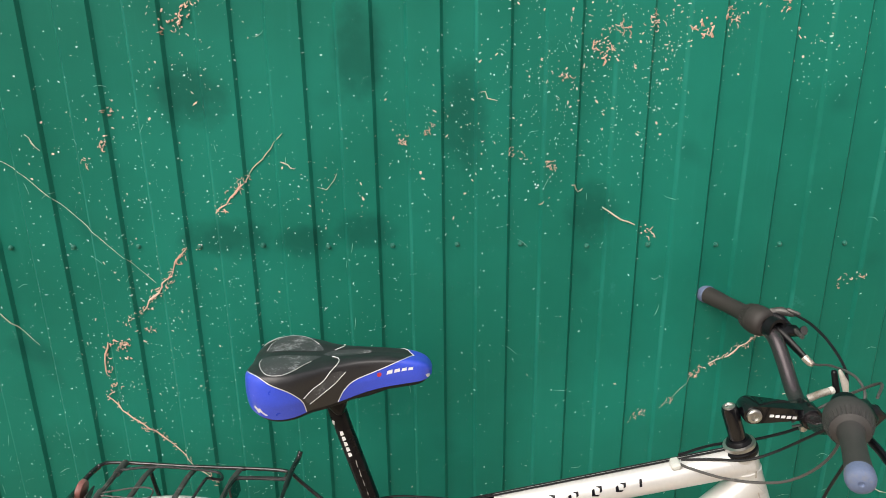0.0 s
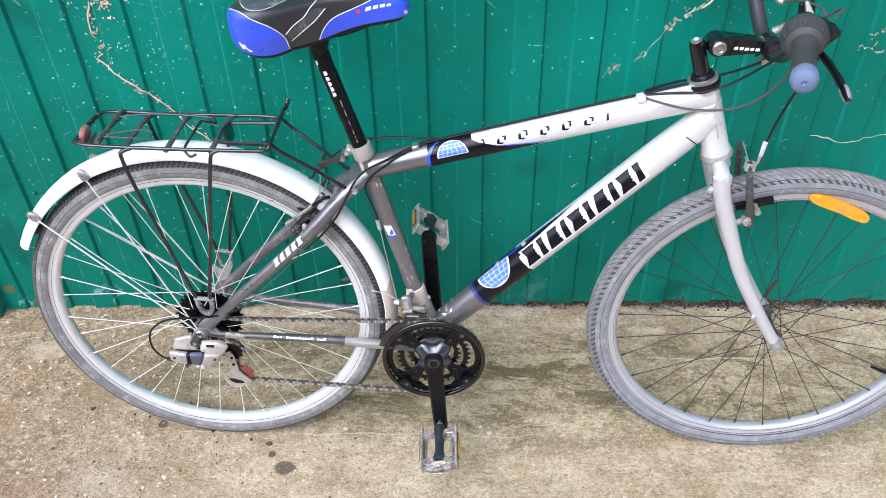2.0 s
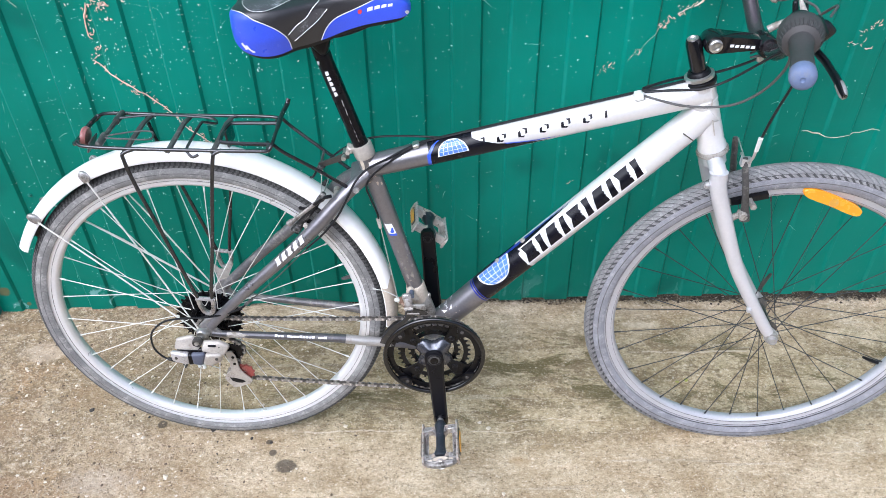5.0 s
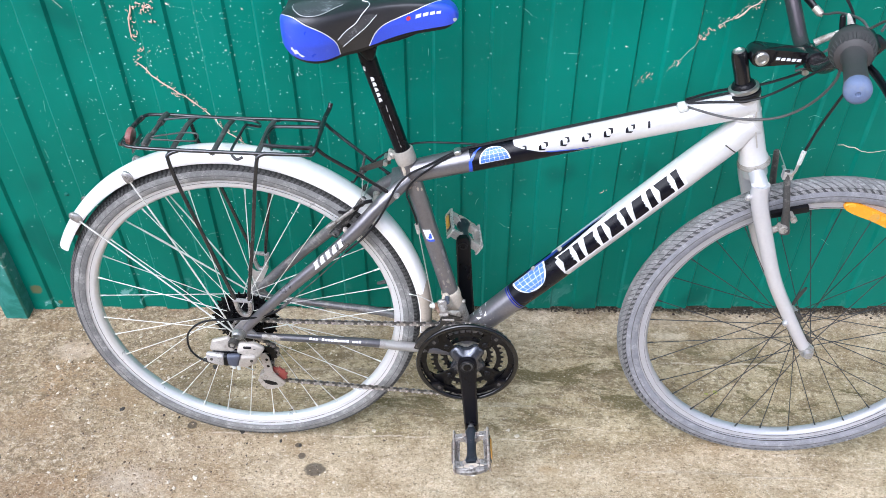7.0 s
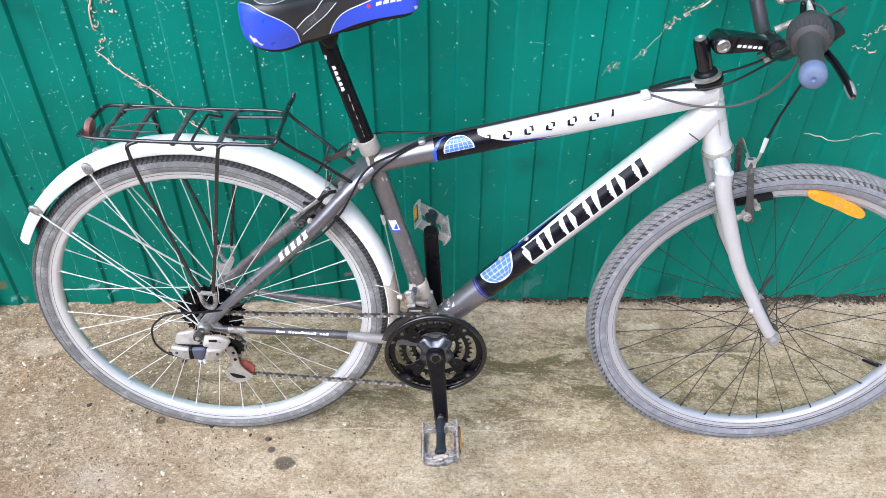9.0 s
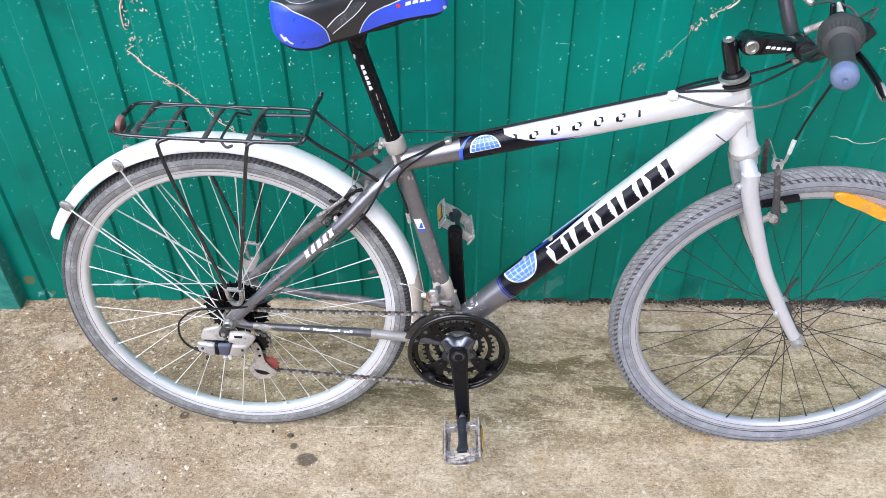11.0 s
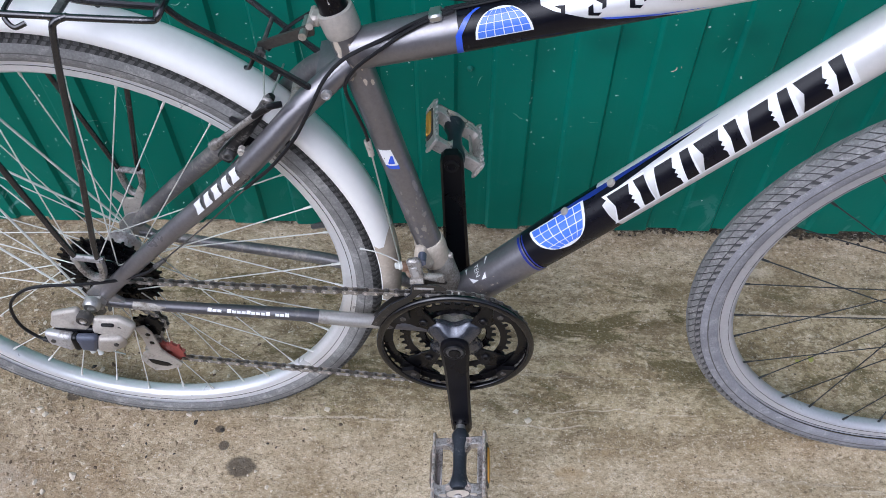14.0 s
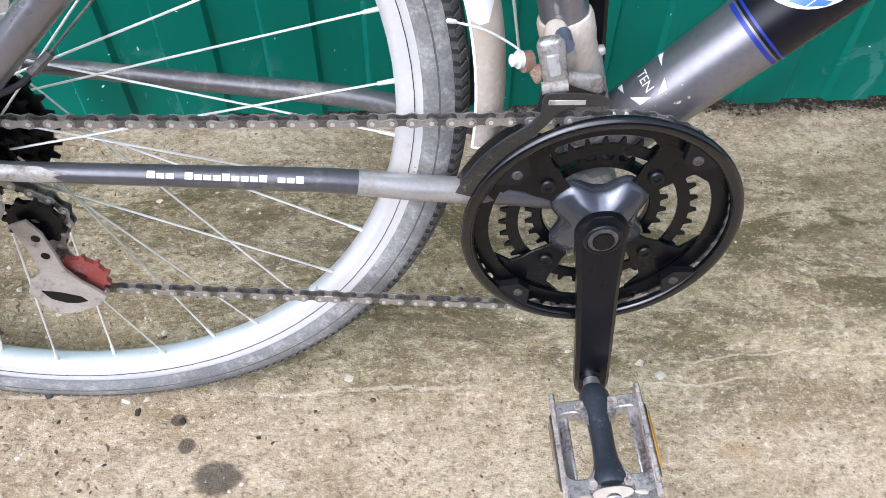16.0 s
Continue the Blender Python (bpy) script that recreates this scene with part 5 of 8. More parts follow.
def build_wheel(name, centre, front):
    rim_prof = [(-0.0115, 0.3165), (-0.0125, 0.3165), (-0.0125, 0.3135), (-0.0118, 0.3125), (-0.0120, 0.3010), (-0.0108, 0.2985), (-0.006, 0.2945), (0.006, 0.2945), (0.0108, 0.2985), (0.0120, 0.3010), (0.0118, 0.3125), (0.0125, 0.3135), (0.0125, 0.3165), (0.0115, 0.3165), (0.010, 0.309), (-0.010, 0.309)]
    wheel = part(name, Geo().lathe((0, 0, 0), (0, 1, 0), rim_prof, 96, closed=True), M_RIM_F if front else M_RIM, bike, "spoked wheel with polished alloy rim", Matrix.Translation(Vector(centre) + Vector((0, 0, TYRE_R))))
    half, r_tyre = (0.0202, 0.3530) if front else (0.0180, 0.3450)
    prof = tyre_profile(0.310, r_tyre, half)
    tyre = part("tyre", Geo().lathe((0, 0, 0), (0, 1, 0), prof, 120), M_TYRE_F if front else M_TYRE_R, wheel, "grey dusty tyre with block tread" if front else "dust-grey tyre with worn tread")
    # tread blocks on both shoulders and the crown
    mid = (0.310 + r_tyre) / 2 - 0.002
    g = Geo()

    def on_tyre(arc, ang, lift):
        a = radians(arc)
        r = mid + (r_tyre - mid + lift) * math.cos(a)
        return (r * math.sin(ang), (half + lift) * math.sin(a), r * math.cos(ang))

    count = 160 if front else 230
    lift = 0.0022 if front else 0.0014
    for k in range(count):
        a0 = math.tau * k / count
        w = math.tau / count
        rows = ((1, 26, 0.84, 0.95), (28, 51, 0.84, 0.95), (54, 67, 0.52, 0.45), (-26, -1, 0.84, 0.95), (-51, -28, 0.84, 0.95), (-67, -54, 0.52, 0.45)) if front else ((24, 46, 0.60, 0.15), (-46, -24, 0.60, 0.15), (4, 18, 0.7, 0.4), (-18, -4, 0.7, 0.4), (49, 60, 0.55, -0.2), (-60, -49, 0.55, -0.2))
        for lo, hi, fill, skew in rows:
            top = []
            for arc, sk in ((lo, 0.0), (hi, skew)):
                if lo < 0:
                    sk = skew - sk
                for e in (0.0, fill):
                    top.append((arc, a0 + w * (e + sk)))
            quad = [top[0], top[1], top[3], top[2]]
            g.add([on_tyre(a, b, -0.0004) for a, b in quad] + [on_tyre(a, b, lift) for a, b in quad], [(4, 5, 6, 7), (0, 1, 5, 4), (1, 2, 6, 5), (2, 3, 7, 6), (3, 0, 4, 7)])
    part("tread", g, M_TREAD_F if front else M_TREAD_R, tyre)
    # bed under the blocks coloured darker, so the gaps between them read dark
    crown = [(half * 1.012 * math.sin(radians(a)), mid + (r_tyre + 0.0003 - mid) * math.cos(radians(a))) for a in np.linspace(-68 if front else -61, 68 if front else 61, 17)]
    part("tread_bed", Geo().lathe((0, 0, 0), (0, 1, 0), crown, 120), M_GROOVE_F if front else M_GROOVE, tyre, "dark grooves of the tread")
    part("sidewall_line", Geo().lathe((0, 0, 0), (0, 1, 0), [(-0.0158, 0.3208), (-0.0162, 0.3212), (-0.0166, 0.3218)], 96), M_SEAM, tyre)
    part("sidewall_line", Geo().lathe((0, 0, 0), (0, 1, 0), [(-half * 1.004 * math.sin(radians(a)), mid + (r_tyre - mid) * 1.01 * math.cos(radians(a))) for a in (90, 92, 94)], 96), M_SEAM, tyre)
    for sg in (-1, 1):
        part("rim_line", Geo().lathe((0, 0, 0), (0, sg, 0), [(0.0118, 0.3166), (0.0131, 0.3172), (0.0128, 0.3182)], 96), M_GROOVE, wheel, "dark line between rim and tyre")
        for r in ((0.3125, 0.3015) if front else (0.3075,)):
            part("rim_line", Geo().lathe((0, 0, 0), (0, sg, 0), [(0.0112, r - 0.0006), (0.0127, r), (0.0112, r + 0.0006)], 96), M_GROOVE_F, wheel)
    flange = 0.034
    eye_r = 0.0155 if front else 0.0205
    thin = 0.00088 if front else 0.00088
    hub = Geo().lathe((0, 0, 0), (0, 1, 0), [(-0.050, 0.0), (-0.050, 0.007), (-0.038, 0.008), (-0.0365, 0.0225), (-0.0325, 0.0225), (-0.030, 0.012), (0.030, 0.012), (0.0325, 0.0225), (0.0365, 0.0225), (0.038, 0.008), (0.050, 0.007), (0.050, 0)], 26)
    if front:
        hub = Geo().lathe((0, 0, 0), (0, 1, 0), [(-0.050, 0.0), (-0.050, 0.006), (-0.038, 0.007), (-0.0365, 0.0175), (-0.0335, 0.0175), (-0.030, 0.010), (0.030, 0.010), (0.0335, 0.0175), (0.0365, 0.0175), (0.038, 0.007), (0.050, 0.006), (0.050, 0)], 26)
    part("hub", hub, M_CAGE if front else M_ALLOY, wheel, "dark muddy hub" if front else "dusty alloy hub")
    mat = M_DULLSPOKE if front else M_SPOKE
    meshes = {}
    for sg, lean in product((-1, 1), (-1, 1)):
        inner = Vector((eye_r * math.sin(radians(lean * 74)), sg * flange, eye_r * math.cos(radians(lean * 74))))
        outer = Vector((0, sg * 0.003, 0.2955))
        out_dir = (inner - outer).normalized()
        meshes[sg, lean] = Geo().tube([inner, outer - out_dir * -0.001, outer + out_dir * 0.0005], [thin, thin, thin], 6).tube([outer + out_dir * 0.013, outer], [0.0015, 0.0018], 6).mesh("spoke", mat)
    spokes = 32 if front else 36
    for k in range(spokes):
        sg = -1 if k % 2 else 1
        lean = -1 if k % 4 < 2 else 1
        part("spoke", meshes[sg, lean], None, wheel, at=pose(0, 0, 0, 0, k * 360 / spokes + (-0.3 if front else 15.6), 0))
    return wheel


front_wheel = build_wheel("front_wheel", (1.102, 0, 0), True)
STEER = Matrix.Translation(HEAD_B) @ Matrix.Rotation(radians(-3.6), 4, HEAD_AX) @ Matrix.Translation(-HEAD_B)
for turned in (fork, front_wheel):
    turned.matrix_basis = RAISED @ STEER @ RAISED.inverted() @ turned.matrix_basis
rear_wheel = build_wheel("rear_wheel", (0, 0, 0), False)
for sg in (-1, 1):
    part("axle_nut", Geo().lathe((0, sg * 0.0635, 0), (0, sg, 0), [(-0.006, 0), (-0.006, 0.0135), (0, 0.0135), (0, 0.0125), (0.003, 0.0125), (0.0035, 0.0095), (0.010, 0.0085), (0.012, 0.0075), (0.012, 0.0045), (0.010, 0.0040), (0.010, 0)], 16), M_BARE, front_wheel, "grey steel axle nut")
part("release_lever", Geo().tube(bent([(0.004, 0.066, 0.004), (0.012, 0.070, 0.03), (0.019, 0.066, 0.058)], 4), [0.0035, 0.0035, 0.004, 0.004, 0.0045, 0.0045, 0.004, 0.004, 0.003], 10, squash=0.5), M_CAGE, front_wheel, "quick release lever")
part("valve", Geo().tube([Vector((0.262, -0.002, -0.110)), Vector((0.247, -0.002, -0.104)), Vector((0.228, -0.002, -0.096))], [0.004, 0.004, 0.0028], 8), M_SATIN, front_wheel, "black tyre valve")
part("valve", Geo().tube([Vector((0.288, 0.002, 0.090)), Vector((0.276, 0.002, 0.086)), Vector((0.262, 0.002, 0.0815))], [0.0042, 0.0042, 0.003], 8), M_RACKTOP, rear_wheel, "dusty black tyre valve")
# amber reflector between the front spokes
ref = Geo()
outl = []
for a in np.linspace(0, math.tau, 40, endpoint=False):
    c, q = math.cos(a), math.sin(a)
    x, z = 0.060 * math.copysign(abs(c) ** 0.45, c), 0.0108 * math.copysign(abs(q) ** 0.75, q)
    outl.append((x, z - 0.7 * x * x + 0.001))
ref.plate(outl, -0.010, 0.002, 0.002)
reflector = part("spoke_reflector", ref, M_AMBER, front_wheel, "amber spoke reflector", Matrix.Translation((0.0465, -0.010, 0.289)) @ pose(0, 0, 0, 0, 21, 0))
part("reflector_boss", Geo().lathe((0, -0.010, 0), (0, -1, 0), [(-0.002, 0.009), (0.0015, 0.0085), (0.002, 0.006), (0.002, 0)], 16), M_PEDREF, reflector)

# mudguard over the rear wheel
mg = Geo()
prof_mg = [(-0.0255, -0.0130), (-0.0262, -0.008), (-0.0245, -0.002), (-0.018, 0.0045), (-0.008, 0.0075), (0.008, 0.0075), (0.018, 0.0045), (0.0245, -0.002), (0.0262, -0.008), (0.0255, -0.0130)]
mud_n = 72
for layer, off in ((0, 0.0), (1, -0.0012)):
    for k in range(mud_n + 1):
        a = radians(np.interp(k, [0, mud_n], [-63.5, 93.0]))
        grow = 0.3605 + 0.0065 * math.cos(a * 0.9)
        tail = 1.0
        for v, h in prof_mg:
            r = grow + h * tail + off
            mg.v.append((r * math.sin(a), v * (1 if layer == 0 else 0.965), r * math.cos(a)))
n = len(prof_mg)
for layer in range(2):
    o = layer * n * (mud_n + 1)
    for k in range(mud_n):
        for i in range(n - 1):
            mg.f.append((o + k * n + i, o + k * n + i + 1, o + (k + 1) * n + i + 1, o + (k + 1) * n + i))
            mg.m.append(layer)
o = n * (mud_n + 1)
for k in range(mud_n):
    for i in (0, n - 1):
        mg.f.append((k * n + i, (k + 1) * n + i, o + (k + 1) * n + i, o + k * n + i))
        mg.m.append(0)
for k in (0, mud_n):
    for i in range(n - 1):
        mg.f.append((k * n + i, k * n + i + 1, o + k * n + i + 1, o + k * n + i))
        mg.m.append(0)
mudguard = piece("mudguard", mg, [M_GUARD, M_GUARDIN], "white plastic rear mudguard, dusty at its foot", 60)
film = Geo()
rr_mud = random.Random(12)
ragged = [76.5 + rr_mud.uniform(-2.0, 2.0) for _ in prof_mg]
for k in range(13):
    for (v, h), a0 in zip(prof_mg, ragged):
        a = radians(a0 + (92.6 - a0) * k / 12)
        r = 0.3605 + 0.0065 * math.cos(a * 0.9) + h + 0.0005
        film.v.append((r * math.sin(a), v * 1.02, r * math.cos(a)))
film.f = [(k * n + i, k * n + i + 1, (k + 1) * n + i + 1, (k + 1) * n + i) for k in range(12) for i in range(n - 1)]
film.m = [0] * len(film.f)
part("mud_film", film, M_DUST, mudguard, "dried beige mud")
for sg in (-1, 1):
    for cu, cw in ((-0.167, 0.322), (-0.279, 0.234)):
        d = Vector((cu, 0, cw)).normalized()
        part("stay_clip", Geo().hull([Vector((cu, sg * (0.0275 + c), cw)) + d * (0.0125 * k * math.cos(q)) + Vector((-d.z, 0, d.x)) * (0.0085 * k * math.sin(q)) for c, k in ((-0.002, 1.0), (0.003, 1.0), (0.0055, 0.6)) for q in np.linspace(0, math.tau, 12, endpoint=False)]), M_PEDWEB, mudguard, "grey stay clip")
        part("stay_wire", Geo().tube([Vector((cu, sg * 0.030, cw)), Vector((cu * 0.6, sg * 0.046, cw * 0.6)), Vector((-0.006, sg * 0.067, -0.004))], 0.0016, 6), M_SPOKE, mudguard, "thin steel stay")

# luggage rack
RW = 0.396
rack_geo = Geo()
near = bent([(0.160, -0.030, RW - 0.001), (0.166, -0.056, RW - 0.001), (0.145, -0.063, RW), (0.0, -0.063, RW + 0.001), (-0.125, -0.062, RW + 0.004), (-0.150, -0.050, RW + 0.005), (-0.157, -0.030, RW + 0.002)], 5)
rack_geo.tube(near, 0.0032, 10)
rack = piece("luggage_rack", rack_geo, M_RACK, "black tubular steel luggage rack with worn paint")


def rack_part(name, geo, mats=M_RACK, label=""):
    return part(name, geo, mats, rack, label)


rack_part("rail", Geo().tube(bent([(0.162, 0.045, RW - 0.001), (0.150, 0.064, RW), (0.0, 0.064, RW + 0.001), (-0.125, 0.063, RW + 0.004), (-0.150, 0.050, RW + 0.005), (-0.157, 0.030, RW + 0.002)], 5), 0.0032, 10))
rack_part("front_hoop", Geo().tube(bent([(0.160, -0.030, RW - 0.001), (0.166, -0.058, RW - 0.001), (0.172, -0.052, RW + 0.008), (0.173, -0.01, RW + 0.012), (0.174, 0.045, RW + 0.016), (0.178, 0.070, RW + 0.020), (0.181, 0.076, RW + 0.030)], 5), [0.0032] * 16 + [0.0042] * 15, 10))
rack_part("rear_hoop", Geo().tube(bent([(-0.150, -0.050, RW + 0.005), (-0.162, -0.035, RW - 0.004), (-0.166, 0.0, RW - 0.010), (-0.162, 0.035, RW - 0.004), (-0.150, 0.050, RW + 0.005)], 5), 0.0045, 8))
for u, mats in ((0.078, M_RACKTOP), (0.004, M_RACKTOP), (-0.066, M_RACKTOP)):
    rack_part("cross_bar", Geo().tube([(u - 0.004, -0.062, RW - 0.004), (u, -0.03, RW + 0.002), (u, 0.03, RW + 0.002), (u + 0.002, 0.063, RW - 0.002)], 0.0034, 8, squash=1.5), mats, "scuffed cross bar")
rack_part("cross_plate", Geo().block(Matrix.Translation((0.081, 0.028, RW - 0.016)) @ pose(0, 0, 0, 0, -6, 0), (0.004, 0.045, 0.034), 0.001))
rack_part("inner_loop", Geo().tube(bent([(0.168, 0.034, RW + 0.003), (0.10, 0.034, RW + 0.002), (0.082, 0.026, RW + 0.002), (0.080, -0.024, RW + 0.002), (0.090, -0.036, RW + 0.001), (0.168, -0.040, RW)], 5), 0.0034, 8))
# spring clamp of thin wire on the deck
rack_part("spring_wire", Geo().tube(bent([(-0.115, 0.03, RW + 0.010), (-0.05, 0.040, RW + 0.013), (0.02, 0.038, RW + 0.012), (0.055, 0.034, RW + 0.010), (0.066, 0.012, RW + 0.012), (0.050, 0.004, RW + 0.018), (0.045, -0.004, RW + 0.020), (0.036, -0.035, RW + 0.008), (0.032, -0.060, RW + 0.0), (0.042, -0.070, RW - 0.008), (0.052, -0.066, RW - 0.006)], 5), 0.0024, 8), M_RACK, "bent spring clamp wire")
rack_part("spring_wire", Geo().tube(bent([(-0.112, -0.036, RW + 0.010), (-0.06, -0.020, RW + 0.012), (-0.035, -0.020, RW + 0.011), (-0.030, -0.035, RW + 0.009), (-0.040, -0.044, RW + 0.009), (-0.112, -0.040, RW + 0.009)], 5), 0.0014, 8), M_RACKTOP, "thin wire clamp")
rack_part("spring_coil", Geo().tube([(-0.112, -0.058, RW + 0.006), (-0.112, -0.028, RW + 0.008)], 0.0060, 10).tube([(-0.110, 0.022, RW + 0.008), (-0.110, 0.056, RW + 0.007)], 0.0060, 10).tube([(-0.112, -0.06, RW + 0.007), (-0.110, 0.06, RW + 0.008)], 0.004, 8), M_RACKTOP, "muddy spring coils")
for sg in (-1, 1):
    rack_part("leg", Geo().tube(bent([(-0.056, sg * 0.063, RW + 0.001), (-0.070, sg * 0.066, RW - 0.004), (-0.073, sg * 0.068, RW - 0.014), (-0.062, sg * 0.070, 0.330), (-0.035, sg * 0.073, 0.235), (-0.006, sg * 0.076, 0.130), (0.004, sg * 0.076, 0.094)], 4), 0.0034, 10))
    rack_part("leg", Geo().tube(bent([(0.090, sg * 0.063, RW + 0.001), (0.079, sg * 0.066, RW - 0.003), (0.0745, sg * 0.068, RW - 0.013), (0.066, sg * 0.071, 0.330), (0.050, sg * 0.074, 0.220), (0.033, sg * 0.076, 0.120), (0.0295, sg * 0.076, 0.092)], 4), 0.0034, 10))
    foot = Geo().tube([(0.000, sg * 0.076, 0.093), (0.036, sg * 0.076, 0.090)], 0.0042, 8)
    foot.tube(bent([(0.004, sg * 0.076, 0.092), (0.006, sg * 0.075, 0.074), (0.012, sg * 0.073, 0.058), (0.023, sg * 0.073, 0.056), (0.0295, sg * 0.075, 0.070), (0.031, sg * 0.076, 0.090)], 5), 0.0046, 8, squash=1.2)
    rack_part("foot_plate", foot, M_PEDWEB, "looped steel foot plate")
    rack_part("front_strut", Geo().tube(bent([(0.171, sg * 0.048, RW + 0.006), (0.190, sg * 0.046, RW - 0.012), (0.240, sg * 0.037, 0.347), (0.284, sg * 0.031, 0.313), (0.300, sg * 0.030, 0.300)], 4), [0.0032] * 12 + [0.0036] * 5, 8))
strap = rack_part("clamp_strap", Geo().hull([Vector((0.293, -0.008, 0.360)) + q for q in (Vector((0, 0, 0.006)), Vector((0, 0, -0.006)), Vector((0, 0.004, 0.006)), Vector((0, 0.004, -0.006)))] + [Vector((0.240, -0.020, 0.345)) + q for q in (Vector((0, 0, 0.0048)), Vector((0, 0, -0.0048)), Vector((0, 0.004, 0.0048)), Vector((0, 0.004, -0.0048)))]), M_CAGE, "dark flat strap to the seat clamp")
part("strap_bolt", Geo().tube([(0.243, -0.034, 0.344), (0.243, 0.034, 0.344)], 0.0024, 8).lathe((0.243, -0.024, 0.344), (0, -1, 0), [(0, 0.0058), (0.004, 0.0056), (0.005, 0.003), (0.005, 0)], 6), M_RACKTOP, strap, "rusty bolt")
part("strap_hook", Geo().tube(bent([(0.240, -0.022, 0.342), (0.234, -0.024, 0.333), (0.229, -0.022, 0.324), (0.224, -0.018, 0.321)], 4), 0.0022, 8), M_SATIN, strap, "black hooked end")
part("strap_screw", Geo().tube([(0.284, -0.020, 0.359), (0.284, 0.014, 0.359)], 0.0042, 8), M_STEEL, strap)
rack_part("rear_reflector", Geo().lathe((-0.158, 0.0, RW - 0.010), (-1, 0, 0.15), [(-0.004, 0), (-0.004, 0.016), (0.0, 0.018), (0.003, 0.018), (0.005, 0.016), (0.0065, 0.008), (0.007, 0)], 24), M_REDREF, "faded red round rear reflector")
rack_part("reflector_bracket", Geo().block(Matrix.Translation((-0.150, 0.0, RW - 0.022)) @ pose(0, 0, 0, 0, 20, 0), (0.003, 0.036, 0.022), 0.001), M_RACKTOP, "muddy reflector bracket")

# seat post, clamp, saddle
POST_D = (Vector((0.2560, 0, 0.5480)) - Vector((0.3150, 0, 0.372))).normalized()
post_a = Vector((0.3150, 0, 0.372))
seat_post = piece("seat_post", Geo().tube([post_a - POST_D * 0.04, post_a + POST_D * 0.165, post_a + POST_D * 0.170, post_a + POST_D * 0.178, post_a + POST_D * 0.205], [0.0136, 0.0136, 0.0142, 0.0142, 0.0125], 22), M_BLACK, "glossy black seat post with scratches")
ON_SP = OnTube(post_a, post_a + POST_D * 0.17, [(0, 0.0136), (1, 0.0136)])
decal("pale_mark", [[(0.152 - 0.0095 * k, -0.0005), (0.146 - 0.0095 * k, -0.001), (0.1445 - 0.0095 * k, 0.0050), (0.1525 - 0.0095 * k, 0.0045)] for k in range(5)], ON_SP, 0.0005, M_DWHITE, seat_post, "row of white block marks")
decal("pale_mark", [[(0.171, 0.006), (0.163, 0.0095), (0.166, 0.0135), (0.173, 0.011)]], ON_SP, 0.0006, M_DWHITE, seat_post)
decal("scratch", [[(0.098 - 0.017 * k, -0.004 + 0.0006 * k), (0.086 - 0.017 * k, -0.003), (0.087 - 0.017 * k, -0.0015), (0.099 - 0.017 * k, -0.0028)] for k in range(5)], ON_SP, 0.0005, M_ALLOY, seat_post, "bare scratches")
clamp = piece("seat_clamp", Geo().lathe(post_a - POST_D * 0.022, POST_D, [(0.004, 0.0150), (0.004, 0.0172), (0.006, 0.0180), (0.012, 0.0184), (0.026, 0.0184), (0.029, 0.0178), (0.030, 0.0145)], 26), M_SEATALLOY, "dirty pale alloy seat clamp")
part("clamp_bolt", Geo().tube([post_a + Vector((-0.024, -0.016, -0.004)), post_a + Vector((-0.024, 0.016, -0.004))], 0.0038, 10).block(Matrix.Translation(post_a + Vector((-0.020, 0, -0.004))), (0.011, 0.018, 0.012), 0.003), M_SEATALLOY, clamp)
piece("saddle_clamp", Geo().blob([(0.262, -0.012, 0.552, 0.009), (0.262, 0.012, 0.552, 0.009), (0.248, -0.016, 0.568, 0.008), (0.248, 0.016, 0.568, 0.008), (0.268, -0.014, 0.568, 0.007), (0.268, 0.014, 0.568, 0.007)]), M_BLACK, "black saddle clamp")
saddle = piece("saddle", Geo().tube(bent([(0.150, -0.030, 0.590), (0.20, -0.022, 0.575), (0.29, -0.018, 0.578), (0.370, -0.008, 0.606)], 5), 0.0036, 8).tube(bent([(0.150, 0.030, 0.590), (0.20, 0.022, 0.575), (0.29, 0.018, 0.578), (0.370, 0.008, 0.606)], 5), 0.0036, 8), M_BLACK, "black and blue sports saddle, scuffed")
# shell: stations along u with half width, crown height, edge height
SAD = [(0.129, 0.030, 0.6185, 0.6000), (0.133, 0.052, 0.6260, 0.5860), (0.143, 0.068, 0.6325, 0.5750), (0.160, 0.0795, 0.6375, 0.5680), (0.182, 0.0820, 0.6395, 0.5645), (0.205, 0.0760, 0.6395, 0.5660), (0.228, 0.0630, 0.6400, 0.5720),
       (0.250, 0.0490, 0.6405, 0.5740), (0.275, 0.0375, 0.6420, 0.5800), (0.300, 0.0305, 0.6435, 0.5885), (0.330, 0.0265, 0.6440, 0.5970), (0.360, 0.0245, 0.6425, 0.6030), (0.384, 0.0215, 0.6375, 0.6070), (0.396, 0.0155, 0.6305, 0.6105), (0.4015, 0.0070, 0.6220, 0.6145)]
SAD_N = 48


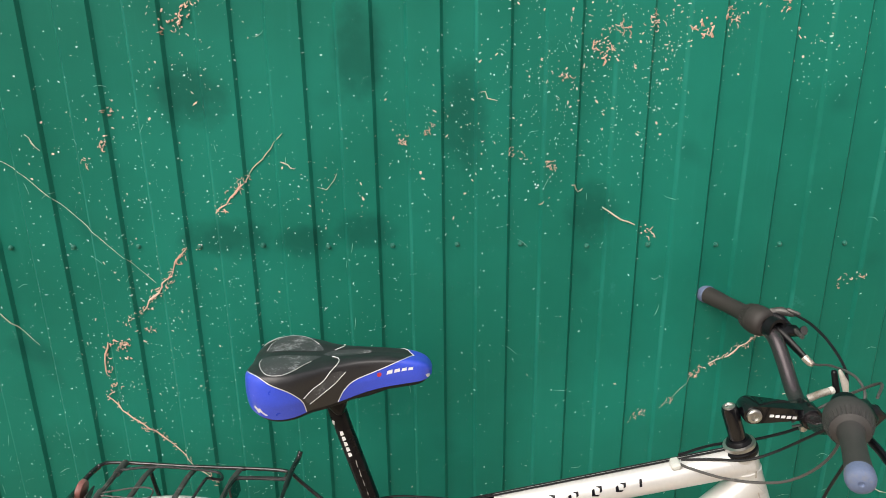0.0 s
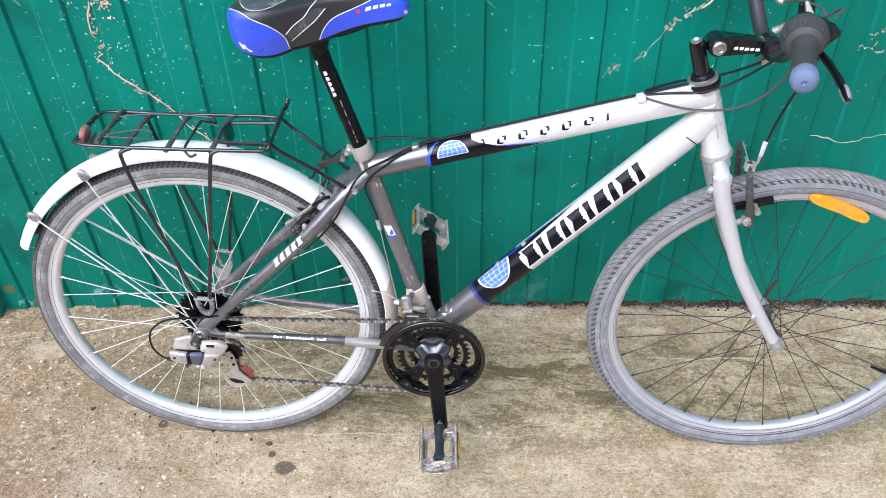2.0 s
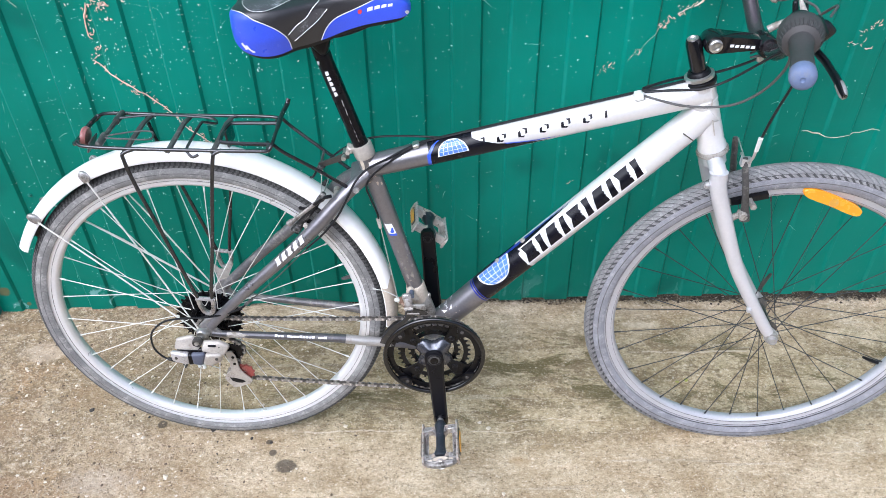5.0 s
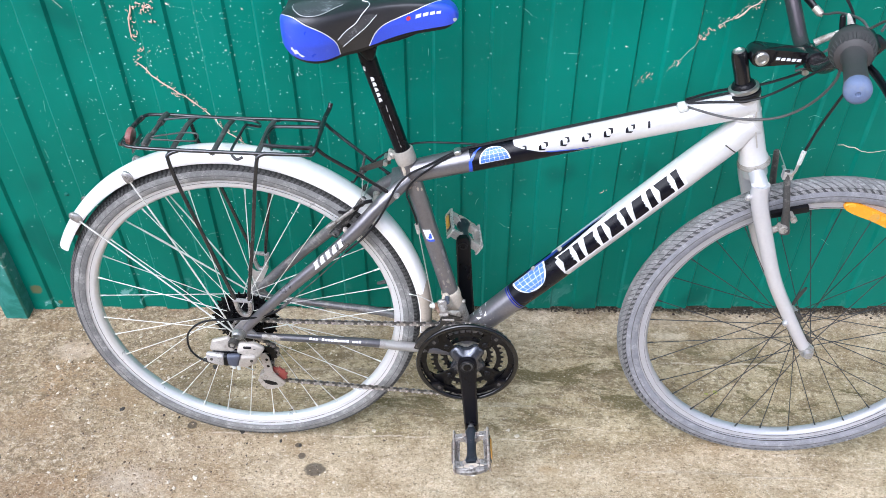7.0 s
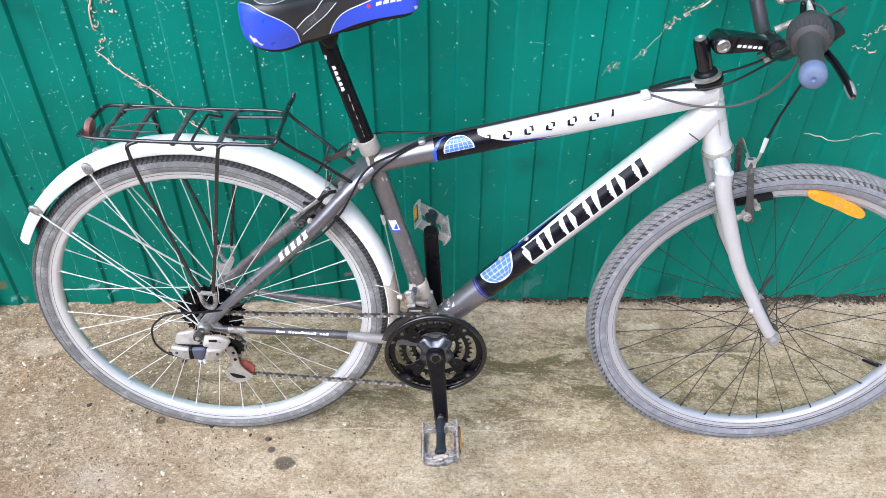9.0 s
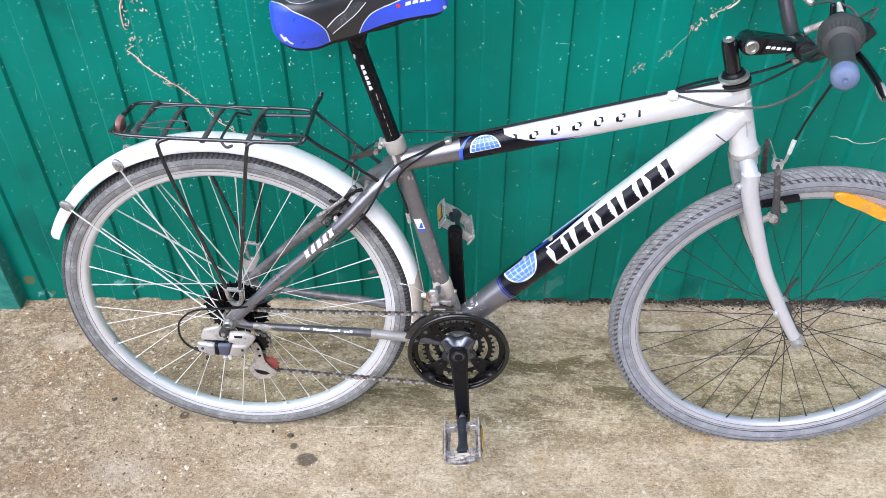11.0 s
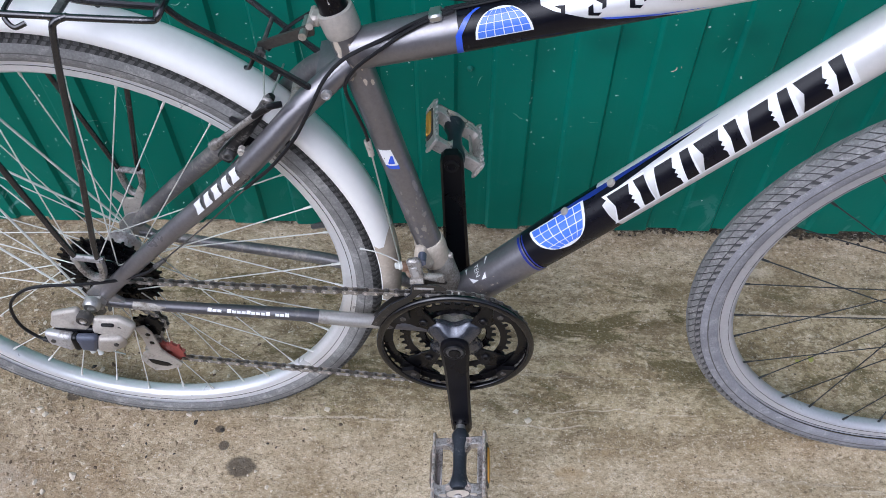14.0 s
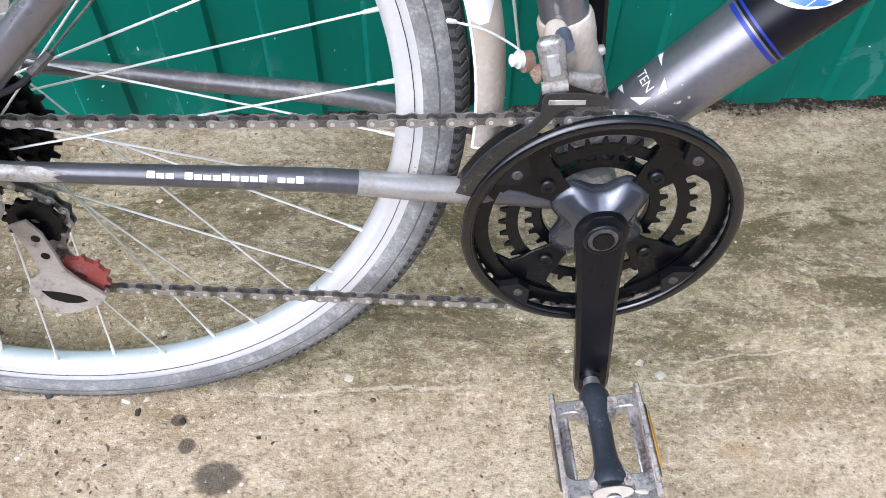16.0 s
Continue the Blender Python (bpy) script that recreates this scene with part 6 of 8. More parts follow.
def saddle_point(t, j):
    """Across the shell, j from the near edge over the crown to the far edge."""
    x = min(len(SAD) - 1.0001, max(0.0, t * (len(SAD) - 1)))
    k, f = int(x), x - int(x)
    p0, p1, p2, p3 = (SAD[min(len(SAD) - 1, max(0, k + o))] for o in (-1, 0, 1, 2))
    u, hw, top, low = (0.5 * (2 * b + (c - a) * f + (2 * a - 5 * b + 4 * c - d) * f * f + (3 * b - a - 3 * c + d) * f ** 3) for a, b, c, d in zip(p0, p1, p2, p3))
    a = -1 + 2 * j / SAD_N
    s = abs(a)
    v = math.copysign(hw * min(1.0, math.sin(min(1.0, s / 0.72) * math.pi / 2) ** 0.9), a)
    drop = (s ** 2.2) * 0.35 + max(0.0, (s - 0.55) / 0.45) ** 1.3 * 0.65
    if s > 0.86:
        v *= 1 - 0.10 * (s - 0.86) / 0.14
    dip = -0.004 * math.exp(-(a / 0.18) ** 2) * max(0.0, min(1.0, 1.2 - t * 1.1))
    return Vector((u, v, top + dip - (top - low) * drop))


ROWS_T = 90


shell = Geo()
pts = [[saddle_point(i / ROWS_T, j) for j in range(SAD_N + 1)] for i in range(ROWS_T + 1)]
for i, j in product(range(ROWS_T), range(SAD_N)):
    shell.add([pts[i][j], pts[i + 1][j], pts[i + 1][j + 1], pts[i][j + 1]], [(0, 1, 2, 3)])


def on_saddle(t, s, lift):
    """A point of the shell, s from -1 (near edge) to 1, lifted off it."""
    t = min(0.998, max(0.002, t))
    j = (1 + s) / 2 * SAD_N
    p = saddle_point(t, j)
    du = saddle_point(t + 0.002, j) - saddle_point(t - 0.002, j)
    dv = saddle_point(t, min(SAD_N, j + 0.05)) - saddle_point(t, max(0, j - 0.05))
    nrm = du.cross(dv).normalized()
    return p + nrm * lift


def saddle_panel(t0, t1, seam, sg):
    """The strip from a seam down to the edge of the shell."""
    g = Geo()
    rows, cols = 48, 10
    for i in range(rows + 1):
        t = t0 + (t1 - t0) * i / rows
        s0 = float(np.interp(t, [q[0] for q in seam], [q[1] for q in seam]))
        for j in range(cols + 1):
            g.v.append(tuple(on_saddle(t, sg * (s0 + (1 - s0) * j / cols), 0.0005)))
    g.f = [(i * (cols + 1) + j, (i + 1) * (cols + 1) + j, (i + 1) * (cols + 1) + j + 1, i * (cols + 1) + j + 1) for i in range(rows) for j in range(cols)]
    g.m = [0] * len(g.f)
    return g


def saddle_patch(outline, lift=0.0004):
    """A patch inside a closed outline of (t, s)."""
    n = len(outline)
    loop = []
    for k in range(n):
        a, b, c, d = (Vector(outline[(k + o) % n]) for o in (-1, 0, 1, 2))
        for f in (0, 0.25, 0.5, 0.75):
            loop.append(0.5 * (2 * b + (c - a) * f + (2 * a - 5 * b + 4 * c - d) * f * f + (3 * b - a - 3 * c + d) * f ** 3))
    mid = sum(loop, Vector((0, 0))) / len(loop)
    g, m = Geo(), len(loop)
    for f in (0.02, 0.25, 0.5, 0.75, 1.0):
        g.v += [tuple(on_saddle(*mid.lerp(q, f), lift)) for q in loop]
    g.f = [(r * m + k, r * m + (k + 1) % m, (r + 1) * m + (k + 1) % m, (r + 1) * m + k) for r in range(4) for k in range(m)]
    g.m = [0] * len(g.f)
    return g


def welded(geo, name, mat):
    me = geo.mesh(name, mat)
    bm = bmesh.new()
    bm.from_mesh(me)
    bmesh.ops.remove_doubles(bm, verts=bm.verts, dist=1e-5)
    bmesh.ops.recalc_face_normals(bm, faces=bm.faces)
    bm.to_mesh(me)
    bm.free()
    me.polygons.foreach_set("use_smooth", [True] * len(me.polygons))
    return me


REAR_SEAM = [(0.0, 0.40), (0.10, 0.42), (0.139, 0.46), (0.206, 0.55), (0.261, 0.64), (0.306, 0.69), (0.35, 0.75), (0.39, 0.84), (0.405, 0.91), (0.412, 0.995)]
NOSE_SEAM = [(0.544, 0.995), (0.561, 0.92), (0.578, 0.87), (0.60, 0.83), (0.633, 0.80), (0.678, 0.76), (0.722, 0.69), (0.761, 0.58), (0.79, 0.36), (0.812, 0.10), (0.825, 0.0), (1.0, 0.0)]
LOOP = [(0.456, 0.08), (0.422, 0.22), (0.394, 0.30), (0.356, 0.42), (0.311, 0.51), (0.256, 0.50), (0.218, 0.40), (0.178, 0.22), (0.17, 0.09), (0.20, 0.05), (0.26, 0.04), (0.33, 0.035), (0.40, 0.05)]
part("cover", welded(shell, "cover", M_LEATHER), None, saddle, "black vinyl saddle cover")
for sg in (-1, 1):
    part("side_panel", welded(saddle_panel(0.0, 0.412, REAR_SEAM, sg), "side_panel", M_BLUE), None, saddle, "shiny blue rear panel")
    part("nose_panel", welded(saddle_panel(0.544, 1.0, NOSE_SEAM, sg), "nose_panel", M_BLUE), None, saddle, "shiny blue nose panel")
    part("scuffed_patch", welded(saddle_patch([(t, sg * a) for t, a in LOOP]), "scuffed_patch", M_PATCH), None, saddle, "grey scuffed patch")
    part("scuffed_patch", welded(saddle_patch([(0.575, sg * 0.68), (0.533, sg * 0.79), (0.483, sg * 0.86), (0.430, sg * 0.92), (0.412, sg * 0.86), (0.444, sg * 0.79), (0.489, sg * 0.735), (0.53, sg * 0.64)]), "scuffed_patch", M_PATCH), None, saddle, "grey scuffed patch")
part("scuffed_patch", welded(saddle_patch([(0.467, -0.01), (0.544, 0.10), (0.65, 0.12), (0.67, 0.0), (0.633, -0.09), (0.572, -0.13), (0.511, -0.09)]), "scuffed_patch", M_PATCH), None, saddle, "grey scuffed patch on the crown")
part("scuffed_patch", welded(saddle_patch([(0.150, 0.50), (0.170, 0.62), (0.215, 0.66), (0.235, 0.60), (0.195, 0.52)]), "scuffed_patch", M_DUST), None, saddle, "worn pale corner")
part("pale_spot", welded(saddle_patch([(0.175, -0.93), (0.186, -0.905), (0.198, -0.925), (0.214, -0.915), (0.226, -0.945), (0.250, -0.962), (0.236, -0.975), (0.215, -0.955), (0.200, -0.972), (0.188, -0.950)], 0.0008), "pale_spot", M_PIPE), None, saddle, "small pale ragged spot on the rear panel")
part("pale_spot", welded(saddle_patch([(0.905, -0.86), (0.945, -0.86), (0.955, -0.96), (0.925, -0.97)], 0.0008), "pale_spot", M_PIPE), None, saddle, "worn pale scrape on the nose")
under = Geo()
ring = [saddle_point(i / ROWS_T, 0) for i in range(ROWS_T + 1)] + [saddle_point(i / ROWS_T, SAD_N) for i in range(ROWS_T, -1, -1)]
under.add([(p.x, p.y * 0.97, p.z + 0.001) for p in ring] + [(p.x * 0.97 + 0.006, p.y * 0.90, p.z - 0.007) for p in ring], [(k, (k + 1) % len(ring), len(ring) + (k + 1) % len(ring), len(ring) + k) for k in range(len(ring))])
half_n = ROWS_T + 1
under.add([(p.x * 0.97 + 0.006, p.y * 0.90, p.z - 0.007) for p in ring], [(k, k + 1, len(ring) - 2 - k, len(ring) - 1 - k) for k in range(half_n - 1)])
part("base", under, M_SATIN, saddle, "black plastic saddle base")


def piping(st, r=0.0007):
    """A pale seam drawn over the shell through (t, share from the middle)."""
    for sg in (-1, 1):
        part("piping", Geo().tube(bent([on_saddle(t, sg * s, 0.0004) for t, s in st], 3), r, 6), M_PIPE, saddle)


piping(REAR_SEAM[1:])
piping(NOSE_SEAM[:-1])
piping(LOOP[1:9], 0.00045)
piping([(0.511, 0.10), (0.540, 0.22), (0.547, 0.36), (0.540, 0.50), (0.517, 0.62), (0.489, 0.72), (0.444, 0.78), (0.406, 0.85)], 0.0007)
piping([(0.578, 0.67), (0.533, 0.79), (0.483, 0.86), (0.428, 0.93)], 0.0006)
# unlettered mark on the nose panel
mk = Geo()
for k in range(4):
    t, s0 = 0.728 + 0.026 * k, -0.815 + 0.022 * k
    q = [on_saddle(tt, ss, 0.0009) for tt, ss in ((t, s0), (t + 0.020, s0 + 0.018), (t + 0.021, s0 + 0.085), (t + 0.002, s0 + 0.060))]
    mk.add(q, [(0, 1, 2, 3)])
part("pale_mark", mk, M_DWHITE, saddle, "row of white block marks")
part("red_mark", Geo().add([on_saddle(0.703 + 0.0080 * math.cos(a), -0.80 + 0.034 * math.sin(a), 0.0009) for a in np.linspace(0, math.tau, 14, endpoint=False)], [tuple(range(14))]), M_DRED, saddle, "small round red mark")

# crankset
crankset = piece("crankset", Geo().lathe((BB[0], -0.068, BB[2]), (0, 1, 0), [(0, 0), (0, 0.008), (0.10, 0.008), (0.136, 0.008), (0.136, 0)], 14), M_SPROCKET, "black triple crankset with plastic chain guard")


def toothed(r_in, r_root, r_tip, teeth, v0, v1, mat, name, holes=()):
    """A sprocket: an open annulus with teeth."""
    g = Geo()
    outer = []
    for k in range(teeth):
        for f, r in ((0.0, r_root), (0.28, r_root), (0.44, r_tip), (0.58, r_tip), (0.74, r_root)):
            a = math.tau * (k + f) / teeth
            outer.append((r * math.sin(a), r * math.cos(a)))
    inner = [(r_in * math.sin(math.atan2(x, z)), r_in * math.cos(math.atan2(x, z))) for x, z in outer]
    n = len(outer)
    for v in (v0, v1):
        g.v += [(x, v, z) for x, z in outer] + [(x, v, z) for x, z in inner]
    for i in range(n):
        j = (i + 1) % n
        g.f += [(i, j, n + j, n + i), (2 * n + i, 2 * n + j, 3 * n + j, 3 * n + i), (i, j, 2 * n + j, 2 * n + i), (n + i, n + j, 3 * n + j, 3 * n + i)]
    g.m = [0] * len(g.f)
    return g


AT_BB = Matrix.Translation((BB[0], 0, BB[2]))
part("chainring", toothed(0.0815, 0.0935, 0.0975, 48, -0.0475, -0.0455, None, ""), M_SPROCKET, crankset, "large black chainring", AT_BB)
part("chainring", toothed(0.0590, 0.0680, 0.0735, 36, -0.0405, -0.0385, None, ""), M_SPROCKET, crankset, "middle black chainring", AT_BB)
part("chainring", toothed(0.0415, 0.0480, 0.0535, 26, -0.0335, -0.0315, None, ""), M_SPROCKET, crankset, "small black chainring", AT_BB)
part("chain_guard", Geo().lathe((0, -0.056, 0), (0, 1, 0), [(0.0016 - 0.0046 * math.sin(q), 0.0974 - 0.0050 * math.cos(q)) for q in np.linspace(0, math.pi, 13)] + [(0.0036, 0.1015), (0.0036, 0.0933)], 96, closed=True), M_RINGPLASTIC, crankset, "black plastic chain guard ring", AT_BB)
part("inner_guard", Geo().lathe((0, -0.0300, 0), (0, 1, 0), [(-0.0010, 0.0400), (-0.0022, 0.0415), (-0.0022, 0.0460), (-0.0008, 0.0474), (0.0040, 0.0474), (0.0040, 0.0400)], 64, closed=True), M_GLOSSB, crankset, "glossy black inner ring", AT_BB)
SPIN = 6.0
spider = Geo()
SPN = 64
for f, v in ((0.02, -0.0600), (0.25, -0.0598), (0.45, -0.0585), (0.62, -0.0560), (0.78, -0.0520), (0.90, -0.0475), (1.0, -0.0440), (1.0, -0.0370)):
    for k in range(SPN):
        th = math.tau * k / SPN
        phi = abs((math.degrees(th) + SPIN) % 90 - 45)
        e = min(1.0, max(0.0, (phi - 10) / 30))
        r = 0.0420 - 0.0130 * (3 * e * e - 2 * e ** 3)
        r = 0.0290 + (r - 0.0290) * f ** 1.5
        spider.v.append((f * r * math.sin(th), v, f * r * math.cos(th)))
spider.f = [(i * SPN + k, i * SPN + (k + 1) % SPN, (i + 1) * SPN + (k + 1) % SPN, (i + 1) * SPN + k) for i in range(7) for k in range(SPN)] + [tuple(range(SPN))]
spider.m = [0] * len(spider.f)
part("spider", spider, M_GLOSSY, crankset, "glossy black four-arm spider", AT_BB, 60)
bolt_mesh = Geo().lathe((0, 0, 0), (0, -1, 0), [(0, 0.0040), (0.002, 0.0038), (0.0028, 0.0028), (0.0028, 0.0018), (0.0018, 0.0016), (0.0018, 0)], 12).mesh("ring_bolt", M_CAGE)
dark_bolt = Geo().lathe((0, 0, 0), (0, -1, 0), [(-0.004, 0.0058), (0.001, 0.0056), (0.002, 0.0046), (0.002, 0.0028), (0.0006, 0.0026), (0.0006, 0)], 14).mesh("ring_bolt", M_SATIN)
for k in range(4):
    a = radians(45 + 90 * k - SPIN)
    for r, v, bolt in ((0.0860, -0.0555, bolt_mesh), (0.0540, -0.0455, dark_bolt)):
        part("ring_bolt", bolt, None, crankset, at=Matrix.Translation((BB[0] + r * math.sin(a), v, BB[2] + r * math.cos(a))))
    d, sd = Vector((math.sin(a), 0, math.cos(a))), Vector((math.cos(a), 0, -math.sin(a)))
    part("ring_web", Geo().plate([(BB[0] + r * math.sin(a + q), BB[2] + r * math.cos(a + q)) for r, q in ((0.026, -0.28), (0.036, -0.22), (0.046, -0.22), (0.056, -0.25), (0.066, -0.24), (0.076, -0.27), (0.084, -0.46), (0.086, -0.3), (0.086, 0.0), (0.086, 0.3), (0.084, 0.46), (0.076, 0.27), (0.066, 0.24), (0.056, 0.25), (0.046, 0.22), (0.036, 0.22), (0.026, 0.28))], -0.0445, -0.0420, 0.0006), M_SPROCKET, crankset, "black web between the rings")
    part("guard_lug", Geo().hull([Vector((BB[0], 0, BB[2])) + d * r + sd * w * s + Vector((0, v, 0)) for r, w in ((0.079, 0.006), (0.0945, 0.018)) for s in (-1, 1) for v in (-0.0565, -0.0500)]), M_SATIN, crankset)


def crank_arm(sg, tip, label):
    """An arm from the axle to the pedal's eye, on the side sg."""
    c, t = Vector((BB[0], 0, BB[2])), Vector((tip[0], 0, tip[1]))
    d = (t - c).normalized()
    sd = Vector((d.z, 0, -d.x))
    g = Geo()
    rings = []
    long = (t - c).length
    for f, w, vi, vo in ((-0.118, 0.0075, 0.048, 0.0605), (-0.105, 0.0125, 0.048, 0.062), (-0.075, 0.0168, 0.047, 0.0635), (-0.035, 0.0188, 0.046, 0.0645), (0.0, 0.0192, 0.046, 0.065), (0.10, 0.0184, 0.048, 0.0665), (0.25, 0.0165, 0.054, 0.0695), (0.65, 0.0150, 0.063, 0.0780), (0.93, 0.0145, 0.068, 0.0825), (1.02, 0.0143, 0.069, 0.0830), (1.065, 0.0125, 0.069, 0.0825), (1.085, 0.0085, 0.069, 0.0815)):
        p = c + d * (long * f)
        b = 0.0035
        ring = []
        for s, v in ((-1, vi + b), (-1, vo - b), (-0.78, vo), (0.78, vo), (1, vo - b), (1, vi + b), (0.78, vi), (-0.78, vi)):
            ring.append(p + sd * (w * s) + Vector((0, sg * v, 0)))
        rings.append(ring)
    base_i = len(g.v)
    for r in rings:
        g.v += [tuple(q) for q in r]
    for i in range(len(rings) - 1):
        for k in range(8):
            g.f.append((base_i + i * 8 + k, base_i + i * 8 + (k + 1) % 8, base_i + (i + 1) * 8 + (k + 1) % 8, base_i + (i + 1) * 8 + k))
    g.f += [tuple(range(8)), tuple(range(8 * (len(rings) - 1), 8 * len(rings)))]
    g.m = [0] * len(g.f)
    part("crank_arm", g, M_BLACK, crankset, label)
    return c + Vector((0, sg * 0.065, 0))


TIP_N, TIP_F = (0.4590, -0.2300), (0.4277, 0.1310)
cap_n = crank_arm(-1, TIP_N, "satin black crank arm hanging down")
crank_arm(1, TIP_F, "satin black crank arm pointing up")
part("axle_cap", Geo().lathe(cap_n, (0, -1, 0), [(-0.002, 0.0145), (0.0006, 0.0145), (0.0014, 0.0136), (0.0014, 0.0122), (0.0002, 0.0118), (0.0002, 0)], 28), M_SATIN, crankset, "round black axle cap")
part("crank_bolt", Geo().lathe(cap_n, (0, -1, 0), [(0.0002, 0.0114), (0.0010, 0.0110), (0.0012, 0.0080), (0.0008, 0.0030), (0.0008, 0)], 24), M_RACKTOP, crankset, "scuffed charcoal crank bolt cap")
part("pedal_eye", Geo().lathe((TIP_F[0], 0.0680, TIP_F[1]), (0, -1, 0), [(-0.001, 0.0095), (0.0012, 0.0090), (0.0012, 0.0055), (-0.002, 0.0050), (-0.002, 0)], 16), M_SATIN, crankset)


def pedal(centre, sg, tilt, roll):
    """A platform pedal: centre barrel, two cross webs, toothed side plates and reflectors."""
    m = Matrix.Translation(Vector(centre) + Vector((0, 0, TYRE_R))) @ pose(0, 0, 0, roll, tilt, 0)
    body = Geo().tube([(0, -sg * 0.054, 0), (0, -sg * 0.047, 0), (0, -sg * 0.038, 0), (0, -sg * 0.022, 0), (0, 0.0, 0), (0, sg * 0.012, 0), (0, sg * 0.020, 0), (0, sg * 0.027, 0), (0, sg * 0.033, 0)], [0.0085, 0.0125, 0.0122, 0.0098, 0.0092, 0.0100, 0.0124, 0.0146, 0.0130], 20)
    pd = part("pedal", body, M_PEDAL, bike, "worn alloy platform pedal, mud in its corners", m)
    part("spindle", Geo().tube([(0, -sg * 0.066, 0), (0, -sg * 0.050, 0)], [0.0065, 0.0075], 12), M_STEEL, pd)

    def web(y0, inward, reach):
        """A cross web with rounded inner corners, from the barrel to the side plates."""
        for su in (-1, 1):
            g = Geo()
            xs = np.linspace(0.0080, 0.0335, 13)
            for x in xs:
                a, b = max(0.0, 1 - (x - 0.008) / 0.011), max(0.0, 1 - (0.0335 - x) / 0.008)
                y1 = y0 + inward * (0.0065 + 0.012 * a * a + 0.006 * b * b)
                y2 = y0 - inward * (0.0045 + reach * (1 - ((x - 0.016) / 0.018) ** 2))
                h = 0.0082 - 0.0012 * a
                g.v += [(su * x, y1, -h + 0.001), (su * x, y1, h - 0.001), (su * x, y1 - inward * 0.001, h), (su * x, y2 + inward * 0.001, h), (su * x, y2, h - 0.001), (su * x, y2, -h + 0.001), (su * x, y2 + inward * 0.001, -h), (su * x, y1 - inward * 0.001, -h)]
            g.f = [(8 * i + k, 8 * i + (k + 1) % 8, 8 * i + 8 + (k + 1) % 8, 8 * i + 8 + k) for i in range(12) for k in range(8)] + [tuple(range(8)), tuple(range(96, 104))]
            g.m = [0] * len(g.f)
            w_ob = part("web", g, M_PEDWEB if sg < 0 else M_CREAM, pd, "muddy alloy cross web")
            part("web_hole", Geo().lathe((su * 0.014, y0 + inward * 0.001, 0.0078), (0, 0, 1), [(0, 0.0042), (0.0012, 0.0040), (0.0012, 0.0028), (0.0002, 0.0026), (0.0002, 0)], 12), M_CHROME, w_ob)

    web(-sg * 0.036, sg, 0.0)
    web(sg * 0.034, -sg, 0.008)
    outer = Geo()
    arc = [(0.033 * math.cos(a), sg * (0.037 + 0.0145 * math.sin(a))) for a in np.linspace(0, math.pi, 9)]
    outer.tube(bent([(x, y, 0.0) for x, y in arc], 2), 0.0058, 8)
    outer.block(Matrix.Translation((0, sg * 0.0415, 0.0005)), (0.062, 0.017, 0.0150), 0.003)
    cap_ob = part("end_cap", outer, M_PEDEND, pd, "rounded alloy pedal end")
    part("end_plug", Geo().lathe((0, sg * 0.0495, 0.001), (0, sg, 0.55), [(-0.004, 0.0112), (0.0, 0.0112), (0.0012, 0.0100), (0.0006, 0.0088), (0.0016, 0.0070), (0.0018, 0)], 22), M_PEDWEB, cap_ob, "scuffed round end plug")
    mud = Geo().hull([(0.0155 * math.cos(q), sg * (0.0415 + 0.0050 * math.sin(q)), zz) for q in np.linspace(0, math.tau, 16, endpoint=False) for zz in (0.004, 0.0092)])
    for x, y, rad in ((-0.021, 0.042, 0.0062), (0.021, 0.042, 0.0062), (-0.026, 0.030, 0.0040), (0.026, 0.030, 0.0040)):
        mud.blob([(x - 0.003, sg * y, 0.0055, rad * 0.5), (x + 0.003, sg * (y + 0.001), 0.0058, rad * 0.5)], n=8)
    part("mud", mud, M_DUST, cap_ob, "dried mud in the recesses")
    for su in (-1, 1):
        side = Geo().block(Matrix.Translation((su * 0.0350, 0.001, 0)), (0.0048, 0.096, 0.0200), 0.0012)
        teeth = Geo()
        for k in range(8):
            for sw in (-1, 1):
                teeth.hull([(su * 0.0350 + a, -0.042 + k * 0.0122 + b, sw * 0.0095) for a in (-0.0016, 0.0016) for b in (-0.0042, 0.0042)] + [(su * 0.0350 + a, -0.042 + k * 0.0122 + b, sw * 0.0132) for a in (-0.0010, 0.0010) for b in (-0.0024, 0.0024)])
        part("cage_rib", Geo().block(Matrix.Translation((su * 0.0285, 0.001, -0.003)) @ pose(0, 0, 0, 0, su * 32, 0), (0.0095, 0.074, 0.0030), 0.001), M_PEDWEB if sg < 0 else M_CREAM, pd, "sloping alloy rib")
        plate_ob = part("cage_plate", side, M_CHROME if sg < 0 else M_CREAM, pd, "toothed pitted cage plate")
        part("teeth", teeth, M_TOOTH, plate_ob, "teeth worn bright")
        part("reflector", Geo().block(Matrix.Translation((su * 0.0388, 0.001, -0.001)), (0.0050, 0.050, 0.0110), 0.0018), M_BROWNREF if sg * su > 0 else M_PEDREF, pd, "muddy pedal reflector" if sg * su > 0 else "dull amber pedal reflector")
        part("reflector_frame", Geo().block(Matrix.Translation((su * 0.0376, 0.001, -0.001)), (0.0036, 0.062, 0.0135), 0.0015), M_CAGE, pd)
    return pd


pedal((TIP_N[0] - 0.001, -0.143, TIP_N[1] + 0.003), -1, -12, 4)
pedal((0.4290, 0.136, 0.1200), 1, 33, -6)

